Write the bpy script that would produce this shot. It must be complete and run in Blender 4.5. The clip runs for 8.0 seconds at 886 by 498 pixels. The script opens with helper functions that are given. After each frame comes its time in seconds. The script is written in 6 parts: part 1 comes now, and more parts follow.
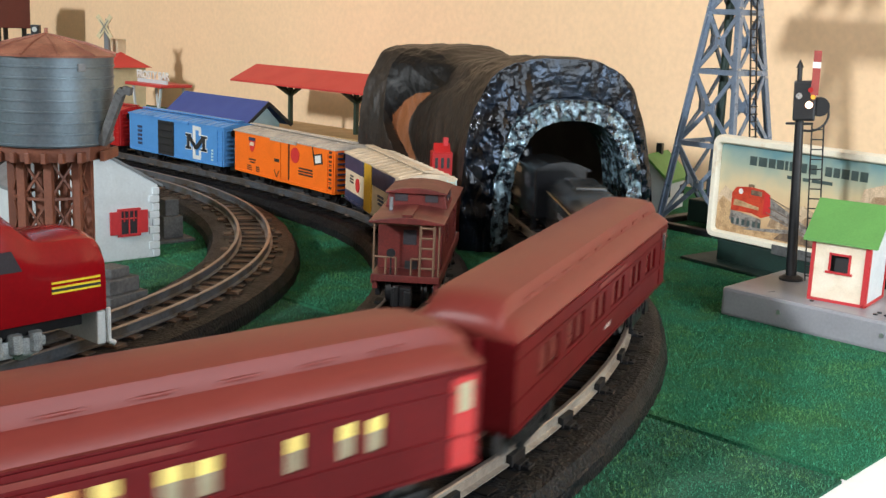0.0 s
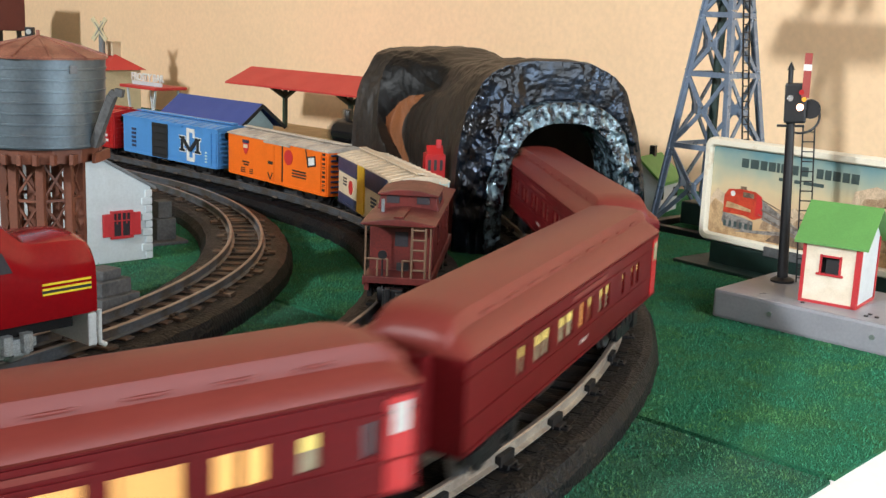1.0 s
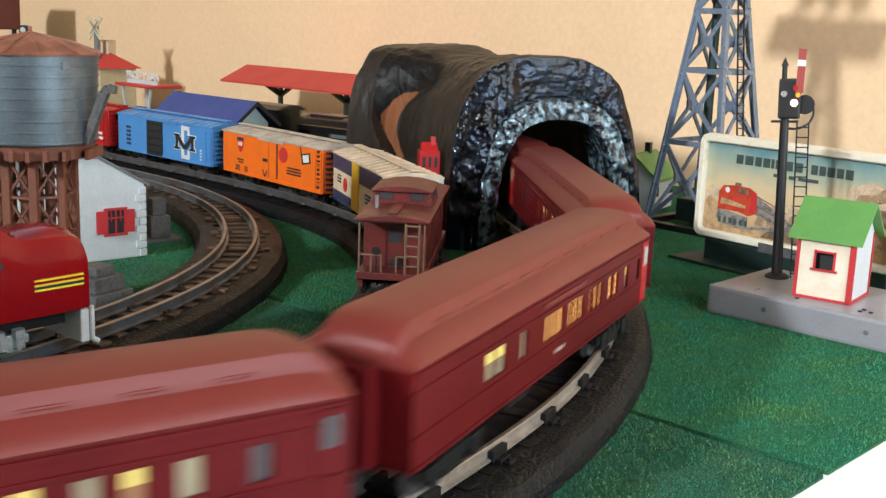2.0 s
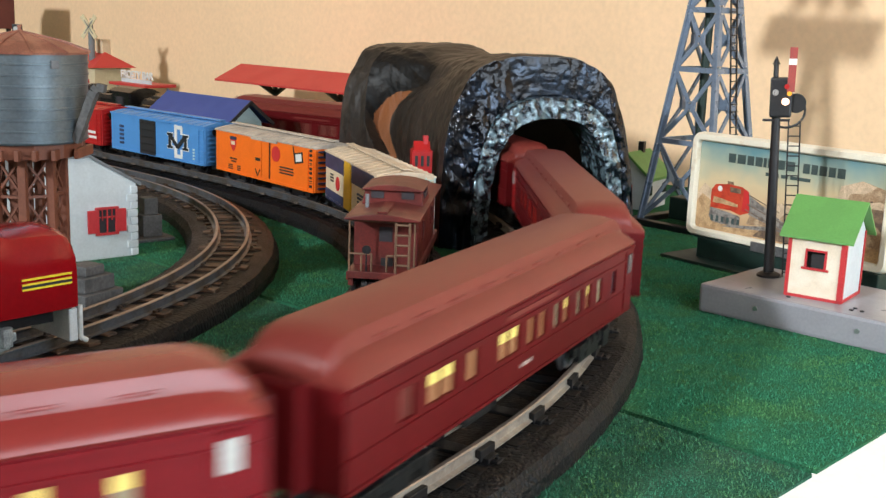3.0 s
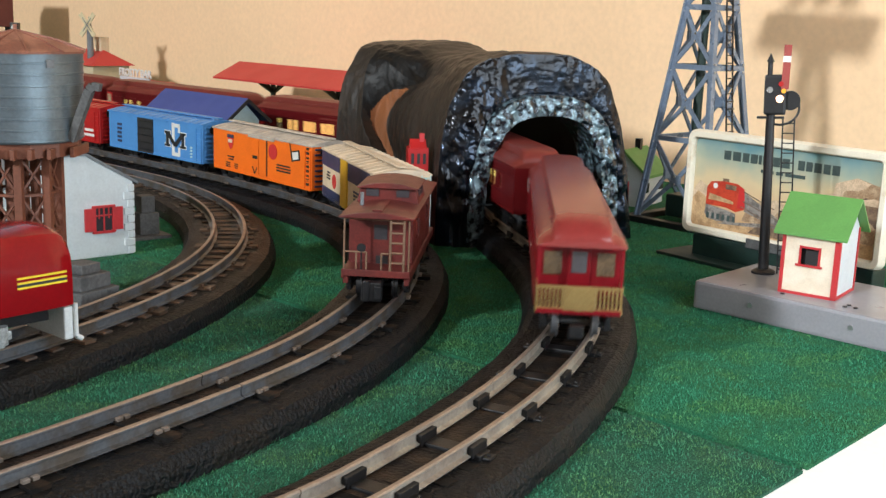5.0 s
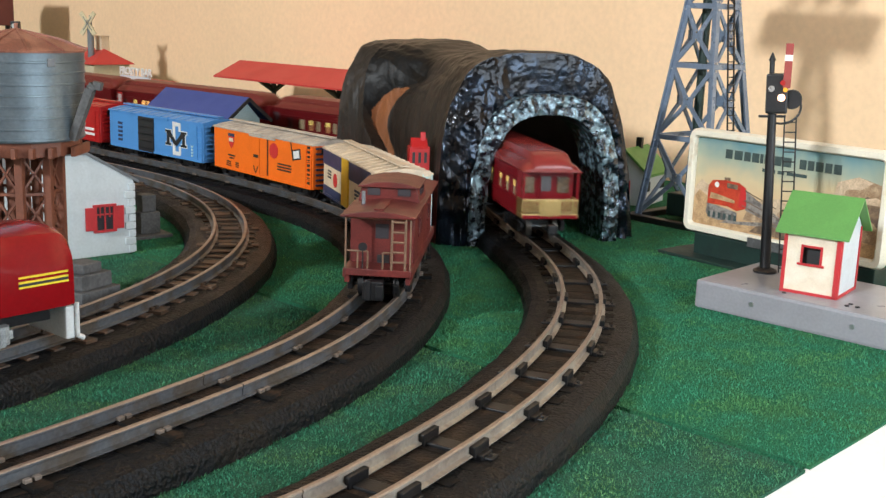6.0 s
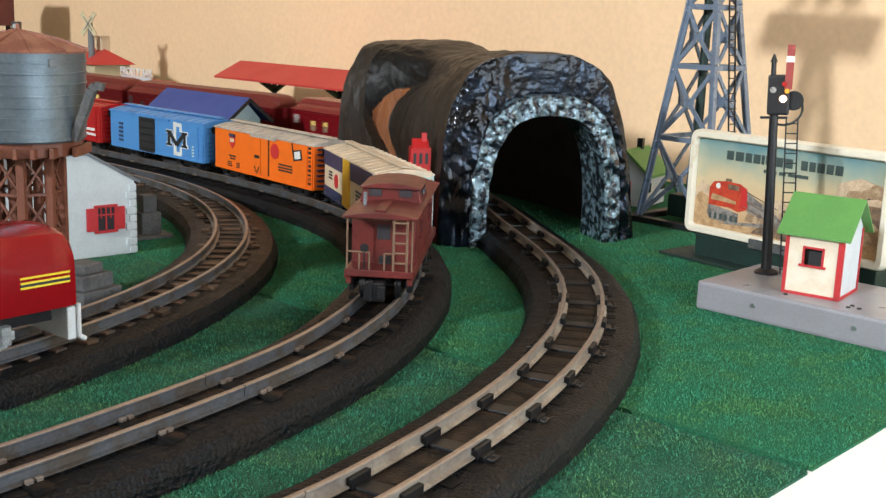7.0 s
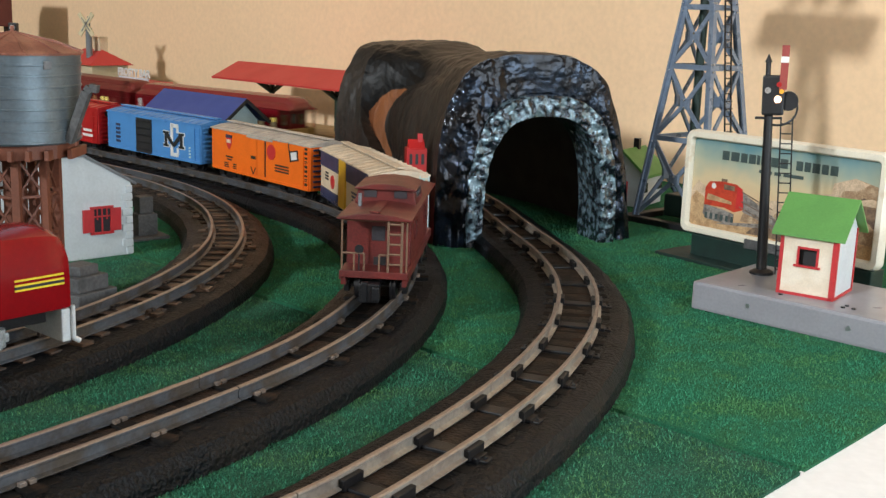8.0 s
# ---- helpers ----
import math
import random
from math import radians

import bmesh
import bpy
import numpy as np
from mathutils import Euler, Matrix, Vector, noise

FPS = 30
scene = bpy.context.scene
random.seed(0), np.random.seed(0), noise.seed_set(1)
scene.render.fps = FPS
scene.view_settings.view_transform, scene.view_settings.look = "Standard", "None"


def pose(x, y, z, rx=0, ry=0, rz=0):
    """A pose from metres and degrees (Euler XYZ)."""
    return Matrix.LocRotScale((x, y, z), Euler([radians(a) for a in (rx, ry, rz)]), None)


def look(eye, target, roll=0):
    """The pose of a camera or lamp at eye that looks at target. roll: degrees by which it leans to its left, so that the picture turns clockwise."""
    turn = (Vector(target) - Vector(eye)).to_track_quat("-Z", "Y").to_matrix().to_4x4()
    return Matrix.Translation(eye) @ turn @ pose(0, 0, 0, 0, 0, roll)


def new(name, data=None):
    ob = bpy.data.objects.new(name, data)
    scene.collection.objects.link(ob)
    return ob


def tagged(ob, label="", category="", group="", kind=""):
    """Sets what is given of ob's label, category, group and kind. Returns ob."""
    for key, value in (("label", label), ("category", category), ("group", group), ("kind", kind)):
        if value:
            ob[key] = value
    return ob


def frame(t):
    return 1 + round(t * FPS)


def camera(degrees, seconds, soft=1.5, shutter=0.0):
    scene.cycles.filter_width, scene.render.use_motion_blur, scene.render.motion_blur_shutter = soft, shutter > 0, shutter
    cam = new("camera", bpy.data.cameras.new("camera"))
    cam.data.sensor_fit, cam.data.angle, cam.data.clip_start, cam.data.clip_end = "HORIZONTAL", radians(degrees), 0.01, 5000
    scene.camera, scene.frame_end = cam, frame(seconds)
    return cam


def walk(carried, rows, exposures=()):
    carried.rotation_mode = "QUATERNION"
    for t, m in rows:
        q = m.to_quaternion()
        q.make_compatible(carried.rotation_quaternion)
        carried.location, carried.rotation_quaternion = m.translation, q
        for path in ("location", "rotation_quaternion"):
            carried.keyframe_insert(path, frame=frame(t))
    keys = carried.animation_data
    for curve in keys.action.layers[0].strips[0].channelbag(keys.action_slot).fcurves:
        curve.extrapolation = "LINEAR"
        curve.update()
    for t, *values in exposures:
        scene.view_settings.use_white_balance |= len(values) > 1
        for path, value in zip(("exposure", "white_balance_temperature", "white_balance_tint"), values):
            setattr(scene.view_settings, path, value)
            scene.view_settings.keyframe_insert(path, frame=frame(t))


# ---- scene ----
# ---- camera ----
cam = camera(44, 8.0, soft=1.4, shutter=0.8)
walk(cam, [
    (0, pose(-0.0109, 0.0009, 0.1892, 78.115, -2.202, 0.908)),
    (0.5, pose(-0.0093, -0.0004, 0.1890, 78.201, -2.177, 0.808)),
    (1, pose(-0.0079, -0.0003, 0.1891, 78.260, -2.230, 0.727)),
    (1.5, pose(-0.0073, -0.0003, 0.1881, 78.236, -2.180, 0.648)),
    (3, pose(-0.0017, 0.0010, 0.1869, 78.195, -2.133, 0.418)),
    (3.5, pose(-0.0008, 0.0007, 0.1876, 78.157, -2.117, 0.371)),
    (4, pose(0.0002, 0.0002, 0.1874, 78.104, -2.083, 0.371)),
    (4.5, pose(0.0019, -0.0013, 0.1879, 78.073, -2.043, 0.410)),
    (6, pose(0.0011, -0.0004, 0.1881, 77.958, -2.011, 0.440)),
    (6.5, pose(-0.0001, -0.0007, 0.1894, 77.968, -2.053, 0.455)),
    (7, pose(0.0000, 0.0000, 0.1883, 77.983, -2.074, 0.441)),
    (7.5, pose(0.0011, -0.0001, 0.1880, 77.976, -2.043, 0.431)),
    (8, pose(0.0030, -0.0006, 0.1896, 77.950, -1.970, 0.409)),
], exposures=((0, 0.0), (7.4, 0.0), (8, -0.28)))

# ---- the layout's axes: a runs along the back wall to the right, b runs towards it ----
EA, EB = Vector((0.731, -0.682, 0)), Vector((0.682, 0.731, 0))
TURN = math.degrees(math.atan2(EA.y, EA.x))


def at(a, b, z=0.0):
    return EA * a + EB * b + Vector((0, 0, z))


# ---- world and lights ----
world = bpy.data.worlds.new("world")
scene.world = world
world.use_nodes = True
wn = world.node_tree.nodes
sky = wn.new("ShaderNodeTexSky")
sky.sky_type, sky.sun_disc, sky.sun_elevation, sky.sun_rotation = "NISHITA", False, radians(35), radians(225)
world.node_tree.links.new(sky.outputs[0], wn["Background"].inputs[0])
wn["Background"].inputs[1].default_value = 0.12


def window_light(name, eye, target, sx, sy, power, colour):
    lamp = bpy.data.lights.new(name, "AREA")
    lamp.shape, lamp.size, lamp.size_y, lamp.energy, lamp.color = "RECTANGLE", sx, sy, power, colour
    ob = new(name, lamp)
    ob.matrix_world = look(eye, target)
    return ob


# the daylight of the two windows of the room
window_light("window_light_front", at(-0.45, -4.45, 1.95), at(-1.00, 0.8, 0.1), 0.34, 0.36, 243, (0.88, 0.95, 1.0))
window_light("window_light_side", at(0.62, 0.45, 0.42), at(-0.3, 0.55, -0.1), 0.9, 0.6, 14, (0.82, 0.92, 1.0))
# ---- materials ----
def material(name, colour, rough=0.5, metal=0.0, var=0.15, scale=60.0, fine=900.0, bump=0.2, depth=0.0004,
             second=None, mix=(0.45, 0.6), coat=0.0, spec=0.5, glow=0.0, glow_colour=None, rough_var=0.12, per_object=0.0):
    m = bpy.data.materials.new(name)
    m.use_nodes = True
    nt = m.node_tree
    N, K = nt.nodes, nt.links
    bs = N["Principled BSDF"]
    tc = N.new("ShaderNodeTexCoord")
    big, small = N.new("ShaderNodeTexNoise"), N.new("ShaderNodeTexNoise")
    for n, s, d in ((big, scale, 4), (small, fine, 3)):
        n.inputs["Scale"].default_value, n.inputs["Detail"].default_value = s, d
        K.new(tc.outputs["Object"], n.inputs["Vector"])
    ramp = N.new("ShaderNodeMapRange")
    ramp.inputs["From Min"].default_value, ramp.inputs["From Max"].default_value = mix
    K.new(big.outputs["Fac"], ramp.inputs["Value"])
    two = N.new("ShaderNodeMix")
    two.data_type = "RGBA"
    other = second or tuple(c * (1 - var) for c in colour)
    two.inputs["A"].default_value, two.inputs["B"].default_value = (*colour, 1), (*other, 1)
    K.new(ramp.outputs[0], two.inputs["Factor"])
    hsv = N.new("ShaderNodeHueSaturation")
    val = N.new("ShaderNodeMapRange")
    val.inputs["From Min"].default_value, val.inputs["From Max"].default_value = 0.3, 0.7
    val.inputs["To Min"].default_value, val.inputs["To Max"].default_value = 1 - var, 1 + var
    K.new(small.outputs["Fac"], val.inputs["Value"])
    if per_object:
        info, mul, add = N.new("ShaderNodeObjectInfo"), N.new("ShaderNodeMapRange"), N.new("ShaderNodeMath")
        mul.inputs["To Min"].default_value, mul.inputs["To Max"].default_value = 1 - per_object, 1 + per_object
        add.operation = "MULTIPLY"
        K.new(info.outputs["Random"], mul.inputs["Value"])
        K.new(mul.outputs[0], add.inputs[0])
        K.new(val.outputs[0], add.inputs[1])
        K.new(add.outputs[0], hsv.inputs["Value"])
    else:
        K.new(val.outputs[0], hsv.inputs["Value"])
    K.new(two.outputs["Result"], hsv.inputs["Color"])
    K.new(hsv.outputs[0], bs.inputs["Base Color"])
    rr = N.new("ShaderNodeMapRange")
    rr.inputs["To Min"].default_value, rr.inputs["To Max"].default_value = max(0.03, rough - rough_var), min(1, rough + rough_var)
    K.new(big.outputs["Fac"], rr.inputs["Value"])
    K.new(rr.outputs[0], bs.inputs["Roughness"])
    bs.inputs["Metallic"].default_value = metal
    bs.inputs["Coat Weight"].default_value = coat
    bs.inputs["Specular IOR Level"].default_value = spec
    if bump:
        b = N.new("ShaderNodeBump")
        b.inputs["Strength"].default_value, b.inputs["Distance"].default_value = bump, depth
        K.new(small.outputs["Fac"], b.inputs["Height"])
        K.new(b.outputs[0], bs.inputs["Normal"])
    if glow:
        bs.inputs["Emission Color"].default_value = (*(glow_colour or colour), 1)
        bs.inputs["Emission Strength"].default_value = glow
    return m


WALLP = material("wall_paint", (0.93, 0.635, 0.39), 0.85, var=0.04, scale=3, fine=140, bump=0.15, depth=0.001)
# darker copy for the unseen walls, so less light bounces onto the table
DIMWALL = material("low_bounce_wall", (0.42, 0.33, 0.24), 0.85, var=0.05, scale=3, fine=140, bump=0.15, depth=0.001)
# unseen ceiling, greyed to weaken the fill from above
CEILP = material("ceiling_paint", (0.45, 0.43, 0.40), 0.9, var=0.03, scale=3, fine=120, bump=0.1, depth=0.001)
FLOORP = material("floor_boards", (0.22, 0.13, 0.07), 0.5, var=0.2, scale=8, fine=90)
GRASS = material("green_turf", (0.028, 0.155, 0.082), 0.95, var=0.45, scale=28, fine=1100, bump=1.0, depth=0.002,
                 second=(0.040, 0.150, 0.068), spec=0.1)
GRASS2 = material("pale_turf", (0.030, 0.118, 0.072), 0.95, var=0.5, scale=40, fine=1100, bump=1.0, depth=0.002,
                  second=(0.044, 0.125, 0.078), spec=0.1)
LEDGE = material("white_ledge", (0.86, 0.86, 0.85), 0.4, var=0.03, scale=10, fine=200, bump=0.05)
RUBBER = material("black_rubber", (0.0028, 0.0038, 0.0054), 0.48, var=0.5, scale=45, fine=480, bump=1.0, depth=0.0020, spec=0.24,
                  second=(0.0072, 0.0060, 0.0052), mix=(0.50, 0.66))
TIEB = material("brown_tie", (0.080, 0.044, 0.026), 0.65, var=0.3, scale=90, fine=900, bump=0.5, second=(0.035, 0.028, 0.024), per_object=0.35)
TIED = material("dark_tie", (0.0075, 0.0065, 0.0058), 0.75, spec=0.15, var=0.3, scale=90, fine=900, bump=0.5, second=(0.040, 0.022, 0.012), mix=(0.5, 0.7), per_object=0.4)
TIEM = material("rusty_metal_tie", (0.085, 0.048, 0.028), 0.55, metal=0.3, var=0.3, scale=120, second=(0.045, 0.038, 0.034), per_object=0.35)
RUSTBED = material("rust_stained_rubber", (0.030, 0.0175, 0.0105), 0.60, var=0.45, scale=75, fine=520, bump=0.8, depth=0.0012, spec=0.25,
                   second=(0.0055, 0.0052, 0.0056), mix=(0.40, 0.62))
RAIL = material("tinplate_rail", (0.42, 0.38, 0.32), 0.42, metal=0.55, var=0.12, scale=60, fine=500, second=(0.30, 0.26, 0.22))
RAILB = material("dull_steel_rail", (0.135, 0.145, 0.160), 0.45, metal=0.55, var=0.15, scale=60, fine=500, second=(0.11, 0.095, 0.08))
RAILTOP = material("rusty_rail_head", (0.30, 0.245, 0.205), 0.4, metal=0.6, var=0.15, scale=80)
BLACKM = material("black_metal", (0.014, 0.014, 0.016), 0.42, metal=0.2, var=0.25, scale=100)
SOOT = material("sooty_black_plastic", (0.010, 0.010, 0.011), 0.40, spec=0.3, var=0.25, scale=60)
SILVER = material("silver_metal", (0.55, 0.56, 0.57), 0.3, metal=0.9, var=0.1, scale=150)
CHROME = material("pale_silver_paint", (0.42, 0.45, 0.46), 0.45, metal=0.4, var=0.3, scale=200, fine=1500, bump=0.5)
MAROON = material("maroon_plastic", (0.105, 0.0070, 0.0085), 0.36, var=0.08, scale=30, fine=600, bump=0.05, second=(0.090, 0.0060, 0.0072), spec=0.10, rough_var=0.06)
# lighter than the sides: the cream wall's reflection is mixed into the colour
MAROONR = material("maroon_roof_sheen", (0.160, 0.0270, 0.0210), 0.40, var=0.06, scale=30, fine=500, bump=0.05, second=(0.166, 0.0285, 0.0225), spec=0.25, rough_var=0.04)
BRIGHTR = material("bright_red_plastic", (0.42, 0.013, 0.014), 0.35, var=0.08, scale=40)
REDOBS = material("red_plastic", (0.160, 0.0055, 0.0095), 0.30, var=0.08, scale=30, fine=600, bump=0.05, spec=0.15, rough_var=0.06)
# red roof, likewise lightened for the reflected wall
REDOBSR = material("red_roof_sheen", (0.205, 0.024, 0.021), 0.26, var=0.06, scale=30, fine=500, bump=0.03, spec=0.5, rough_var=0.03)
SHADE_LIT = material("lit_window_shade", (0.75, 0.62, 0.18), 0.5, var=0.1, scale=90, glow=0.38, glow_colour=(1.0, 0.80, 0.20))
PANE_DIM = material("dim_lit_window", (0.30, 0.28, 0.18), 0.25, var=0.15, scale=90, glow=0.10, glow_colour=(0.9, 0.75, 0.4))
PANE_LIT = material("glowing_window", (0.50, 0.24, 0.06), 0.4, var=0.15, scale=60, glow=1.15, glow_colour=(1.0, 0.56, 0.17))
PANE_DARK = material("dark_window", (0.05, 0.045, 0.05), 0.12, var=0.1, scale=60)
PANE_RED = material("faint_lit_window", (0.30, 0.16, 0.08), 0.3, var=0.15, scale=60, glow=0.14, glow_colour=(1.0, 0.40, 0.10))
PANE_MAR = material("unlit_red_window", (0.150, 0.035, 0.026), 0.3, var=0.15, scale=60)
PANE_WHITE = material("pale_window", (0.46, 0.47, 0.45), 0.3, var=0.1, scale=60)
BRASS = material("brass_railing", (0.36, 0.245, 0.095), 0.38, metal=0.75, var=0.12, scale=80)
CABRED = material("oxide_red_plastic", (0.125, 0.0180, 0.0145), 0.42, var=0.2, scale=50, second=(0.090, 0.0125, 0.0100))
CABRAIL = material("tan_handrail", (0.17, 0.095, 0.055), 0.5, var=0.15, scale=80)
ORANGE = material("orange_plastic", (0.90, 0.165, 0.012), 0.4, var=0.06, scale=40, bump=0.08)
GREYROOF = material("grey_roof", (0.50, 0.44, 0.37), 0.55, var=0.15, scale=60, second=(0.40, 0.35, 0.30))
CREAMROOF = material("cream_roof", (0.62, 0.50, 0.36), 0.55, var=0.12, scale=60, second=(0.52, 0.43, 0.32))
BLUE = material("sky_blue_plastic", (0.075, 0.26, 0.58), 0.42, var=0.07, scale=40, bump=0.08)
DKBLUE = material("navy_plastic", (0.035, 0.045, 0.10), 0.45, var=0.12, scale=50)
YELLOW = material("yellow_plastic", (0.78, 0.46, 0.03), 0.45, var=0.1, scale=50)
CREAM = material("cream_plastic", (0.72, 0.58, 0.40), 0.5, var=0.1, scale=50)
PALEBLUE = material("pale_blue_plastic", (0.50, 0.66, 0.66), 0.5, var=0.1, scale=50)
WHITE = material("white_plastic", (0.56, 0.61, 0.63), 0.5, var=0.05, scale=80, fine=500, bump=0.2)
WHITEP = material("white_print", (0.75, 0.74, 0.70), 0.5, var=0.05, scale=80)
BLACKP = material("black_print", (0.02, 0.02, 0.022), 0.5, var=0.1, scale=80)
REDP = material("red_print", (0.60, 0.03, 0.03), 0.5, var=0.08, scale=80)
REDGLOSS = material("glossy_red_engine", (0.240, 0.004, 0.007), 0.20, spec=0.22, var=0.06, scale=25, fine=400, bump=0.05, coat=0.1)
YELLOWP = material("yellow_stripe", (0.82, 0.62, 0.03), 0.4, var=0.05, scale=80)
CABWHITE = material("silver_grey_skirt", (0.66, 0.68, 0.68), 0.42, var=0.08, scale=60)
TANKS = material("galvanised_tank", (0.155, 0.20, 0.23), 0.36, metal=0.6, var=0.10, scale=35, fine=500, bump=0.1, second=(0.12, 0.155, 0.18))
TANKROOF = material("rust_brown_roof", (0.30, 0.120, 0.078), 0.45, var=0.2, scale=60, second=(0.20, 0.070, 0.045))
LEGBROWN = material("brown_trestle", (0.165, 0.055, 0.030), 0.5, var=0.15, scale=60)
STONE = material("grey_stone_plastic", (0.17, 0.18, 0.19), 0.65, var=0.15, scale=60)
REDTRIM = material("red_trim", (0.50, 0.025, 0.030), 0.45, var=0.08, scale=60)
GREENROOF = material("green_roof", (0.115, 0.30, 0.075), 0.5, var=0.06, scale=50)
HUTWALL = material("ivory_hut_wall", (0.80, 0.70, 0.56), 0.55, var=0.05, scale=60, second=(0.74, 0.62, 0.47))
GREYPAINT = material("grey_enamel", (0.29, 0.285, 0.31), 0.32, var=0.06, scale=40, fine=500, bump=0.05)
BILLFRAME = material("cream_frame", (0.80, 0.74, 0.60), 0.45, var=0.06, scale=50, second=(0.68, 0.55, 0.38), mix=(0.6, 0.72))
DKGREEN = material("dark_green_plastic", (0.010, 0.030, 0.024), 0.5, var=0.2, scale=60)
TOWER = material("blue_grey_enamel", (0.19, 0.245, 0.33), 0.30, metal=0.25, var=0.12, scale=60, fine=500, bump=0.1)
TUNFACE = material("glossy_black_rock", (0.018, 0.028, 0.045), 0.18, metal=0.7, var=0.4, scale=60, fine=300, bump=0.24, depth=0.003,
                   second=(0.006, 0.0065, 0.0085), mix=(0.40, 0.56), coat=0.15, spec=0.5, rough_var=0.06)
# pale patches hold silver paint and also the window's glints
TUNARCH = material("silvered_glint_arch", (0.014, 0.020, 0.028), 0.22, metal=0.5, var=0.4, scale=170, fine=300, bump=0.45, depth=0.003,
                   second=(0.19, 0.28, 0.33), mix=(0.44, 0.60), spec=0.6, coat=0.3, rough_var=0.08)
TUNSIDE = material("brown_black_rock", (0.016, 0.0125, 0.0095), 0.50, var=0.3, scale=18, fine=160, bump=0.35, depth=0.002,
                   second=(0.030, 0.023, 0.018))
# shade of the hollow behind the path, put into the rock's colour
TUNSHADE = material("shade_dark_rock", (0.0060, 0.0058, 0.0056), 0.5, var=0.3, scale=30, fine=200, bump=0.35, depth=0.002, spec=0.3)
TUNROAD = material("ochre_path", (0.25, 0.088, 0.030), 0.5, var=0.15, scale=30)
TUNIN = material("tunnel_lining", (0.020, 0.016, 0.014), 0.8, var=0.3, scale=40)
REDROOF = material("red_tin_roof", (0.56, 0.045, 0.040), 0.5, var=0.05, scale=20)
BLUEROOF = material("blue_tin_roof", (0.045, 0.075, 0.27), 0.5, var=0.06, scale=30)
POSTGREEN = material("dark_green_post", (0.025, 0.045, 0.030), 0.5, var=0.15, scale=60)
PLATFORM = material("ochre_platform", (0.48, 0.32, 0.14), 0.6, var=0.12, scale=40)
PALEWALL = material("pale_house_wall", (0.62, 0.52, 0.34), 0.6, var=0.08, scale=50)
TANKBOX = material("oxide_brown_box", (0.13, 0.026, 0.020), 0.5, var=0.12, scale=30)
LAMPON = material("lit_signal_lens", (0.9, 0.5, 0.3), 0.3, var=0.02, glow=5.0, glow_colour=(1.0, 0.55, 0.35))
AMBER = material("amber_lens", (0.75, 0.32, 0.04), 0.2, var=0.05, glow=0.3, glow_colour=(1.0, 0.45, 0.05))
LENSRED = material("red_lens", (0.40, 0.02, 0.02), 0.2, var=0.05)
DULLRED = material("dull_red_paint", (0.30, 0.045, 0.036), 0.5, var=0.1, scale=80)
REARPANE = material("tinted_rear_window", (0.115, 0.070, 0.035), 0.25, var=0.3, scale=120)

ENGB = material("glossy_black_engine", (0.007, 0.007, 0.008), 0.24, var=0.15, scale=60, fine=500, bump=0.08, spec=0.5, rough_var=0.08)
NUMBAR = material("faded_number_print", (0.36, 0.24, 0.21), 0.6, var=0.2, scale=200)
DARKSTONE = material("dark_grey_stone", (0.085, 0.085, 0.085), 0.75, var=0.25, scale=70, fine=500, bump=0.4)
CREAMB = material("aged_cream_board", (0.66, 0.55, 0.34), 0.55, var=0.15, scale=80)
# ---- building tools ----
def part(name, bm, mat, parent=None, label="", smooth=False):
    me = bpy.data.meshes.new(name)
    bm.normal_update()
    bm.to_mesh(me)
    bm.free()
    for m in (mat if isinstance(mat, (list, tuple)) else (mat,)):
        me.materials.append(m)
    if smooth:
        me.shade_smooth()
        me.set_sharp_from_angle(angle=radians(40))
    ob = new(name, me)
    if parent:
        ob.parent = parent
    return tagged(ob, label) if label else ob


def thing(name, m, label, category, group="", kind=""):
    ob = new(name)
    ob.empty_display_size = 0.01
    ob.matrix_world = m
    return tagged(ob, label, category, group, kind)


def B(*items, bevel=0.0):
    """A bmesh of boxes: each (cx, cy, cz, sx, sy, sz) with an optional turn matrix about its centre."""
    bm = bmesh.new()
    for it in items:
        c, s = it[:3], it[3:6]
        m = Matrix.Translation(c) @ (it[6] if len(it) > 6 else Matrix()) @ Matrix.Diagonal((*s, 1))
        bmesh.ops.create_cube(bm, size=1, matrix=m)
    if bevel:
        bmesh.ops.bevel(bm, geom=bm.edges[:], offset=bevel, segments=2, affect="EDGES", profile=0.6)
    return bm


def rod(bm, p0, p1, r, seg=10, r2=None):
    p0, p1 = Vector(p0), Vector(p1)
    d = p1 - p0
    m = Matrix.Translation((p0 + p1) / 2) @ d.to_track_quat("Z", "Y").to_matrix().to_4x4()
    bmesh.ops.create_cone(bm, cap_ends=True, segments=seg, radius1=r, radius2=r if r2 is None else r2, depth=d.length, matrix=m)
    return bm


def rods(*items, seg=10):
    bm = bmesh.new()
    for it in items:
        rod(bm, it[0], it[1], it[2], seg, it[3] if len(it) > 3 else None)
    return bm


def bar(bm, p0, p1, w, h, up=(0, 0, 1)):
    """A square bar from p0 to p1."""
    p0, p1 = Vector(p0), Vector(p1)
    d = (p1 - p0).normalized()
    side = d.cross(Vector(up))
    side = side.normalized() if side.length > 1e-6 else Vector((1, 0, 0))
    top = side.cross(d)
    vs = [bm.verts.new(p + side * (w / 2 * i) + top * (h / 2 * j)) for p in (p0, p1) for i, j in ((-1, -1), (1, -1), (1, 1), (-1, 1))]
    for f in ((0, 1, 2, 3), (7, 6, 5, 4), (0, 4, 5, 1), (1, 5, 6, 2), (2, 6, 7, 3), (3, 7, 4, 0)):
        bm.faces.new([vs[i] for i in f])
    return bm


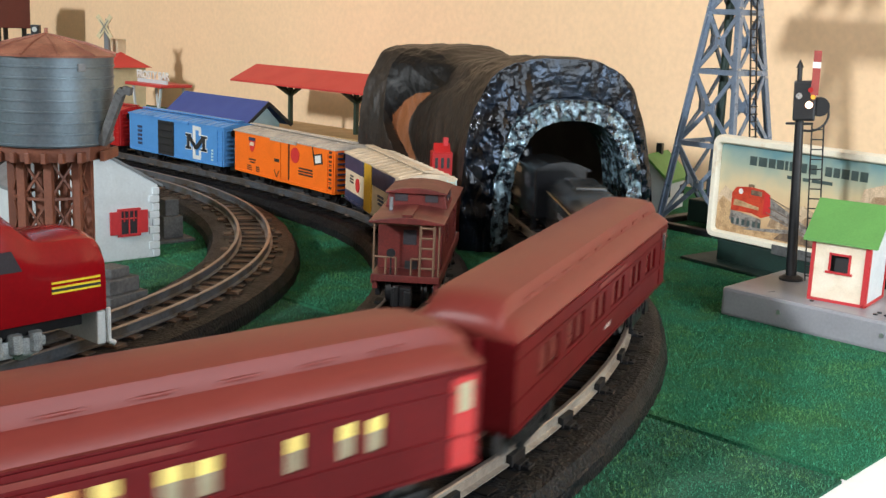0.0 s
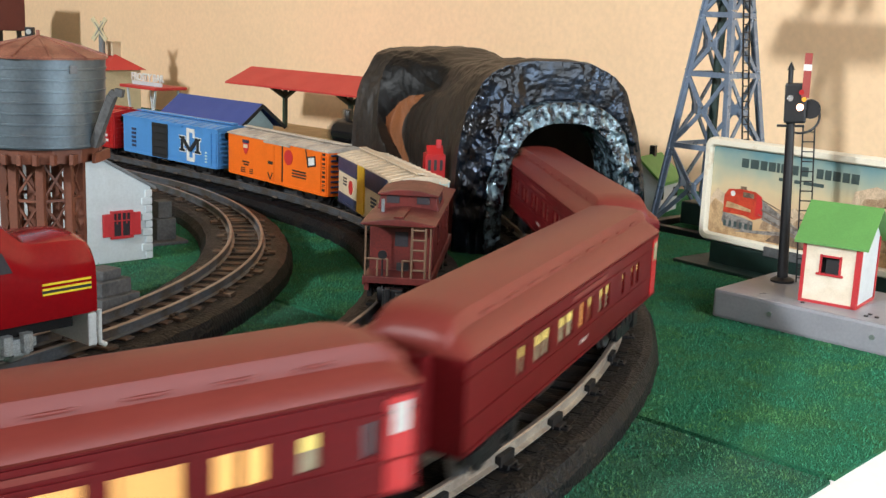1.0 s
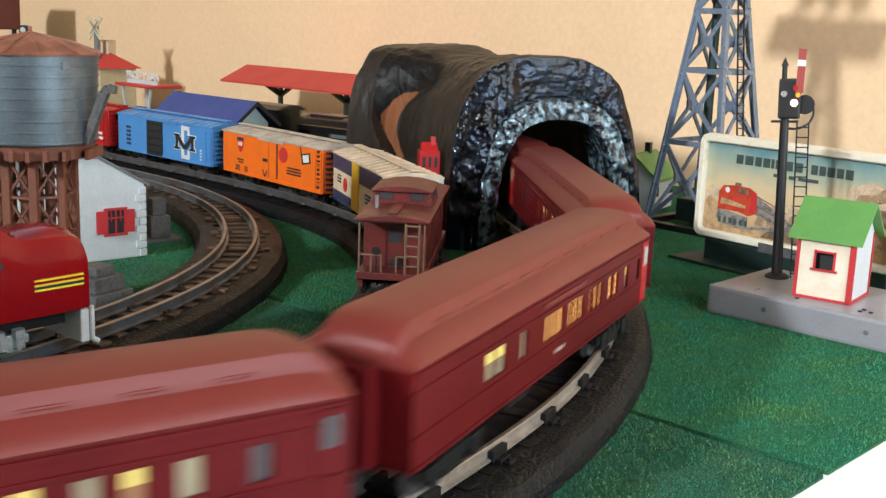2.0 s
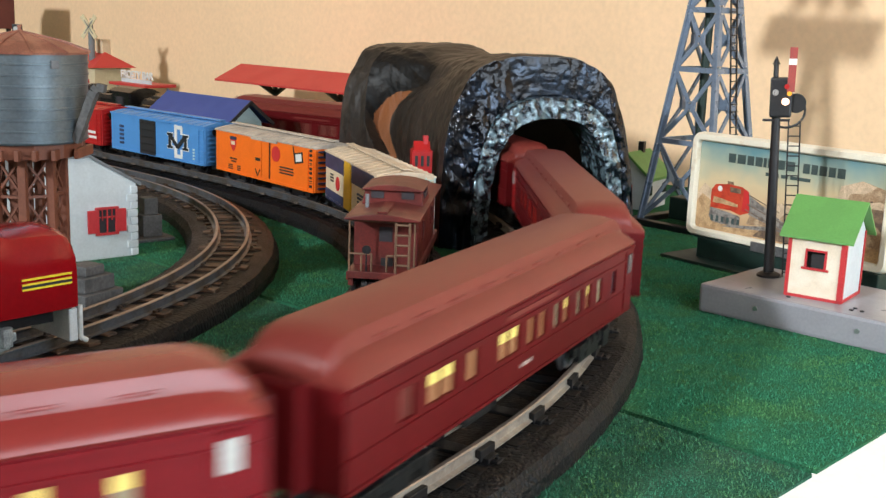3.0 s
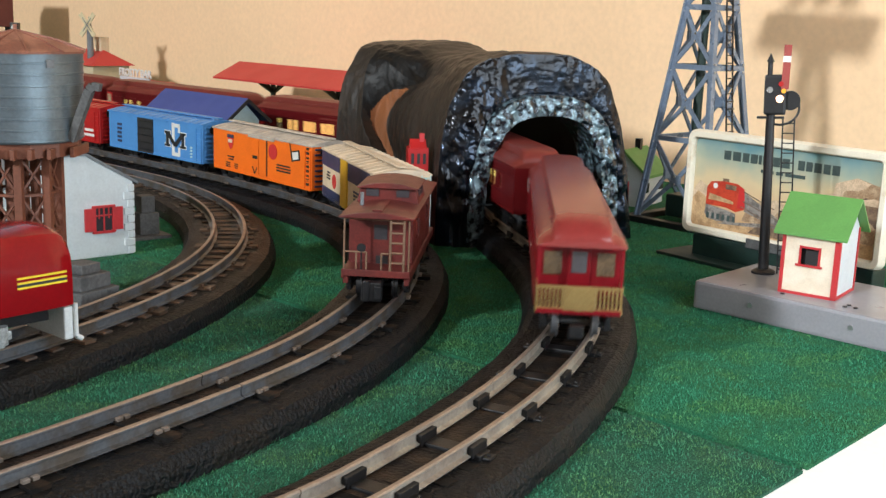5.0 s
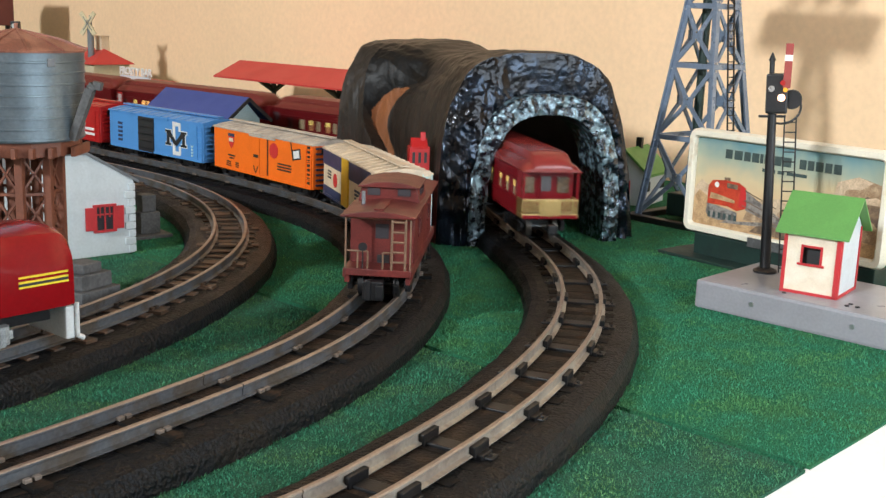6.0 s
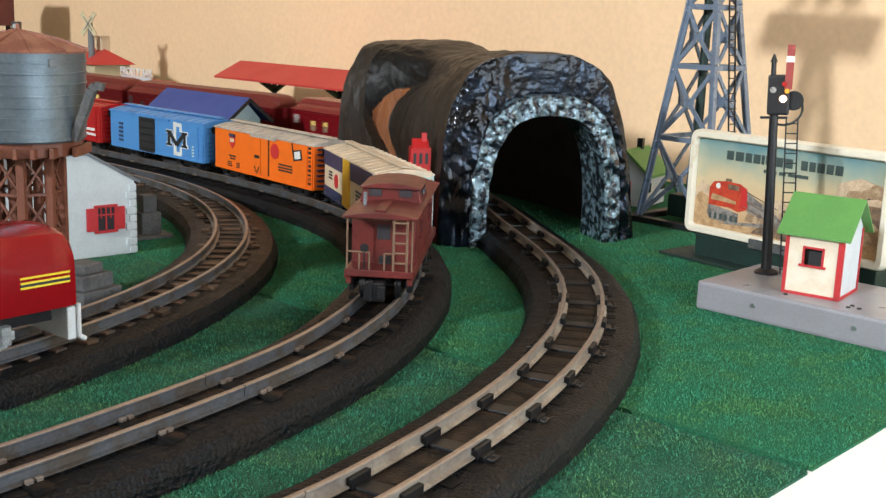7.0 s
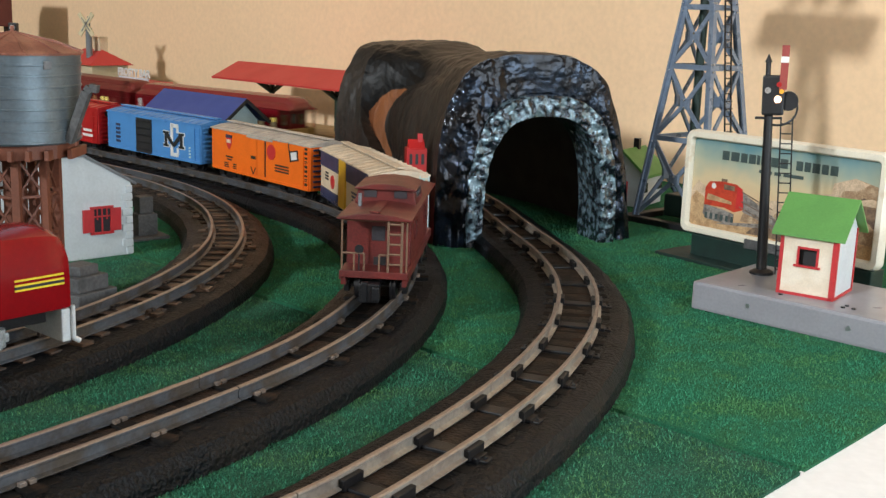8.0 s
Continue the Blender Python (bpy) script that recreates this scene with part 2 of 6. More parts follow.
def prism(profile, x0, x1, bm=None, bevel=0.0):
    """A profile of (y, z) points drawn out along x."""
    bm = bm or bmesh.new()
    a = [bm.verts.new((x0, y, z)) for y, z in profile]
    b = [bm.verts.new((x1, y, z)) for y, z in profile]
    n = len(profile)
    fs = [bm.faces.new(a[::-1]), bm.faces.new(b)]
    for i in range(n):
        fs.append(bm.faces.new((a[i], a[(i + 1) % n], b[(i + 1) % n], b[i])))
    bmesh.ops.recalc_face_normals(bm, faces=fs)
    if bevel:
        bmesh.ops.bevel(bm, geom=[e for f in fs[:2] for e in f.edges], offset=bevel, segments=2, affect="EDGES", profile=0.6)
    return bm


def lathe(profile, seg=40, bm=None, centre=(0, 0, 0)):
    """A profile of (r, z) points turned about z."""
    bm = bm or bmesh.new()
    c = Vector(centre)
    rings = [[bm.verts.new(c + Vector((r * math.cos(2 * math.pi * k / seg), r * math.sin(2 * math.pi * k / seg), z))) for k in range(seg)]
             for r, z in profile]
    for r0, r1 in zip(rings, rings[1:]):
        for k in range(seg):
            bm.faces.new((r0[k], r0[(k + 1) % seg], r1[(k + 1) % seg], r1[k]))
    bm.faces.new(rings[0][::-1])
    bm.faces.new(rings[-1])
    return bm


def lettering(word, size, mat, parent, m, label="", depth=0.0002, name="lettering", wide=1.0, heavy=0.0):
    cu = bpy.data.curves.new(name, "FONT")
    cu.body, cu.size, cu.extrude, cu.align_x, cu.align_y, cu.resolution_u, cu.offset = word, size, depth, "CENTER", "CENTER", 3, heavy
    tmp = bpy.data.objects.new(name, cu)
    me = bpy.data.meshes.new_from_object(tmp)
    bpy.data.objects.remove(tmp)
    me.materials.clear()
    me.materials.append(mat)
    me.transform(Matrix.Diagonal((wide, 1, 1, 1)))
    ob = new(name, me)
    ob.parent = parent
    ob.matrix_local = m
    return tagged(ob, label) if label else ob


class Line:
    """A smooth way through points on the table, by its length."""

    def __init__(self, pts, step=0.004):
        P = [Vector((*p, 0)) for p in pts]
        P = [2 * P[0] - P[1]] + P + [2 * P[-1] - P[-2]]
        out = []
        for i in range(1, len(P) - 2):
            a, b, c, d = P[i - 1:i + 3]
            n = max(4, int((c - b).length / 0.01))
            for k in range(n):
                u = k / n
                out.append(0.5 * (2 * b + (c - a) * u + (2 * a - 5 * b + 4 * c - d) * u * u + (3 * b - a - 3 * c + d) * u ** 3))
        out.append(P[-2])
        for _ in range(6):
            out = [out[0]] + [(out[i - 1] + 2 * out[i] + out[i + 1]) / 4 for i in range(1, len(out) - 1)] + [out[-1]]
        self.xy = np.array([p[:2] for p in out])
        seg = np.hypot(*np.diff(self.xy, axis=0).T)
        self.s = np.concatenate([[0], np.cumsum(seg)])
        self.length = self.s[-1]

    def p(self, s):
        s = min(max(s, 0), self.length)
        return Vector((np.interp(s, self.s, self.xy[:, 0]), np.interp(s, self.s, self.xy[:, 1]), 0))

    def t(self, s):
        return (self.p(min(s + 0.004, self.length)) - self.p(max(s - 0.004, 0))).normalized()

    def near(self, x, y):
        return float(self.s[np.argmin(np.hypot(self.xy[:, 0] - x, self.xy[:, 1] - y))])

    def seat(self, s, half, z):
        """The pose of a vehicle whose trucks stand half before and half behind s."""
        a, b = self.p(s - half), self.p(s + half)
        d = b - a
        return Matrix.Translation((a + b) / 2 + Vector((0, 0, z))) @ Matrix.Rotation(math.atan2(d.y, d.x), 4, "Z")


def sweep(line, s0, s1, profile, step=0.008, bm=None, closed=True):
    bm = bm or bmesh.new()
    n = max(2, int((s1 - s0) / step))
    rings = []
    for i in range(n + 1):
        s = s0 + (s1 - s0) * i / n
        p, t = line.p(s), line.t(s)
        left = Vector((-t.y, t.x, 0))
        rings.append([bm.verts.new(p + left * o + Vector((0, 0, z))) for o, z in profile])
    m = len(profile)
    for a, b in zip(rings, rings[1:]):
        for k in range(m if closed else m - 1):
            bm.faces.new((a[k], b[k], b[(k + 1) % m], a[(k + 1) % m]))
    bm.faces.new(rings[0])
    bm.faces.new(rings[-1][::-1])
    bmesh.ops.recalc_face_normals(bm, faces=bm.faces[:])
    return bm
# ---- the room ----
def wall_box(name, a0, a1, b0, b1, z0, z1, mat, label, category="wall"):
    bm = B(((a0 + a1) / 2, (b0 + b1) / 2, (z0 + z1) / 2, a1 - a0, b1 - b0, z1 - z0))
    bm.transform(Matrix.Rotation(radians(TURN), 4, "Z"))
    return tagged(part(name, bm, mat), label, category, kind="structure")


def wall_hole(name, along, pos, lo, hi, z0, z1, hole, mat, label):
    """A wall 0.1 thick at pos, with one window hole (from, to, bottom, top)."""
    h0, h1, hz0, hz1 = hole
    bm = bmesh.new()
    for x0, x1, y0, y1 in ((lo, h0, z0, z1), (h1, hi, z0, z1), (h0, h1, z0, hz0), (h0, h1, hz1, z1)):
        c, s = ((x0 + x1) / 2, (y0 + y1) / 2), (x1 - x0, y1 - y0)
        m = Matrix.Translation((c[0], pos, c[1]) if along == "a" else (pos, c[0], c[1])) @ Matrix.Diagonal(
            (s[0], 0.1, s[1], 1) if along == "a" else (0.1, s[0], s[1], 1))
        bmesh.ops.create_cube(bm, size=1, matrix=m)
    bm.transform(Matrix.Rotation(radians(TURN), 4, "Z"))
    return tagged(part(name, bm, mat), label, "wall", kind="structure")


WALL_B = 1.17
wall_box("wall_north", -3.6, 0.8, WALL_B, WALL_B + 0.1, -0.75, 2.4, WALLP, "warm cream painted plaster wall behind the train table")
wall_hole("wall_south", "a", -4.55, -3.6, 0.8, -0.75, 2.4, (-0.70, -0.20, 1.69, 2.21), DIMWALL, "unseen wall with a window opening, dimmed to cut bounce light")
wall_hole("wall_east", "b", 0.72, -4.5, 1.17, -0.75, 2.4, (-0.05, 0.95, 0.08, 0.80), DIMWALL, "unseen wall with a wide window opening, dimmed to cut bounce light")
wall_box("wall_west", -3.7, -3.6, -4.6, 1.27, -0.75, 2.4, DIMWALL, "plain unseen wall closing the room, dimmed to cut bounce light")
wall_box("ceiling", -3.7, 0.8, -4.6, 1.27, 2.4, 2.5, CEILP, "plain unseen ceiling, greyed to cut bounce light", "ceiling")
wall_box("floor", -3.7, 0.8, -4.6, 1.27, -0.85, -0.75, FLOORP, "brown wooden floor", "floor")

# ---- the table: turf mats with a seam, and a white ledge along its right end ----
END_A = -0.187
SEAM_B = 0.441


def turf(name, a0, a1, b0, b1, mat, label):
    """A mat whose rim is a little uneven."""
    bm = bmesh.new()
    na, nb = int((a1 - a0) / 0.02), max(2, int((b1 - b0) / 0.02))
    g = []
    for i in range(na + 1):
        row = []
        for j in range(nb + 1):
            a, b = a0 + (a1 - a0) * i / na, b0 + (b1 - b0) * j / nb
            z = 0.0006 * noise.noise((a * 25, b * 25, 0))
            if i in (0, na):
                a += 0.0012 * noise.noise((b * 90, 1, 0))
            if j in (0, nb):
                b += 0.0012 * noise.noise((a * 90, 2, 0))
            row.append(bm.verts.new(at(a, b, z)))
        g.append(row)
    for i in range(na):
        for j in range(nb):
            bm.faces.new((g[i][j], g[i + 1][j], g[i + 1][j + 1], g[i][j + 1]))
    rim = [e for e in bm.edges if e.is_boundary]
    ext = bmesh.ops.extrude_edge_only(bm, edges=rim)
    bmesh.ops.translate(bm, verts=[v for v in ext["geom"] if isinstance(v, bmesh.types.BMVert)], vec=(0, 0, -0.006))
    bmesh.ops.recalc_face_normals(bm, faces=bm.faces[:])
    ob = part(name, bm, mat, smooth=True)
    return tagged(ob, label, "turf", kind="structure")


turf("ground", -2.9, END_A, SEAM_B + 0.0024, WALL_B - 0.01, GRASS, "green artificial turf mat covering the train table")
turf("ground_front", -2.9, END_A, -0.75, SEAM_B - 0.0024, GRASS2, "paler green turf mat joined to the other along a seam")
TABLE = wall_box("table_top", -2.92, END_A - 0.004, -0.77, WALL_B - 0.004, -0.04, -0.0065, LEGBROWN, "brown wooden table top under the turf", "table")
for a in (-2.8, -1.4, -0.05):
    for b in (-0.68, WALL_B - 0.10):
        bm = B((a, b, -0.395, 0.07, 0.07, 0.71), bevel=0.004)
        bm.transform(Matrix.Rotation(radians(TURN), 4, "Z"))
        part("table_leg", bm, LEGBROWN, TABLE)
LEDGE_TOP = wall_box("ledge", END_A - 0.002, 0.55, -0.77, WALL_B - 0.004, -0.045, -0.0015, LEDGE, "bright white painted ledge beside the turf", "ledge")
for b in (-0.68, WALL_B - 0.10):
    bm = B((0.48, b, -0.3975, 0.06, 0.06, 0.705), bevel=0.004)
    bm.transform(Matrix.Rotation(radians(TURN), 4, "Z"))
    part("ledge_leg", bm, LEDGE, LEDGE_TOP)

# ---- the ways of the tracks ----
OUTER = Line([(-2.6, 0.20), (-1.6, 0.16), (-0.95, 0.13), (-0.603, 0.144), (-0.397, 0.144), (-0.2025, 0.215), (-0.1175, 0.274), (-0.042, 0.35),
              (-0.011, 0.397), (0.017, 0.445), (0.041, 0.494), (0.061, 0.545), (0.077, 0.597), (0.087, 0.65), (0.092, 0.704),
              (0.09, 0.758), (0.083, 0.812), (0.072, 0.866), (0.060, 0.925), (0.048, 0.99), (0.030, 1.06), (0.000, 1.13),
              (-0.045, 1.195), (-0.10, 1.245), (-0.165, 1.287), (-0.24, 1.338), (-0.33, 1.407), (-0.50, 1.560), (-0.75, 1.793), (-1.2, 2.213), (-1.9, 2.866)])
MIDDLE = Line([(-1.3, -0.05), (-0.70, 0.06), (-0.45, 0.15), (-0.30, 0.235), (-0.225, 0.30), (-0.165, 0.378), (-0.129, 0.431), (-0.095, 0.486),
               (-0.066, 0.543), (-0.046, 0.604), (-0.034, 0.666), (-0.029, 0.72), (-0.030, 0.78), (-0.042, 0.85), (-0.066, 0.92), (-0.105, 0.985),
               (-0.16, 1.055), (-0.225, 1.125), (-0.30, 1.197), (-0.37, 1.262), (-0.5, 1.383), (-1.0, 1.85), (-1.9, 2.69)])
INNER = Line([(-1.3, 0.05), (-0.8, 0.16), (-0.5, 0.27), (-0.35, 0.37), (-0.26, 0.462), (-0.222, 0.522), (-0.195, 0.578), (-0.176, 0.634), (-0.163, 0.693), (-0.158, 0.752), (-0.161, 0.812),
              (-0.172, 0.87), (-0.19, 0.927), (-0.215, 0.98), (-0.246, 1.029), (-0.282, 1.075), (-0.323, 1.115), (-0.42, 1.205), (-0.6, 1.37), (-1.2, 1.93), (-1.9, 2.58)])
RAIL_Z, GAUGE = 0.021, 0.0238
# ---- tracks ----
def tie_mesh(w, l, h, name, mat):
    bm = B((0, 0, h / 2, w, l, h), bevel=0.0005)
    me = bpy.data.meshes.new(name)
    bm.to_mesh(me)
    bm.free()
    me.materials.append(mat)
    return me


def clip_mesh(name, mat, clip_mat):
    """A stamped metal tie: plate with four folded clips that hold the rail feet."""
    bm = B((0, 0, 0.0012, 0.0085, 0.046, 0.0024), *[(x, y, 0.0030, 0.003, 0.0022, 0.0020) for x in (-0.002, 0.002)
           for y in (-GAUGE / 2 - 0.0040, -GAUGE / 2 + 0.0040, GAUGE / 2 - 0.0040, GAUGE / 2 + 0.0040)], bevel=0.0003)
    for f in bm.faces:
        f.material_index = 1 if f.calc_center_median().z > 0.0026 else 0
    me = bpy.data.meshes.new(name)
    bm.to_mesh(me)
    bm.free()
    me.materials.append(mat)
    me.materials.append(clip_mat)
    return me


def pad_mesh(name, mat):
    """A dark plate whose folded pads hide the rail foot on both sides."""
    bm = B((0, 0, 0.0012, 0.0090, 0.036, 0.0024), *[(0, y, 0.0036, 0.0130, 0.0026, 0.0050) for y in (-GAUGE / 2 - 0.0022, -GAUGE / 2 + 0.0022, GAUGE / 2 - 0.0022, GAUGE / 2 + 0.0022)],
           *[(x, s * 0.0190, 0.0010, 0.0062, 0.0050, 0.0012) for x in (0.0,) for s in (-1, 1)], *[(0, s * 0.0195, 0.0018, 0.0016, 0.0016, 0.0014) for s in (-1, 1)], bevel=0.0005)
    me = bpy.data.meshes.new(name)
    bm.to_mesh(me)
    bm.free()
    me.materials.append(mat)
    return me


TIE, FLATTIE, CLIP, PAD = tie_mesh(0.0075, 0.038, 0.0014, "moulded_tie", TIEB), tie_mesh(0.0085, 0.040, 0.0007, "flat_tie", TIED), clip_mesh("metal_tie", TIEM, TIEM), pad_mesh("pad_tie", SOOT)
GREYCLIP = clip_mesh("grey_clip_tie", TIED, RAILTOP)


def track(line, s0, s1, label, rail_mat, dense=0.0175, metal=0.062, phase=0.0, tie=None, clip=None, rust=True):
    root = thing("railway_track", Matrix(), label, "track", "model railway tracks", "structure")
    bed = sweep(line, s0, s1, [(-0.036, 0.0), (-0.0350, 0.0060), (-0.0315, 0.0118), (-0.027, 0.0132), (0.027, 0.0132), (0.0315, 0.0118), (0.0350, 0.0060), (0.036, 0.0)])
    for v in bed.verts:
        v.co.z += 0.0006 * noise.noise(v.co * 160)
        v.co.x += 0.0010 * noise.noise(v.co * 70)
    part("roadbed", bed, RUBBER, root, "black rubber roadbed with worn sides")
    if rust:
        strip = sweep(line, s0, s1, [(-0.0100, 0.0130), (-0.0098, 0.0137), (0.0098, 0.0137), (0.0100, 0.0130)])
        for v in strip.verts:
            v.co.z += 0.0003 * noise.noise(v.co * 190)
        part("middle_strip", strip, RUSTBED, root, "rust-stained strip between the rails")
    foot = [(-0.0028, 0.0147), (-0.0028, 0.0152), (-0.0008, 0.0158), (-0.0008, 0.0190), (-0.0013, 0.0195), (-0.0013, 0.0204), (-0.0009, 0.0209),
            (0.0009, 0.0209), (0.0013, 0.0204), (0.0013, 0.0195), (0.0008, 0.0190), (0.0008, 0.0158), (0.0028, 0.0152), (0.0028, 0.0147)]
    s = s0 + phase
    while s < s1 - 0.02:
        e = min(s + 0.258, s1)
        for side in (-1, 1):
            off = side * GAUGE / 2
            bm = sweep(line, s + 0.0003, e - 0.0003, [(o + off, z) for o, z in foot])
            for f in bm.faces:
                f.material_index = 1 if f.normal.z > 0.6 and f.calc_center_median().z > 0.0198 else 0
            part("rail", bm, (rail_mat, RAILTOP), root)
        s = e
    k = 0
    for me, gap, z, nm in ((tie or TIE, dense, 0.0127, "tie"), (clip or CLIP, metal, 0.0124, "metal_tie")):
        s = s0 + gap / 2 + phase
        while s < s1:
            p, t = line.p(s), line.t(s)
            ob = new(nm, me)
            ob.parent = root
            ob.matrix_local = Matrix.Translation(p + Vector((0, 0, z + 0.0004 * random.random()))) @ Matrix.Rotation(
                math.atan2(t.y, t.x) + random.uniform(-0.02, 0.02), 4, "Z")
            s += gap
            k += 1
    return root


track(OUTER, OUTER.near(-0.2025, 0.215) - 0.3, OUTER.near(-1.2, 2.213), "two-rail model track with pale tinplate rails on black rubber roadbed", RAIL, tie=FLATTIE, clip=PAD, metal=0.052)
track(MIDDLE, MIDDLE.near(-0.30, 0.235) - 0.2, MIDDLE.near(-1.0, 1.85), "two-rail model track with grey steel rails on black rubber roadbed", RAILB, tie=FLATTIE, clip=GREYCLIP)
track(INNER, INNER.near(-0.35, 0.37) - 0.1, INNER.near(-1.2, 1.93), "two-rail model track with grey rails and close brown ties", RAILB, rust=False)
# ---- passenger train ----
CAR_L, CAR_W, PITCH = 0.283, 0.045, 0.300
SPEED = 0.275
RIDE = 0.006                              # how far the bodies stand above the trucks


def arch(w, z0, z1, crown):
    """A roof section: eaves at z0, a raised clerestory whose top is at z1."""
    h = w / 2
    c = h * crown
    pts = [(-h, z0), (-h - 0.0006, z0 + 0.001), (-h * 0.97, z0 + 0.0035), (-h * 0.86, z0 + 0.0058), (-c - 0.0008, z0 + 0.0080), (-c, z0 + 0.0116),
           (-c * 0.92, z1 - 0.0016), (-c * 0.5, z1 - 0.0003), (0, z1)]
    return pts + [(-y, z) for y, z in pts[-2::-1]]


def truck(parent, x, mat=SOOT, side_mat=None, wheel_r=0.0078, wheel_mat=SILVER):
    tr = part("truck", B((0, 0, 0.0105, 0.030, 0.022, 0.004), bevel=0.0008), mat, parent)
    tr.location = (x, 0, 0)
    for y in (-0.0168, 0.0168):
        bm = B((0, y, 0.0095, 0.052, 0.0026, 0.0045), (0, y, 0.0065, 0.018, 0.0028, 0.006),
               *[(d, y * 1.04, 0.0082, 0.0085, 0.0034, 0.0085) for d in (-0.0175, 0.0175)],
               *[(d, y * 1.03, 0.012, 0.0028, 0.003, 0.0055) for d in (-0.008, 0, 0.008)], bevel=0.0006)
        part("side_frame", bm, side_mat or mat, tr)
    for d in (-0.0175, 0.0175):
        bm = rods(((0, -0.0125, 0), (0, -0.0100, 0), wheel_r), ((0, 0.0100, 0), (0, 0.0125, 0), wheel_r), ((0, -0.0100, 0), (0, -0.0090, 0), wheel_r + 0.0012),
                  ((0, 0.0090, 0), (0, 0.0100, 0), wheel_r + 0.0012), ((0, -0.016, 0), (0, 0.016, 0), 0.0012), seg=20)
        ax = part("axle", bm, wheel_mat, tr, smooth=True)
        ax.location = (d, 0, wheel_r)
    return tr


def coupler(parent, x, sgn, mat=SOOT):
    bm = B((x + sgn * 0.006, 0, 0.0125, 0.013, 0.0045, 0.003), (x + sgn * 0.0125, 0.0015, 0.0125, 0.005, 0.0075, 0.0062), bevel=0.0006)
    part("coupler", bm, mat, parent)


def side_wall(parent, y, x0, x1, z0, zs, ze, z1, holes, mat, thick=0.0014):
    """One side of a car with real window openings: holes are (from, to) along the car, from zs up to ze."""
    xs = [x0] + [v for h in holes for v in h] + [x1]
    zs4 = [z0, zs, ze, z1]
    bm = bmesh.new()
    g = [[bm.verts.new((x, y, z)) for z in zs4] for x in xs]
    for i in range(len(xs) - 1):
        for j in range(3):
            if not (j == 1 and i % 2 == 1):
                bm.faces.new((g[i][j], g[i + 1][j], g[i + 1][j + 1], g[i][j + 1]))
    bmesh.ops.recalc_face_normals(bm, faces=bm.faces[:])
    out = 1 if y > 0 else -1
    if bm.faces[:][0].normal.y * out < 0:
        bmesh.ops.reverse_faces(bm, faces=bm.faces[:])
    bmesh.ops.translate(bm, verts=bm.verts[:], vec=(0, out * thick / 2, 0))
    bmesh.ops.solidify(bm, geom=bm.faces[:], thickness=thick)
    return part("side_wall", bm, mat, parent)


def passenger_car(label, groups, red, roof_mat, pane, shade=None, tail=False, doors=(), shaded=range(20)):
    car = thing("passenger_car" if not tail else "observation_car", Matrix(), label, "passenger car", "cars of the moving train")
    L, W = CAR_L, CAR_W
    x0, x1 = -L / 2, L / 2
    fx = x0 + (0.0155 if tail else 0)          # the closed body starts in front of the open rear platform
    z0, zs, ze, z1 = 0.012, 0.0268, 0.0385, 0.0480
    holes = sorted(h for g in groups for h in g)
    part("floor", B(((x0 + x1) / 2, 0, 0.0135, L, W - 0.001, 0.003), bevel=0.0005), red, car)
    for y in (-W / 2 + 0.0007, W / 2 - 0.0007):
        s = 1 if y > 0 else -1
        side_wall(car, y, fx, x1, z0, zs, ze, z1, holes, red)
        for z, h in ((0.0245, 0.0010), (0.0405, 0.0010), (0.0132, 0.0014), (0.0462, 0.0016)):
            part("belt_rail", B(((fx + x1) / 2, y + s * 0.0009, z, x1 - fx, 0.0008, h)), red, car)
        for i, h in enumerate(holes):
            m = pane[i % len(pane)] if isinstance(pane, (list, tuple)) else pane
            blind = shade if i in shaded else None
            top = ze - 0.0052 if blind else ze
            win = part("window", B(((h[0] + h[1]) / 2, y - s * 0.0010, (zs + top) / 2, h[1] - h[0] - 0.0002, 0.0006, top - zs)), m, car)
            if blind:
                part("window_shade", B(((h[0] + h[1]) / 2, y - s * 0.0009, (top + ze) / 2, h[1] - h[0] - 0.0002, 0.0008, ze - top)), blind, win)
        for d, dm, pm in doors:
            dr = part("door", B((d, y + s * 0.0006, 0.0295, 0.0105, 0.0014, 0.034), bevel=0.0003), dm, car)
            part("door_window", B((d, y + s * 0.0013, 0.0385, 0.0060, 0.0008, 0.0100)), pm, dr)
    # end walls with vestibules
    for x, sgn in ((x1, 1), (fx, -1)):
        part("end_wall", B((x - sgn * 0.0007, 0, (z0 + z1) / 2, 0.0014, W - 0.0028, z1 - z0)), red, car)
        if not (tail and sgn < 0):
            part("vestibule", B((x + sgn * 0.0035, 0, 0.031, 0.007, 0.019, 0.036), bevel=0.0012), MAROON, car, "dark red vestibule")
    # roof: rounded down at both ends
    prof = arch(W + 0.001, z1, 0.0635, 0.66)
    bm = bmesh.new()
    rings = []
    stations = [(0, 0.40), (0.0015, 0.60), (0.005, 0.80), (0.010, 0.93), (0.018, 1.0)]
    xs = [(x0 + d, k) for d, k in stations] + [(x1 - d, k) for d, k in stations[::-1]]
    if tail:
        xs[0] = (x0 - 0.002, 0.30)
    for x, k in xs:
        rings.append([bm.verts.new((x, y * (0.985 if k < 0.7 else 1), z1 + (z - z1) * k)) for y, z in prof])
    for a, b in zip(rings, rings[1:]):
        for i in range(len(prof) - 1):
            bm.faces.new((a[i], b[i], b[i + 1], a[i + 1]))
        bm.faces.new((a[-1], b[-1], b[0], a[0]))
    bm.faces.new(rings[0])
    bm.faces.new(rings[-1][::-1])
    bmesh.ops.recalc_face_normals(bm, faces=bm.faces[:])
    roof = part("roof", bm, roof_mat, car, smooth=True)
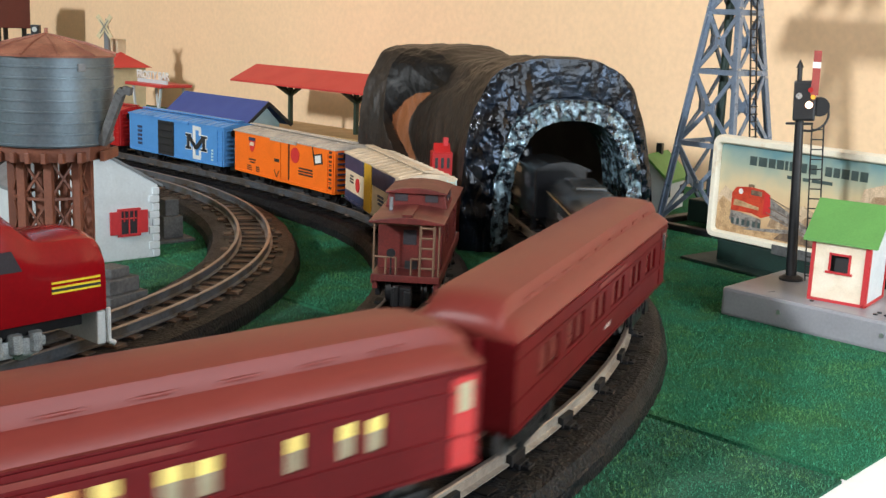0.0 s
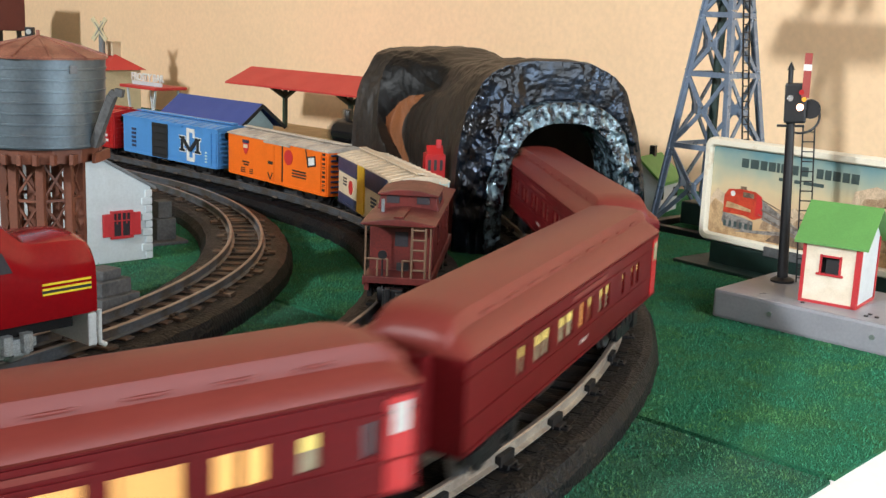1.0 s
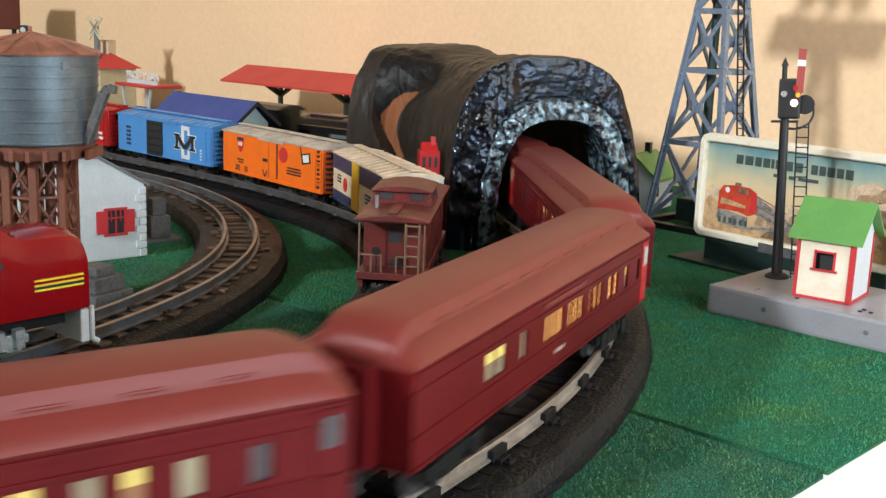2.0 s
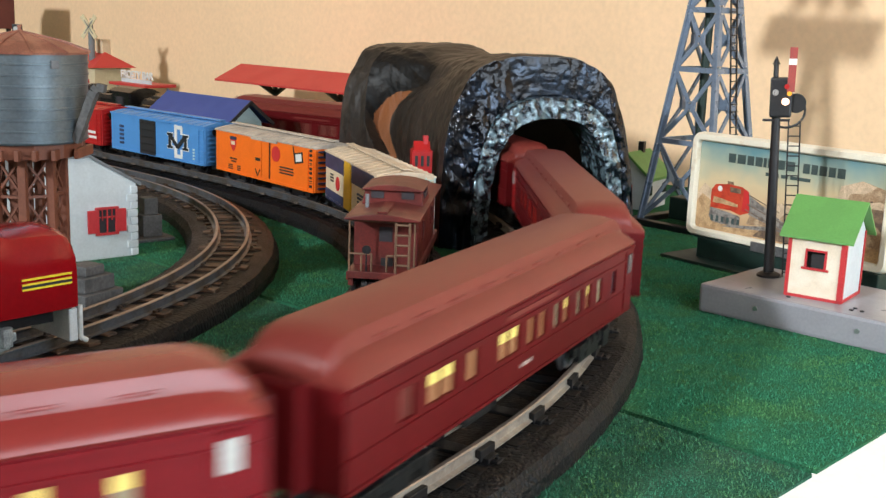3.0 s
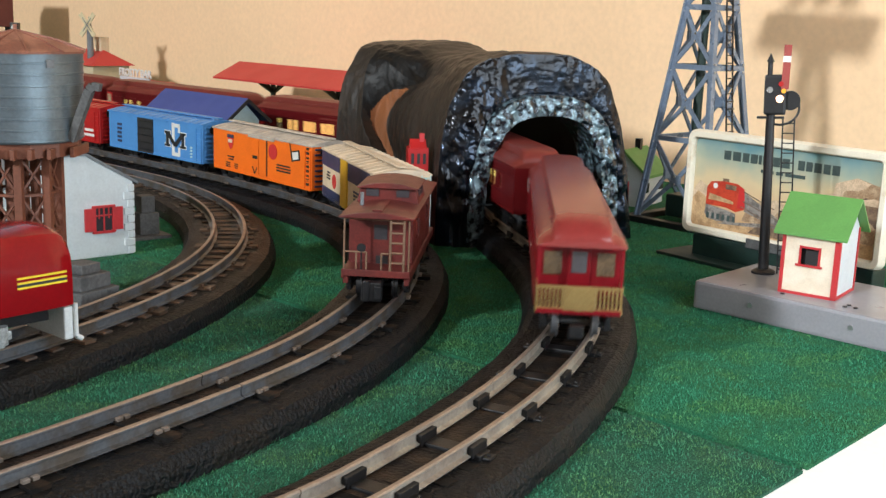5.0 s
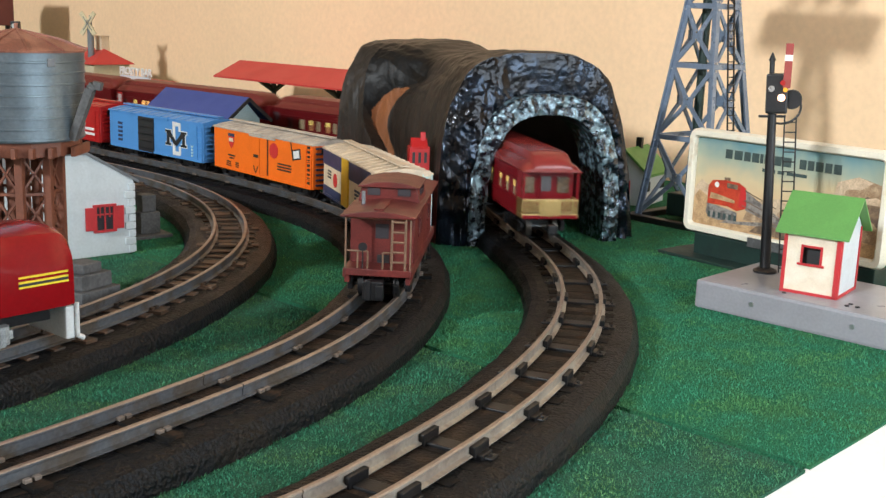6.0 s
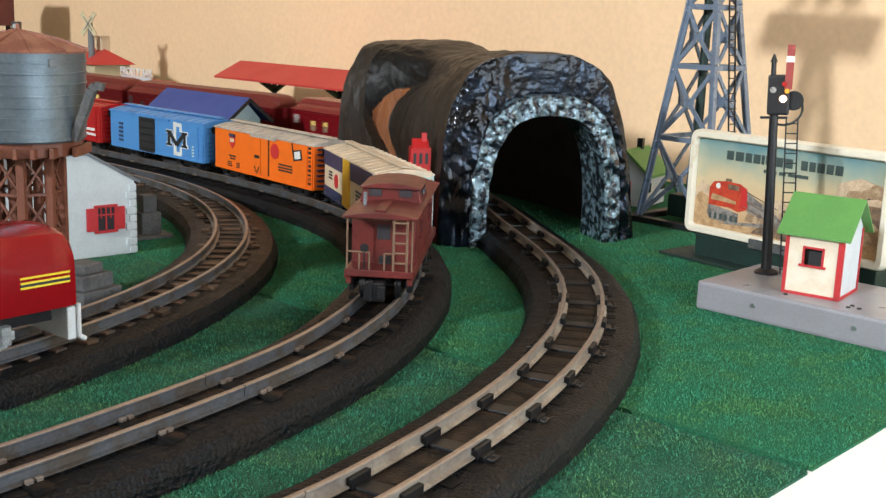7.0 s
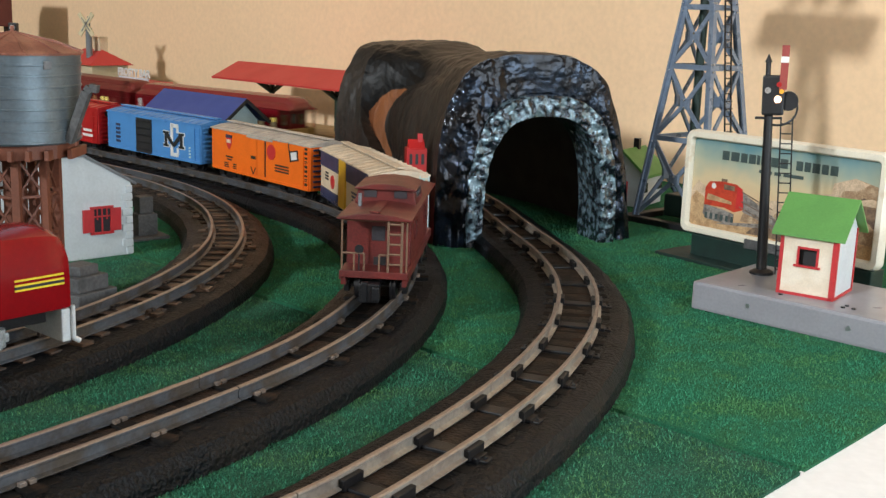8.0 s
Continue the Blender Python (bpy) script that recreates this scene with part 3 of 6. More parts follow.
    for y in (-1, 1):
        for i in range(9):
            part("roof_vent", B((x0 + 0.035 + i * (L - 0.07) / 8, y * W * 0.342, z1 + 0.0096, 0.012, 0.0018, 0.0012), bevel=0.0005), roof_mat, roof)
    # underframe
    part("underframe", B((-0.098, 0, 0.0085, 0.016, 0.016, 0.009), (0.098, 0, 0.0085, 0.016, 0.016, 0.009), (0, 0, 0.0085, 0.110, 0.020, 0.007), (0.012, 0.0125, 0.007, 0.030, 0.007, 0.009), (-0.03, -0.012, 0.007, 0.026, 0.008, 0.009), bevel=0.001), SOOT, car)
    for x in (-0.098, 0.098):
        truck(car, x, SOOT, wheel_mat=RAILB)
    for x, sgn in ((x1, 1), (x0, -1)):
        coupler(car, x, sgn)
    for y in (-W / 2 - 0.0003, W / 2 + 0.0003):
        part("number_board", B((0.0, y, 0.0200, 0.011, 0.0005, 0.0018)), NUMBAR, car, "small pale number bar")
        part("name_board", B((0.005, y, 0.0437, 0.055, 0.0005, 0.0020)), roof_mat, car, "faint lettering bar")
    if tail:
        # the open platform with its brass railing, lit drumhead and rear wall windows
        zt, zb = 0.0262, 0.0140
        zm, zh = (zt + zb) / 2, zt - zb
        ys = [-W / 2 + 0.0010 + i * 0.0021 for i in range(7)]
        rail = part("platform_gate", B((x0 + 0.0008, 0, zt, 0.0014, W, 0.0018), bevel=0.0003), BRASS, car, "brass gate across the open platform")
        part("bottom_rail", B((x0 + 0.0008, 0, zb, 0.0014, W, 0.0030), bevel=0.0003), BRASS, rail)
        for y in ys:
            for q in (-1, 1):
                part("baluster", B((x0 + 0.0008, y * q, zm, 0.0009, 0.0010, zh)), BRASS, rail)
        for y in (-W / 2 + 0.0005, W / 2 - 0.0005):
            side = part("side_rail", B((x0 + 0.0075, y, zt, 0.0145, 0.0012, 0.0018), bevel=0.0003), BRASS, car, "brass side rail of the platform")
            part("bottom_rail", B((x0 + 0.0075, y, zb, 0.0145, 0.0012, 0.0030), bevel=0.0003), BRASS, side)
            for i in range(7):
                part("baluster", B((x0 + 0.0022 + i * 0.0020, y, zm, 0.0010, 0.0009, zh)), BRASS, side)
        part("gate_panel", B((x0 + 0.0004, 0, zm, 0.0012, 0.0165, zh), bevel=0.0003), BRASS, rail, "plain brass gate panel")
        part("drumhead", rods(((x0 - 0.0008, 0, zm), (x0 + 0.0002, 0, zm), 0.0062), seg=24), BRASS, rail, "round brass drumhead on the gate")
        for y in (-0.0140, 0.0140):
            part("rear_window", B((fx - 0.0006, y, 0.0360, 0.0014, 0.0095, 0.0125), bevel=0.0002), REARPANE, car, "tinted rear window")
        part("rear_door", B((fx - 0.0008, 0, 0.0310, 0.0014, 0.0120, 0.0300), bevel=0.0003), red, car)
        part("rear_door_window", B((fx - 0.0016, 0, 0.0370, 0.0008, 0.0080, 0.0115)), PANE_DARK, car)
        for y in (-W / 2 + 0.0012, W / 2 - 0.0012):
            part("roof_post", B((x0 + 0.0015, y, 0.0345, 0.0016, 0.0016, 0.027)), red, car)
    # the body rides above its trucks
    for ob in car.children:
        if not ob.name.startswith(("truck", "coupler")):
            ob.location.z += RIDE
    return car


# window openings along each car, from its rear to its front
HOLES_YELLOW = [(-0.087, -0.081), (-0.068, -0.0605), (-0.0585, -0.0505), (-0.0367, -0.0285), (-0.0262, -0.017), (-0.0065, 0.0), (0.0062, 0.0125),
                (0.0250, 0.0320), (0.0355, 0.0425), (0.0655, 0.0710), (0.0842, 0.0900), (0.0950, 0.1010)]
HOLES_GLOW = [(-0.0812, -0.0727), (-0.0712, -0.0627), (-0.0460, -0.0400), (-0.0180, -0.0122), (-0.0105, -0.0045), (-0.0030, 0.0035), (0.0115, 0.0168), (0.0180, 0.0240),
              (0.0255, 0.0315), (0.0410, 0.0458), (0.0473, 0.0530), (0.0545, 0.0600), (0.0705, 0.0770), (0.0800, 0.0865), (0.0983, 0.1043), (0.1205, 0.1255)]
HOLES_FAINT = [(-0.107, -0.098), (-0.087, -0.078), (-0.0765, -0.0675), (-0.0560, -0.0480), (-0.0275, -0.0190), (-0.0175, -0.0085), (0.0015, 0.0080), (0.0140, 0.0205),
               (0.0310, 0.0365), (0.0425, 0.0485), (0.0590, 0.0645), (0.0715, 0.0770), (0.0870, 0.0935), (0.1085, 0.1150)]
HOLES_TAIL = [(-0.1205, -0.1115), (-0.1000, -0.0900), (-0.0790, -0.0695), (-0.0500, -0.0415), (-0.0285, -0.0170), (-0.0080, 0.0025), (0.0170, 0.0285), (0.0390, 0.0500),
              (0.0755, 0.0810), (0.0975, 0.1040)]
HOLES_DARK = [(c + d - 0.006, c + d + 0.006) for c in (-0.098, -0.0588, -0.0196, 0.0196, 0.0588, 0.098) for d in (-0.0069, 0.0069)]
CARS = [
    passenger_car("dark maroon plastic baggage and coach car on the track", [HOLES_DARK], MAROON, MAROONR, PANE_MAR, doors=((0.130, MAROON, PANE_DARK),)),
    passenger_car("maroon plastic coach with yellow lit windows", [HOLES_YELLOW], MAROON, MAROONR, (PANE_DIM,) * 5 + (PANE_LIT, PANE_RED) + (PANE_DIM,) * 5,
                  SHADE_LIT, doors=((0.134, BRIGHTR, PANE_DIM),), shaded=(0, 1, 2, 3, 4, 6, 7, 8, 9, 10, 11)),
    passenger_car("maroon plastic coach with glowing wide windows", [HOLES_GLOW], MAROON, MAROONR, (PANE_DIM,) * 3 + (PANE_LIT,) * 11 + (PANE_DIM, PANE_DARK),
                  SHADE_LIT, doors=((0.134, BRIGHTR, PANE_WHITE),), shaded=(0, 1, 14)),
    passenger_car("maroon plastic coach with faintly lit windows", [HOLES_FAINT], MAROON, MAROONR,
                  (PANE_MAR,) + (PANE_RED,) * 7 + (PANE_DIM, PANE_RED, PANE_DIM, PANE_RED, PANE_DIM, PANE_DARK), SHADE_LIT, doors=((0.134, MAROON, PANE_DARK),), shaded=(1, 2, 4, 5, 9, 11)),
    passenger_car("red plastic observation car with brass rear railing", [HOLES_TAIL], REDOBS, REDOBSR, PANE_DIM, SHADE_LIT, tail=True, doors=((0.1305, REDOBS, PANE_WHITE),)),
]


def steam_engine():
    e = thing("steam_engine", Matrix(), "black model steam locomotive pulling the red cars", "locomotive", "cars of the moving train")
    part("boiler", rods(((-0.03, 0, 0.036), (0.105, 0, 0.036), 0.0165), ((0.105, 0, 0.036), (0.112, 0, 0.036), 0.0145, 0.012), seg=28), ENGB, e, smooth=True)
    part("firebox", B((-0.045, 0, 0.033, 0.04, 0.034, 0.034), bevel=0.006), ENGB, e)
    cab = part("cab", B((-0.088, 0, 0.036, 0.046, 0.042, 0.040), bevel=0.002), ENGB, e)
    part("cab_roof", prism([(-0.0225, 0.056), (-0.012, 0.0605), (0, 0.062), (0.012, 0.0605), (0.0225, 0.056), (0.0225, 0.0548), (-0.0225, 0.0548)], -0.116, -0.060), ENGB, cab)
    for y in (-0.0212, 0.0212):
        part("cab_window", B((-0.088, y, 0.044, 0.016, 0.0006, 0.011)), PANE_DARK, cab)
        part("running_board", B((0.02, y * 0.93, 0.026, 0.16, 0.006, 0.0016)), ENGB, e)
        part("side_rod", B((0.012, y * 0.83, 0.011, 0.085, 0.0016, 0.0028), bevel=0.0004), SILVER, e)
        part("cylinder", rods(((0.070, y * 0.9, 0.013), (0.094, y * 0.9, 0.013), 0.0065), seg=16), ENGB, e)
    for x, r, h, nm in ((0.092, 0.0055, 0.014, "smokestack"), (0.052, 0.0075, 0.0095, "sand_dome"), (0.010, 0.0080, 0.0100, "steam_dome"), (0.032, 0.003, 0.008, "bell")):
        part(nm, lathe([(r * 1.1, 0), (r, 0.003), (r, h * 0.8), (r * 0.8, h)], 20, centre=(x, 0, 0.050)), ENGB, e, smooth=True)
    part("frame", B((0.0, 0, 0.014, 0.21, 0.016, 0.010), bevel=0.001), ENGB, e)
    part("pilot", B((0.122, 0, 0.010, 0.012, 0.036, 0.010), bevel=0.003), ENGB, e)
    for nm, r, xs in (("driving_wheels", 0.0125, (-0.025, 0.010, 0.045)), ("small_wheels", 0.0065, (0.085, 0.108, -0.075))):
        for x in xs:
            w = part(nm, rods(((0, -0.0128, 0), (0, -0.010, 0), r), ((0, 0.010, 0), (0, 0.0128, 0), r), ((0, -0.012, 0), (0, 0.012, 0), 0.0018),
                              ((r * 0.55, -0.0132, 0), (r * 0.55, -0.0126, 0), r * 0.18), seg=22), ENGB, e)
            w.location = (x, 0, r)
    return e


def tender():
    t = thing("tender", Matrix(), "black tender with rounded top and pale grab rails", "tender", "cars of the moving train")
    prof = [(-0.0215, 0.013), (-0.0215, 0.042), (-0.019, 0.0475), (-0.013, 0.0515), (0, 0.053), (0.013, 0.0515), (0.019, 0.0475), (0.0215, 0.042), (0.0215, 0.013)]
    part("body", prism(prof, -0.078, 0.078, bevel=0.0012), ENGB, t, smooth=True)
    part("coal_bunker", prism([(-0.013, 0.050), (-0.011, 0.0545), (0.011, 0.0545), (0.013, 0.050)], 0.020, 0.070, bevel=0.0015), ENGB, t)
    for y in (-0.0217, 0.0217):
        part("name_board", B((0.0, y, 0.0330, 0.050, 0.0005, 0.0040)), SILVER, t, "pale lettering bar")
        part("side_rail", rods(((-0.070, y * 1.03, 0.0425), (0.070, y * 1.03, 0.0425), 0.0006), *[((x, y, 0.0425), (x, y * 1.03, 0.0425), 0.0005) for x in (-0.068, -0.035, 0, 0.035, 0.068)], seg=6), BRASS, t, "thin brass hand rail")
    part("water_hatch", rods(((-0.045, 0, 0.052), (-0.045, 0, 0.0562), 0.006), seg=18), ENGB, t)
    part("grab_rail", rods(((-0.0795, -0.008, 0.044), (-0.0795, 0.008, 0.044), 0.0006), ((-0.0795, -0.008, 0.044), (-0.0795, -0.008, 0.038), 0.0006), ((-0.0795, 0.008, 0.044), (-0.0795, 0.008, 0.038), 0.0006), seg=6), SILVER, t)
    for y in (-0.014, 0.014):
        part("rear_lamp", rods(((-0.0775, y, 0.046), (-0.0815, y, 0.046), 0.0022), seg=12), BRASS, t)
    for x in (-0.048, 0.048):
        truck(t, x)
    coupler(t, -0.078, -1)
    return t


ENGINE, TENDER = steam_engine(), tender()
# the rear end of the last car stands here at 4.5 s
TAIL_S = OUTER.near(0.0135, 0.4395) - 0.010
TRAIN = [(CARS[4], -(0 * PITCH) + CAR_L / 2, 0.098), (CARS[3], PITCH + CAR_L / 2, 0.098), (CARS[2], 2 * PITCH + CAR_L / 2, 0.098),
         (CARS[1], 3 * PITCH + CAR_L / 2, 0.098), (CARS[0], 4 * PITCH + CAR_L / 2, 0.098), (TENDER, 5 * PITCH + 0.080, 0.048), (ENGINE, 5 * PITCH + 0.175 + 0.122, 0.05)]
# ---- standing freight train on the middle track ----
def box_car(name, label, L, mats, ends=None, roof=GREYROOF, z_body=0.0095, H=0.0400, W=0.043):
    """A box car; mats colours its two sides. The +y side is the one that faces away."""
    car = thing(name, Matrix(), label, "freight car", "standing freight cars")
    x0, x1 = -L / 2, L / 2
    part("body", B((0, 0, z_body + H / 2, L, W, H), bevel=0.0008), mats, car)
    prof = [(-W / 2 - 0.0012, z_body + H - 0.0004), (-W / 2 - 0.0012, z_body + H + 0.0008), (-W / 4, z_body + H + 0.0034), (0, z_body + H + 0.0046),
            (W / 4, z_body + H + 0.0034), (W / 2 + 0.0012, z_body + H + 0.0008), (W / 2 + 0.0012, z_body + H - 0.0004)]
    rf = part("roof", prism(prof, x0 - 0.0008, x1 + 0.0008), roof, car)
    for i in range(13):
        x = x0 + L * (i + 0.5) / 13
        bm = bmesh.new()
        for s in (-1, 1):
            bar(bm, (x, s * 0.0035, z_body + H + 0.0047), (x, s * (W / 2 + 0.001), z_body + H + 0.0012), 0.0012, 0.0008)
        part("roof_rib", bm, roof, rf)
    part("running_board", B((0, 0, z_body + H + 0.0062, L + 0.002, 0.0070, 0.0012), bevel=0.0002), roof, rf)
    for x, s in ((x0, -1), (x1, 1)):
        for i in range(8):
            part("end_rib", B((x + s * 0.0004, 0, z_body + 0.004 + i * (H - 0.007) / 7, 0.0012, W - 0.006, 0.0018), bevel=0.0004), ends or mats, car)
        for yy in (-0.0175,):
            part("end_ladder", B(*[(x + s * 0.0018, yy + o, z_body + H / 2, 0.0008, 0.0008, H) for o in (-0.0035, 0.0035)],
                                 *[(x + s * 0.0018, yy, z_body + 0.003 + k * (H - 0.005) / 6, 0.0008, 0.007, 0.0007) for k in range(7)]), ends or mats, car)
        coupler(car, x, s)
        part("brake_wheel", rods(((x + s * 0.0022, 0.010, z_body + H * 0.86), (x + s * 0.0030, 0.010, z_body + H * 0.86), 0.0042), seg=16), BLACKM, car)
    for s in (-1, 1):
        part("side_sill", B((0, s * (W / 2 + 0.0002), z_body + 0.0012, L - 0.004, 0.0012, 0.0024)), mats, car)
        lad = B(*[(x0 + 0.006 + o, s * (W / 2 + 0.0007), z_body + H / 2 - 0.001, 0.0008, 0.0008, H * 0.9) for o in (-0.0045, 0.0045)],
                *[(x0 + 0.006, s * (W / 2 + 0.0007), z_body + 0.004 + k * (H - 0.008) / 6, 0.009, 0.0008, 0.0007) for k in range(7)])
        part("side_ladder", lad, mats, car)
    part("underframe", B((0, 0, 0.0075, L * 0.55, 0.012, 0.005), bevel=0.0008), SOOT, car)
    for x in (-L / 2 + 0.033, L / 2 - 0.033):
        truck(car, x, SOOT, wheel_mat=BLACKM)
    return car


def side_piece(car, name, mat, x, z, w, h, W=0.043, proud=0.0006, s=1, label=""):
    """A flat piece on the side of a car, centred at x along it and z above the rail."""
    return part(name, B((x, s * (W / 2 + proud / 2), z, w, proud + 0.0004, h)), mat, car, label)


def bars(car, x, z, w, h, rows, mat, W=0.043, s=1, seed=1):
    """Small unreadable print: rows of bars."""
    rnd = random.Random(seed)
    items = []
    for r in range(rows):
        ww = w * rnd.uniform(0.65, 1)
        items.append((x + rnd.uniform(-0.1, 0.1) * (w - ww), s * (W / 2 + 0.0003), z - r * h * 1.9, ww, 0.0005, h))
    part("printed_bars", B(*items), mat, car)


# the side that faces the viewer lies to the left of the way of travel (+y)
def orange_car():
    L = 0.180
    c = box_car("orange_reefer", "orange plastic refrigerator car with grey roof and black print", L, ORANGE, DKBLUE, GREYROOF)
    W = 0.043
    # along +y seen from outside, +x of the car lies to the viewer's left
    for x in (-0.0005, -0.0265 + 0.0126, 0.0125):
        side_piece(c, "door_post", BLACKP, x * 1.0, 0.0305, 0.0009, 0.0350)
    for d in (0.0065, -0.0070):
        dr = side_piece(c, "ice_door", ORANGE, d, 0.0300, 0.0125, 0.0345, proud=0.0010)
    part("door_bar", B((0.0065, W / 2 + 0.0010, 0.0290, 0.009, 0.0006, 0.0030)), BLACKP, c)
    bm = bmesh.new()
    for sx in (-1, 1):
        bar(bm, (0.0065, W / 2 + 0.0012, 0.0130), (0.0065 + sx * 0.0042, W / 2 + 0.0012, 0.0195), 0.0009, 0.0009, (0, 1, 0))
    part("door_latch", bm, BLACKP, c)
    part("door_rail", B((-0.004, W / 2 + 0.0009, 0.0480, 0.046, 0.0014, 0.0016)), GREYROOF, c)
    bm = bmesh.new()
    pts = [(0.0055, 0.0065), (0.0055, -0.0005), (0.003, -0.005), (0, -0.0075), (-0.003, -0.005), (-0.0055, -0.0005), (-0.0055, 0.0065)]
    f = bm.faces.new([bm.verts.new((0.0545 + x, W / 2 + 0.0005, 0.0385 + z)) for x, z in pts])
    part("shield_emblem", bm, (REDP), c, "red shield emblem")
    side_piece(c, "shield_band", DKBLUE, 0.0545, 0.0443, 0.0110, 0.0030, proud=0.0009)
    side_piece(c, "shield_core", CREAM, 0.0545, 0.0395, 0.0075, 0.0035, proud=0.0009)
    part("round_emblem", rods(((-0.0245, W / 2, 0.0375), (-0.0245, W / 2 + 0.0006, 0.0375), 0.0072), seg=28), REDP, c, "red round emblem")
    bm = B((-0.064, W / 2 + 0.0003, 0.0385, 0.0125, 0.0006, 0.0095, Matrix.Rotation(radians(10), 4, "Y")))
    fl = part("flag_emblem", bm, BLACKP, c, "black and white flag emblem")
    part("flag_field", B((-0.064, W / 2 + 0.0007, 0.0385, 0.0095, 0.0006, 0.0068, Matrix.Rotation(radians(10), 4, "Y"))), WHITEP, fl)
    part("flag_staff", B((-0.0560, W / 2 + 0.0004, 0.0405, 0.0009, 0.0006, 0.0170, Matrix.Rotation(radians(14), 4, "Y"))), BLACKP, fl)
    bars(c, 0.0545, 0.0240, 0.013, 0.0014, 2, BLACKP, seed=2)
    bars(c, 0.0600, 0.0175, 0.010, 0.0010, 3, BLACKP, seed=3)
    bars(c, 0.0440, 0.0175, 0.008, 0.0010, 3, BLACKP, seed=4)
    bars(c, -0.0430, 0.0265, 0.026, 0.0014, 3, BLACKP, seed=5)
    for k in range(9):
        side_piece(c, "printed_bar", BLACKP, -0.0835, 0.0150 + k * 0.0040, 0.0035, 0.0022)
    return c


def blue_car():
    L = 0.184
    c = box_car("blue_box_car", "sky-blue plastic box car with a black sliding door", L, BLUE, BLUE, BLUE)
    W = 0.043
    dr = side_piece(c, "sliding_door", BLACKP, 0.0150, 0.0290, 0.0300, 0.0375, proud=0.0012, label="black sliding door")
    for k in range(5):
        part("door_rib", B((0.0150, W / 2 + 0.0016, 0.0140 + k * 0.0076, 0.029, 0.0007, 0.0010)), SOOT, dr)
    part("door_rail", B((0.002, W / 2 + 0.0011, 0.0484, 0.062, 0.0016, 0.0014)), BLUE, c)
    # big interlocked letters as plain strokes
    X, Z = -0.0430, 0.0300
    for nm, mat, items in (
        ("emblem_outline", WHITEP, [(0.004, 0, 0.0048, 0.0350), (-0.0020, 0.0150, 0.012, 0.0040), (-0.0020, -0.0155, 0.012, 0.0040), (-0.0068, 0.0115, 0.0036, 0.0075), (-0.0068, -0.0118, 0.0036, 0.0080), (0.0145, 0.0, 0.0064, 0.0160), (-0.0145, 0.0, 0.0064, 0.0160), (0.0145, 0.0068, 0.0116, 0.0040), (0.0145, -0.0068, 0.0116, 0.0040), (-0.0145, 0.0068, 0.0116, 0.0040), (-0.0145, -0.0068, 0.0116, 0.0040)]),
        ("emblem_stroke", BLACKP, [(0.0145, 0.0, 0.0046, 0.0145), (-0.0145, 0.0, 0.0046, 0.0145), (0.0145, 0.0068, 0.0100, 0.0024), (0.0145, -0.0068, 0.0100, 0.0024),
                                   (-0.0145, 0.0068, 0.0100, 0.0024), (-0.0145, -0.0068, 0.0100, 0.0024)]),
    ):
        part(nm, B(*[(X + x, W / 2 + (0.0004 if mat is WHITEP else 0.0008), Z + z, w, 0.0006, h) for x, z, w, h in items]), mat, c)
    bm = bmesh.new()
    for sx in (-1, 1):
        bar(bm, (X + sx * 0.0140, W / 2 + 0.0010, Z + 0.0064), (X, W / 2 + 0.0010, Z - 0.0060), 0.0044, 0.0006, (0, 1, 0))
    part("emblem_diagonal", bm, BLACKP, c)
    for k in range(5):
        side_piece(c, "printed_bar", DKBLUE, 0.0690, 0.0180 + k * 0.0046, 0.0085, 0.0026)
    for k in range(4):
        side_piece(c, "printed_bar", PALEBLUE, -0.0720, 0.0150 + k * 0.0032, 0.0030, 0.0018)
    return c


def cream_car():
    L = 0.165
    c = box_car("cream_reefer", "cream, navy and yellow plastic refrigerator car with cream roof", L, CREAM, PALEBLUE, CREAMROOF)
    W = 0.043
    side_piece(c, "upper_band", DKBLUE, 0.050, 0.0430, 0.062, 0.0130)
    side_piece(c, "lower_band", DKBLUE, 0.045, 0.0135, 0.070, 0.0090)
    side_piece(c, "sliding_door", YELLOW, 0.006, 0.0300, 0.0200, 0.0390, proud=0.0012, label="yellow door")
    side_piece(c, "upper_band", DKBLUE, -0.036, 0.0420, 0.062, 0.0150)
    part("round_emblem", rods(((0.040, W / 2, 0.0265), (0.040, W / 2 + 0.0006, 0.0265), 0.0060), seg=24), REDP, c)
    bars(c, 0.060, 0.032, 0.013, 0.0014, 3, BLACKP, seed=7)
    bars(c, -0.030, 0.028, 0.022, 0.0016, 3, DKBLUE, seed=8)
    return c


def red_car():
    L = 0.180
    c = box_car("red_box_car", "bright red plastic box car with white print", L, BRIGHTR, BRIGHTR, BRIGHTR)
    side_piece(c, "sliding_door", BRIGHTR, 0.004, 0.0290, 0.030, 0.0375, proud=0.0012)
    bars(c, -0.066, 0.0235, 0.024, 0.0030, 2, WHITEP, seed=11)
    bars(c, 0.060, 0.0300, 0.026, 0.0030, 2, WHITEP, seed=12)
    return c


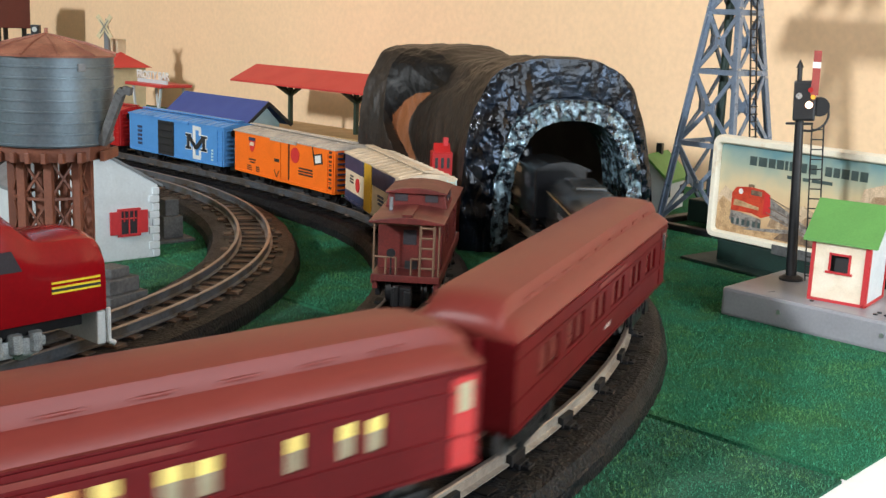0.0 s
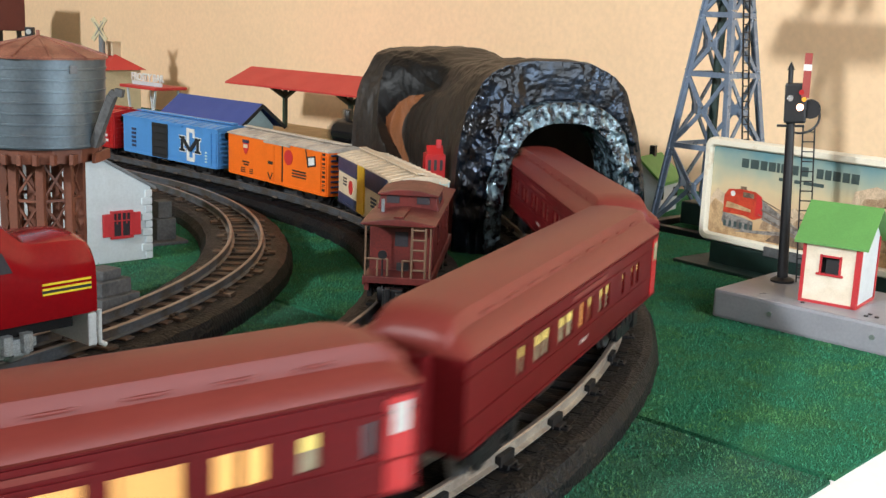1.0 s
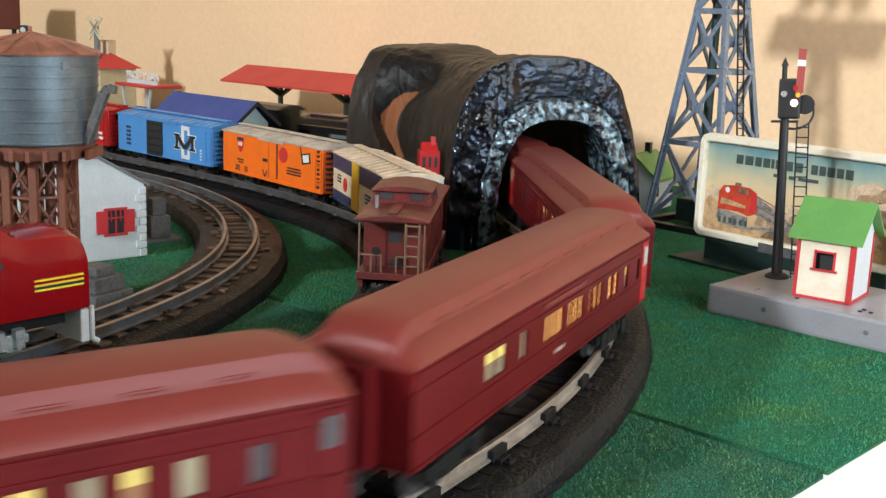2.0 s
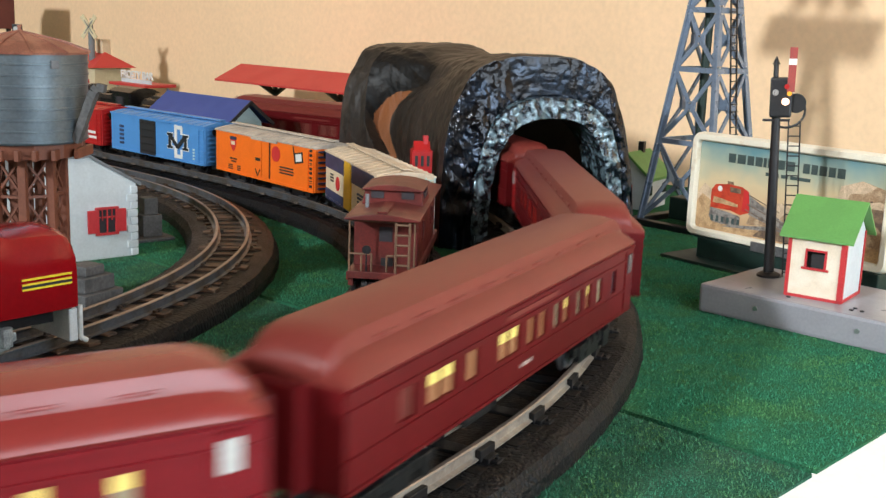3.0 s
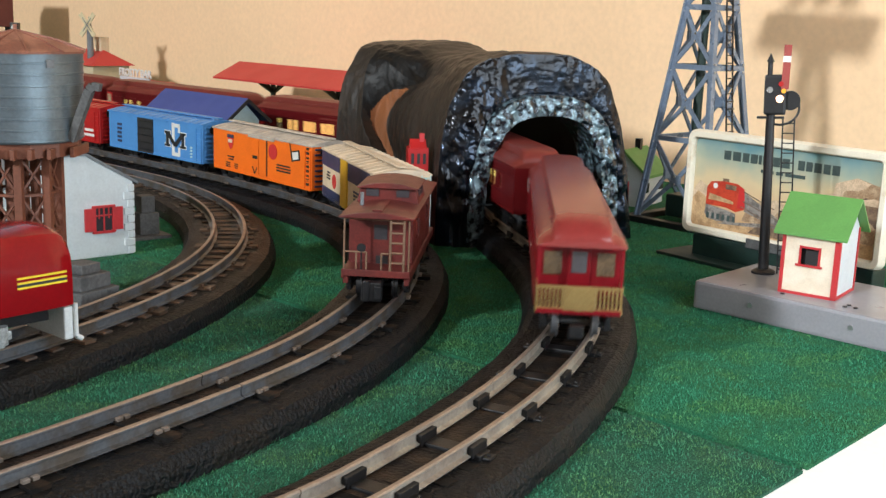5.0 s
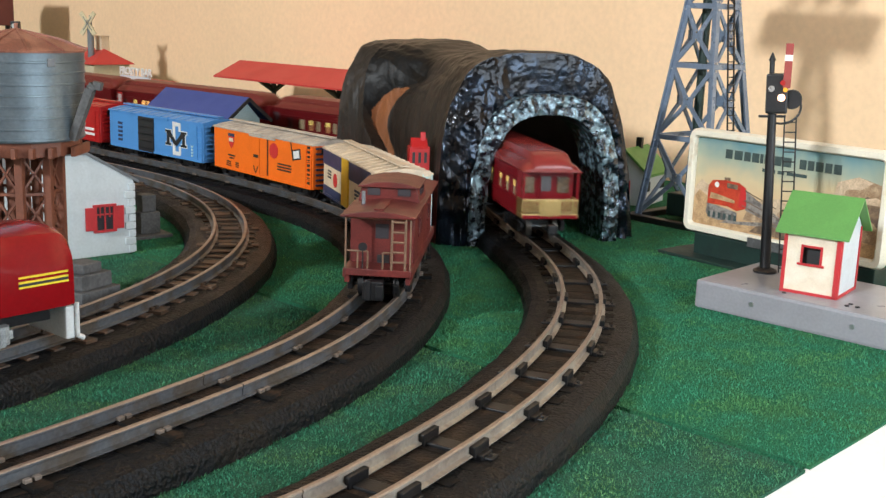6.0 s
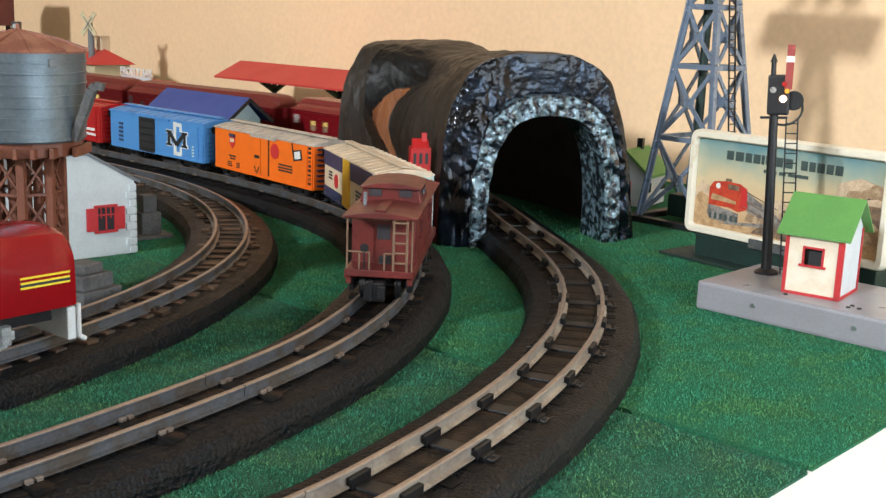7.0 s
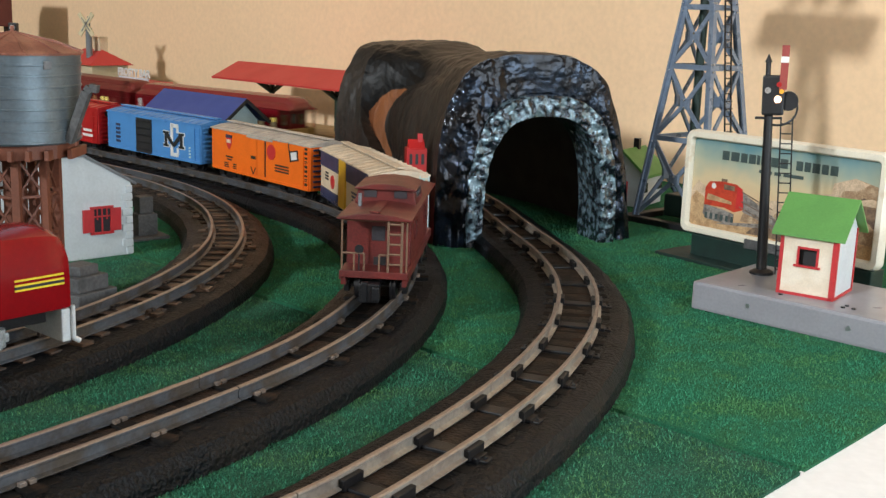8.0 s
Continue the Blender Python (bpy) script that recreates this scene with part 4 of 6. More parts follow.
def caboose():
    c = thing("caboose", Matrix(), "oxide-red plastic caboose with ladder and rear platform", "caboose", "standing freight cars")
    L, W = 0.146, 0.0405
    x0, x1 = -L / 2, L / 2
    zf = 0.0170
    part("floor", B((0, 0, zf, L, W, 0.004), bevel=0.0005), CABRED, c)
    bx0, bx1 = x0 + 0.020, x1 - 0.020
    part("body", B(((bx0 + bx1) / 2, 0, zf + 0.0175, bx1 - bx0, W - 0.002, 0.031), bevel=0.0005), CABRED, c)
    for s in (-1, 1):
        for x in (-0.028, 0.028):
            w = part("side_window", B((x, s * (W / 2 - 0.0008), zf + 0.021, 0.010, 0.0010, 0.010)), PANE_DARK, c)
            part("window_frame", B(*[(x + dx, s * (W / 2 - 0.0004), zf + 0.021 + dz, sx, 0.0012, sz) for dx, dz, sx, sz in
                                     ((-0.0055, 0, 0.0010, 0.012), (0.0055, 0, 0.0010, 0.012), (0, 0.0055, 0.012, 0.0010), (0, -0.0055, 0.012, 0.0010))]), CABRED, w)
        part("side_sill", B((0, s * (W / 2 - 0.0002), zf - 0.001, L, 0.0012, 0.005)), CABRED, c)
        for i in range(12):
            part("side_board", B((bx0 + (i + 0.5) * (bx1 - bx0) / 12, s * (W / 2 - 0.00095), zf + 0.0165, (bx1 - bx0) / 12 - 0.0006, 0.0006, 0.028)), CABRED, c)
    part("end_wall_panel", B((bx0 - 0.0003, 0, zf + 0.0165, 0.0010, W - 0.003, 0.029)), CABRED, c)
    part("end_door", B((bx0 - 0.0010, 0.0, zf + 0.0150, 0.0010, 0.011, 0.026)), CABRED, c)
    part("end_door_window", B((bx0 - 0.0016, 0.0, zf + 0.0215, 0.0006, 0.008, 0.009)), PANE_DARK, c)
    zr = zf + 0.0330
    prof = [(-W / 2 - 0.0020, zr), (-W / 2 - 0.0020, zr + 0.0010), (-W / 4, zr + 0.0032), (0, zr + 0.0042), (W / 4, zr + 0.0032), (W / 2 + 0.0020, zr + 0.0010), (W / 2 + 0.0020, zr)]
    part("roof", prism(prof, x0 - 0.002, x1 + 0.002, bevel=0.0004), CABRED, c)
    part("running_board", B((x0 + 0.018, 0, zr + 0.0048, 0.036, 0.006, 0.0010)), CABRED, c)
    cup = part("cupola", prism([(-0.0195, zr + 0.001), (-0.0175, zr + 0.0110), (0.0175, zr + 0.0110), (0.0195, zr + 0.001)], -0.026, 0.014, bevel=0.0006), CABRED, c)
    part("cupola_roof", prism([(-0.0192, zr + 0.0108), (-0.0192, zr + 0.0116), (-0.009, zr + 0.0140), (0, zr + 0.0146), (0.009, zr + 0.0140), (0.0192, zr + 0.0116), (0.0192, zr + 0.0108)], -0.029, 0.017, bevel=0.0004), CABRED, cup)
    for y in (-0.0095, 0.0095):
        for x in (-0.0263, 0.0143):
            part("cupola_window", B((x, y, zr + 0.0080, 0.0008, 0.0080, 0.0046)), PANE_DARK, cup)
    for s in (-1, 1):
        part("cupola_window", B((-0.006, s * 0.0184, zr + 0.0070, 0.020, 0.0010, 0.0046)), PANE_DARK, cup)
    part("smoke_pipe", rods(((x0 + 0.030, 0.0135, zr), (x0 + 0.030, 0.0135, zr + 0.0105), 0.0012), seg=12), STONE, c, "pale grey smoke pipe")
    # rear platform: posts, rails, ladder
    rail = rods(*[((x0 + 0.001, y, zf), (x0 + 0.001, y, zr + 0.0006), 0.0006) for y in (-W / 2 + 0.001, W / 2 - 0.001)],
                ((x0 + 0.001, -W / 2 + 0.001, zr - 0.0006), (x0 + 0.001, W / 2 - 0.001, zr - 0.0006), 0.0006),
                ((x0 + 0.001, 0.006, zf + 0.0125), (x0 + 0.001, W / 2 - 0.001, zf + 0.0125), 0.0006), ((x0 + 0.001, 0.006, zf), (x0 + 0.001, 0.006, zf + 0.0125), 0.0006),
                ((x0 + 0.001, 0.012, zf), (x0 + 0.001, 0.012, zf + 0.0125), 0.0006),
                ((x0 + 0.001, -0.003, zf + 0.012), (x0 + 0.001, -0.010, zf + 0.012), 0.0006), ((x0 + 0.001, -0.003, zf), (x0 + 0.001, -0.003, zf + 0.012), 0.0006), seg=8)
    part("platform_railing", rail, CABRAIL, c, "tan wire handrails")
    part("ladder", rods(*[((x0 - 0.001, y, zf - 0.001), (x0 - 0.001, y, zr - 0.0005), 0.0008) for y in (-0.0085, -0.0165)],
                        *[((x0 - 0.001, -0.0085, zf + 0.001 + k * 0.0060), (x0 - 0.001, -0.0165, zf + 0.001 + k * 0.0060), 0.0007) for k in range(6)], seg=8), CABRAIL, c, "tan ladder")
    part("brake_wheel", rods(((x0 + 0.0005, 0.009, zf + 0.0150), (x0 + 0.0013, 0.009, zf + 0.0150), 0.0027), ((x0 + 0.0009, 0.009, zf), (x0 + 0.0009, 0.009, zf + 0.0150), 0.0005), seg=16), BLACKM, c)
    # black slab on the end wall, standing for the shade in a gap
    part("end_opening", B((bx0 - 0.0012, -0.001, zf + 0.0045, 0.0008, 0.0075, 0.0050)), BLACKP, c)
    part("end_beam", B((x0 - 0.0006, 0, zf + 0.0002, 0.0024, W, 0.0042), bevel=0.0004), CABRED, c)
    for s in (-1, 1):
        part("step", B((x0 + 0.005, s * (W / 2 - 0.002), zf - 0.0040, 0.008, 0.003, 0.0060), bevel=0.0004), CABRED, c)
    part("coupler", B((x0 + 0.010, 0.000, 0.0098, 0.034, 0.0060, 0.0040), (x0 - 0.0060, 0.0012, 0.0080, 0.0070, 0.0120, 0.0115), (x0 - 0.0085, 0.0040, 0.0085, 0.004, 0.0035, 0.0125), (x0 - 0.0090, -0.0030, 0.0080, 0.005, 0.0045, 0.0085), bevel=0.0009), SOOT, c)
    part("underframe", B((0, 0, 0.0130, L * 0.86, 0.012, 0.006), (-0.042, 0, 0.0125, 0.014, 0.016, 0.005), (0.042, 0, 0.0125, 0.014, 0.016, 0.005), bevel=0.0006), SOOT, c)
    for x in (-0.042, 0.042):
        truck(c, x, SOOT, wheel_mat=BLACKM)
    return c


MS = MIDDLE.near(-0.0385, 0.642)
FREIGHT = [(caboose(), MS + 0.071), (cream_car(), MS + 0.250), (orange_car(), MS + 0.443), (blue_car(), MS + 0.645), (red_car(), MS + 0.847)]
for car, s in FREIGHT:
    car.matrix_world = MIDDLE.seat(s, 0.05, RAIL_Z)
FREIGHT[0][0].matrix_world = MIDDLE.seat(MS + 0.057, 0.042, RAIL_Z)


# ---- red diesel engine on the inner track ----
def diesel():
    c = thing("diesel_engine", Matrix(), "glossy red model diesel engine with yellow stripes and silver skirt", "locomotive")
    W = 0.046
    x1 = 0.120
    # body with a rounded nose: sections from the cab to the nose tip
    secs = [(-0.12, 1.0, 0.0710), (0.068, 1.0, 0.0710), (0.074, 1.0, 0.0700), (0.083, 1.0, 0.0620), (0.088, 1.0, 0.0600), (0.106, 0.998, 0.0596), (0.1140, 0.990, 0.0590), (0.1182, 0.970, 0.0570), (0.1212, 0.93, 0.0525)]
    bm = bmesh.new()
    rings = []
    for x, w, top in secs:
        h = W / 2 * w
        prof = [(-h, 0.0200), (-h, top * 0.66), (-h * 0.96, top * 0.84), (-h * 0.80, top * 0.955), (-h * 0.45, top), (0, top * 1.012)]
        prof += [(-y, z) for y, z in prof[-2::-1]]
        rings.append([bm.verts.new((x, y, z)) for y, z in prof])
    for a, b in zip(rings, rings[1:]):
        for i in range(len(a)):
            j = (i + 1) % len(a)
            bm.faces.new((a[i], b[i], b[j], a[j]))
    bm.faces.new(rings[0][::-1])
    bm.faces.new(rings[-1])
    bmesh.ops.recalc_face_normals(bm, faces=bm.faces[:])
    body = part("body", bm, REDGLOSS, c, smooth=True)
    for s in (-1, 1):
        for k in range(3):
            part("stripe", B((0.1040, s * (W / 2 + 0.0001), 0.0330 + k * 0.0024, 0.026, 0.0008, 0.0010)), YELLOWP, c, "yellow stripe")
        for k in range(2):
            part("stripe_line", B((0.1040, s * (W / 2 + 0.00005), 0.0342 + k * 0.0024, 0.026, 0.0007, 0.0014)), BLACKP, c)
        w = part("cab_window", prism([(0, 0), (0.012, 0), (0.007, 0.0100), (0, 0.0100)], -0.0006, 0.0006), PANE_DARK, c)
        w.matrix_local = Matrix.Translation((0.0645, s * (W / 2 - 0.0004), 0.0460)) @ Matrix.Rotation(radians(-90), 4, "Z")
        part("cab_window", B((0.0560, s * (W / 2 - 0.0004), 0.0510, 0.0125, 0.0014, 0.0100)), PANE_DARK, c)
        part("skirt", prism([(0.1010, 0.0045), (0.121, 0.0045), (0.121, 0.0210), (0.082, 0.0210), (0.093, 0.0185), (0.0990, 0.0130)], -0.0010, 0.0010), WHITE, c, "pale grey skirt")
        c.children[-1].matrix_local = Matrix.Translation((0, s * (W / 2 + 0.0006), 0)) @ Matrix(((0, 1, 0, 0), (1, 0, 0, 0), (0, 0, 1, 0), (0, 0, 0, 1)))
        part("nose_grab_rail", rods(((0.1228, s * 0.0205, 0.003), (0.1228, s * 0.0205, 0.0200), 0.0012), ((0.1228, s * 0.0205, 0.003), (0.1260, s * 0.0205, 0.001), 0.0014), seg=8), CABWHITE, c)
    part("pilot", B((0.1195, 0, 0.0100, 0.005, W * 0.86, 0.017), bevel=0.001), CABWHITE, c)
    for x in (-0.075, 0.064):
        tr = truck(c, x, SOOT, CHROME)
        for s in (-1, 1):
            for k in range(5):
                part("spring", rods(((x - 0.02 + k * 0.01 - x, s * 0.0190, 0.006), (x - 0.02 + k * 0.01 - x, s * 0.0190, 0.0150), 0.0032), seg=8), CHROME, tr)
    part("frame", B((0, 0, 0.0160, 0.22, 0.034, 0.006)), SOOT, c)
    return c


DIESEL = diesel()
DIESEL.matrix_world = INNER.seat(INNER.near(-0.192, 0.572) - 0.144, 0.06, RAIL_Z)


# ---- the tunnel: a moulded rock shell that bends to the left ----
TUN = Line([(0.083, 0.930), (0.072, 0.965), (0.055, 1.005), (0.032, 1.048), (0.002, 1.090), (-0.032, 1.124), (-0.060, 1.148)])
FRONT = Vector((0.94, 0.33, 0))           # along the front face, to the right


def path_line(v):
    """Where the ochre path runs along the flank at this height."""
    return max(0.57, 0.795 - (1.7 if v > -0.76 else 6.6) * (v + 0.76) ** 2)


def groove(u, v):
    """How far the flank draws in towards the hollow between the two humps, 0 to 1."""
    mid = path_line(v)
    crest = max(0.885 - 0.45 * max(0.0, -0.45 - v) ** 2 - 4.0 * max(0.0, -0.76 - v) ** 2, mid + 0.055)
    front, back = mid - 0.055, mid + 0.040
    if not 0.10 < u < crest:
        return 0.0
    dip = ((u - 0.10) / (front - 0.10)) ** 1.4 if u < front else 1.0 if u < back else (crest - u) / (crest - back)
    return dip * min(1, max(0, (0.05 - v) / 0.35)) * min(1, (v + 1) / 0.12)


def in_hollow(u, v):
    """The face between the path and the rear hump, blackened to hold its shade."""
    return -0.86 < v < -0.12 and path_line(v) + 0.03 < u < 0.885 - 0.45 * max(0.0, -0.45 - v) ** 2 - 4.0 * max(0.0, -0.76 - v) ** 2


def shell_point(u, v, inset=0.0):
    """u: 0 front to 1 rear; v: -1 left foot over the top to 1 right foot."""
    s = u * TUN.length * 0.955
    c, t = TUN.p(s), TUN.t(s)
    right = Vector((t.y, -t.x, 0))
    right = (FRONT * max(0, 1 - 4 * u) + right * min(1, 4 * u)).normalized()
    hw = 0.0905 - 0.006 * u - inset + (0.045 * u if v > 0 else 0)
    ht = 0.160 - 0.006 * u - inset
    ang = math.pi / 2 * v
    sx, cz = math.sin(ang), math.cos(ang)
    ex, ez = (0.50, 0.52) if v < 0 else (0.66, 0.66)
    x = hw * math.copysign(abs(sx) ** ex, sx)
    z = ht * max(0.0, cz) ** ez
    if v > 0:
        x *= 0.86 + 0.10 * (1 - z / ht) ** 2
    dip = groove(u, v)
    x *= 1 - 0.18 * dip
    z *= 1 - 0.10 * dip
    if not inset:
        rear = min(1.0, max(0.0, (u - 0.62) / 0.2))
        z *= 1 + 0.055 * rear * rear * (3 - 2 * rear)
        q = Vector((s * 1.0, v * 0.12, 0))
        r = 1 + 0.022 * noise.noise(q * 28) + 0.012 * noise.noise(q * 70 + Vector((3, 0, 0))) + 0.004 * noise.noise(q * 190)
        x *= r
        z *= r
        x *= 1 + 0.05 * (1 - z / 0.17)
    return c + right * x + Vector((0, 0, z))


def tunnel():
    t = thing("tunnel", Matrix(), "glossy black and brown moulded model tunnel over the curved track", "tunnel")
    nu, nv = 480, 340
    bm = bmesh.new()
    grid = [[bm.verts.new(shell_point(i / nu, -1 + 2 * j / nv)) for j in range(nv + 1)] for i in range(nu + 1)]
    for i in range(nu):
        for j in range(nv):
            f = bm.faces.new((grid[i][j], grid[i + 1][j], grid[i + 1][j + 1], grid[i][j + 1]))
            u, v = (i + 0.5) / nu, -1 + 2 * (j + 0.5) / nv
            h = (v + 0.70) / 0.225
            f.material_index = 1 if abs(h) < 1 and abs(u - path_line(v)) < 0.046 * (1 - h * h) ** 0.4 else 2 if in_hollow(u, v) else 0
    part("rock_shell", bm, (TUNSIDE, TUNROAD, TUNSHADE), t, "brown-black rock flank with an ochre path in its crease", smooth=True)
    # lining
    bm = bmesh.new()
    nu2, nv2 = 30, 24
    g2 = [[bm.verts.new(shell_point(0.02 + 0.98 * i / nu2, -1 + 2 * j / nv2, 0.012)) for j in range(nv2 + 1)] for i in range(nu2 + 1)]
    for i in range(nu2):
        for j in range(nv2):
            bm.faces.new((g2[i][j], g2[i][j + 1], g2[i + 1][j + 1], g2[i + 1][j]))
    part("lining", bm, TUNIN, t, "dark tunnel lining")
    # front face: from the rim of the shell in to the arch opening
    out = Vector((FRONT.y, -FRONT.x, 0))
    n, m = 250, 44
    rng = [(0.0485, 0.108), (0.0700, 0.128)]

    def opening(v, hw, ht):
        a = math.pi / 2 * v
        s, c = math.sin(a), math.cos(a)
        z = ht * max(0.0, c) ** 0.62
        return Vector((0.083, 0.930, 0)) + FRONT * (-0.0005 + hw * math.copysign(abs(s) ** 0.72, s)) + Vector((0, 0, z))

    def relief(p, amp):
        q = p * 1.0
        return amp * (0.7 * noise.noise(q * 60) + 0.8 * noise.noise(Vector((q.x * 150, q.y * 150, q.z * 90))) + 0.45 * noise.noise(q * 230 + Vector((5, 5, 5))) + 0.2 * noise.noise(q * 420))

    bm = bmesh.new()
    rows = []
    for k in range(m + 1):
        w = k / m
        row = []
        for j in range(n + 1):
            v = -1 + 2 * j / n
            p = opening(v, 0.0700, 0.127).lerp(shell_point(0, v), w)
            left = min(1.0, max(0.0, -v - 0.15) / 0.45)
            bulge = 0.0120 * left * math.cos(math.pi / 2 * w) + (1 - left) * (0.0008 + 0.003 * max(0.0, v)) * math.sin(math.pi * w)
            edge = 0 if w > 0.97 else 1
            row.append(bm.verts.new(p + out * (bulge + edge * relief(p, 0.0011 + 0.0010 * left + 0.0012 * max(0, 1 - p.z / 0.12)))))
        rows.append(row)
    for a, b in zip(rows, rows[1:]):
        for j in range(n):
            bm.faces.new((a[j], a[j + 1], b[j + 1], b[j]))
    bmesh.ops.recalc_face_normals(bm, faces=bm.faces[:])
    part("front_face", bm, TUNFACE, t, "glossy blue-black crumpled rock face", smooth=True)
    # the raised arch round the opening, then its inner return
    bm = bmesh.new()
    rows = []
    for k, (w, lift) in enumerate([(0, 0.004), (0.04, 0.0125)] + [(0.04 + 0.92 * q / 18, 0.0135) for q in range(1, 19)] + [(1.0, 0.011), (1.0, 0.004), (1.0, -0.014), (1.0, -0.030)]):
        row = []
        for j in range(n + 1):
            v = -1 + 2 * j / n
            p = opening(v, 0.0705, 0.1275).lerp(opening(v, 0.0545, 0.109), w)
            row.append(bm.verts.new(p + out * (lift + relief(p + Vector((0.3, 0, 0)), 0.0026 if lift > 0 else 0.0012))))
        rows.append(row)
    for a, b in zip(rows, rows[1:]):
        for j in range(n):
            bm.faces.new((a[j], a[j + 1], b[j + 1], b[j]))
    bmesh.ops.recalc_face_normals(bm, faces=bm.faces[:])
    part("arch", bm, TUNARCH, t, "silvery rough stone arch round the opening, glints put into its colour", smooth=True)
    return t


tunnel()


def red_shed():
    s = thing("red_shed", Matrix.Translation((-0.0225, 0.915, 0)) @ Matrix.Rotation(radians(10), 4, "Z") @ Matrix.Diagonal((0.80, 1.0, 1.18, 1)), "small bright red toy shed with three dark openings beside the tunnel", "shed")
    bm = B((0, 0, 0.031, 0.021, 0.014, 0.062))
    bmesh.ops.translate(bm, verts=[v for v in bm.verts if v.co.z > 0.05], vec=(0, 0, 0.006))
    part("wall", bm, BRIGHTR, s)
    part("roof", prism([(-0.0075, 0.067), (0.0, 0.074), (0.0075, 0.067)], -0.0125 + 0.004, 0.0125 - 0.004), BRIGHTR, s)
    part("chimney", B((0.004, 0, 0.075, 0.005, 0.005, 0.006)), REDTRIM, s)
    for k in (-1, 0, 1):
        part("opening", B((k * 0.0062, -0.0072, 0.0605, 0.0030, 0.0008, 0.0075), bevel=0.0003), BLACKP, s)
        part("opening", B((k * 0.0062, -0.0072, 0.0490, 0.0030, 0.0008, 0.0055)), BLACKP, s)
    return s


red_shed()


# ---- steel tower ----
def tower():
    c = at(-0.539, 0.937)
    t = thing("floodlight_tower", Matrix.Translation(c) @ Matrix.Rotation(radians(TURN - 4), 4, "Z"), "blue-grey enamelled lattice steel floodlight tower", "tower")
    hw = lambda z: 0.0400 - 0.112 * z
    top = 0.254
    corners = [(-1, -1), (1, -1), (1, 1), (-1, 1)]
    for sx, sy in corners:
        bm = bmesh.new()
        a, b = Vector((sx * hw(0), sy * hw(0), 0.004)), Vector((sx * hw(top), sy * hw(top), top))
        bar(bm, a, b, 0.0058, 0.0020, (sx, 0, 0))
        bar(bm, a + Vector((-sx * 0.002, 0, 0)), b + Vector((-sx * 0.002, 0, 0)), 0.0020, 0.0058, (sx, 0, 0))
        part("leg", bm, TOWER, t)
    levels = [0.006, 0.082, 0.150, 0.205, 0.242]
    for k in range(4):
        (ax, ay), (bx, by) = corners[k], corners[(k + 1) % 4]
        P = lambda q, z: Vector((q[0] * hw(z), q[1] * hw(z), z))
        for z0, z1 in zip(levels, levels[1:]):
            a0, b0, a1, b1 = P((ax, ay), z0), P((bx, by), z0), P((ax, ay), z1), P((bx, by), z1)
            mid = (a0 + b0 + a1 + b1) / 4
            bm = bmesh.new()
            out = Vector((mid.x, mid.y, 0)).normalized()
            for q in (a0, b0, a1, b1):
                bar(bm, q, mid, 0.0040, 0.0016, out)
            part("cross_brace", bm, TOWER, t)
            bm = B((mid.x, mid.y, mid.z, 0.0105, 0.0030, 0.0105) if abs(out.y) > 0.5 else (mid.x, mid.y, mid.z, 0.0030, 0.0105, 0.0105), bevel=0.0008)
            part("gusset", bm, TOWER, t)
            bm = bmesh.new()
            bar(bm, a1, b1, 0.0048, 0.0024, out)
            part("strut", bm, TOWER, t)
            for q in (a1, b1, mid):
                part("rivet", rods(*[((q + Vector((0, 0, d))) - out * 0.001, (q + Vector((0, 0, d))) + out * 0.0026, 0.0011) for d in (-0.0035, 0.0035)], seg=8), SILVER, t)
    part("base_frame", B(*[(0, s * 0.0445, 0.003, 0.100, 0.010, 0.006) for s in (-1, 1)], *[(s * 0.0445, 0, 0.003, 0.010, 0.079, 0.006) for s in (-1, 1)], bevel=0.001), BLACKM, t, "black base frame")
    part("base_box", B((0.005, 0.004, 0.017, 0.050, 0.050, 0.022), bevel=0.002), DKGREEN, t, "dark green base box")
    part("cable_pipe", rods(((-0.006, 0.0, 0.028), (-0.006, 0.0, top), 0.0042), seg=16), DKGREEN, t, "dark green upright pipe", smooth=True)
    lad = bmesh.new()
    for y in (-0.005, 0.005):
        bar(lad, (hw(0.03) + 0.002, y, 0.01), (hw(top) + 0.004, y, top), 0.0012, 0.0012, (1, 0, 0))
    for k in range(34):
        z = 0.015 + k * 0.007
        bar(lad, (hw(z) + 0.003, -0.005, z), (hw(z) + 0.003, 0.005, z), 0.0010, 0.0010)
    part("ladder", lad, BLACKM, t, "black ladder")
    pf = part("platform", B((0, 0, top + 0.002, 0.128, 0.128, 0.004), bevel=0.001), LEGBROWN, t, "brown platform")
    part("platform_railing", B(*[(sx * 0.041, sy * 0.041, top + 0.014, 0.002, 0.002, 0.022) for sx, sy in corners], *[(0, s * 0.041, top + 0.024, 0.084, 0.0016, 0.0016) for s in (-1, 1)],
                               *[(s * 0.041, 0, top + 0.024, 0.0016, 0.084, 0.0016) for s in (-1, 1)]), TOWER, pf)
    for sx in (-1, 0, 1):
        for sy in (-1, 1):
            lamp = part("floodlight", rods(((sx * 0.028, sy * 0.026, top + 0.03), (sx * 0.028, sy * 0.040, top + 0.030), 0.0065, 0.0115), ((sx * 0.028, sy * 0.026, top + 0.004), (sx * 0.028, sy * 0.026, top + 0.03), 0.0015), seg=18), BLACKM, pf)
    return t


tower()


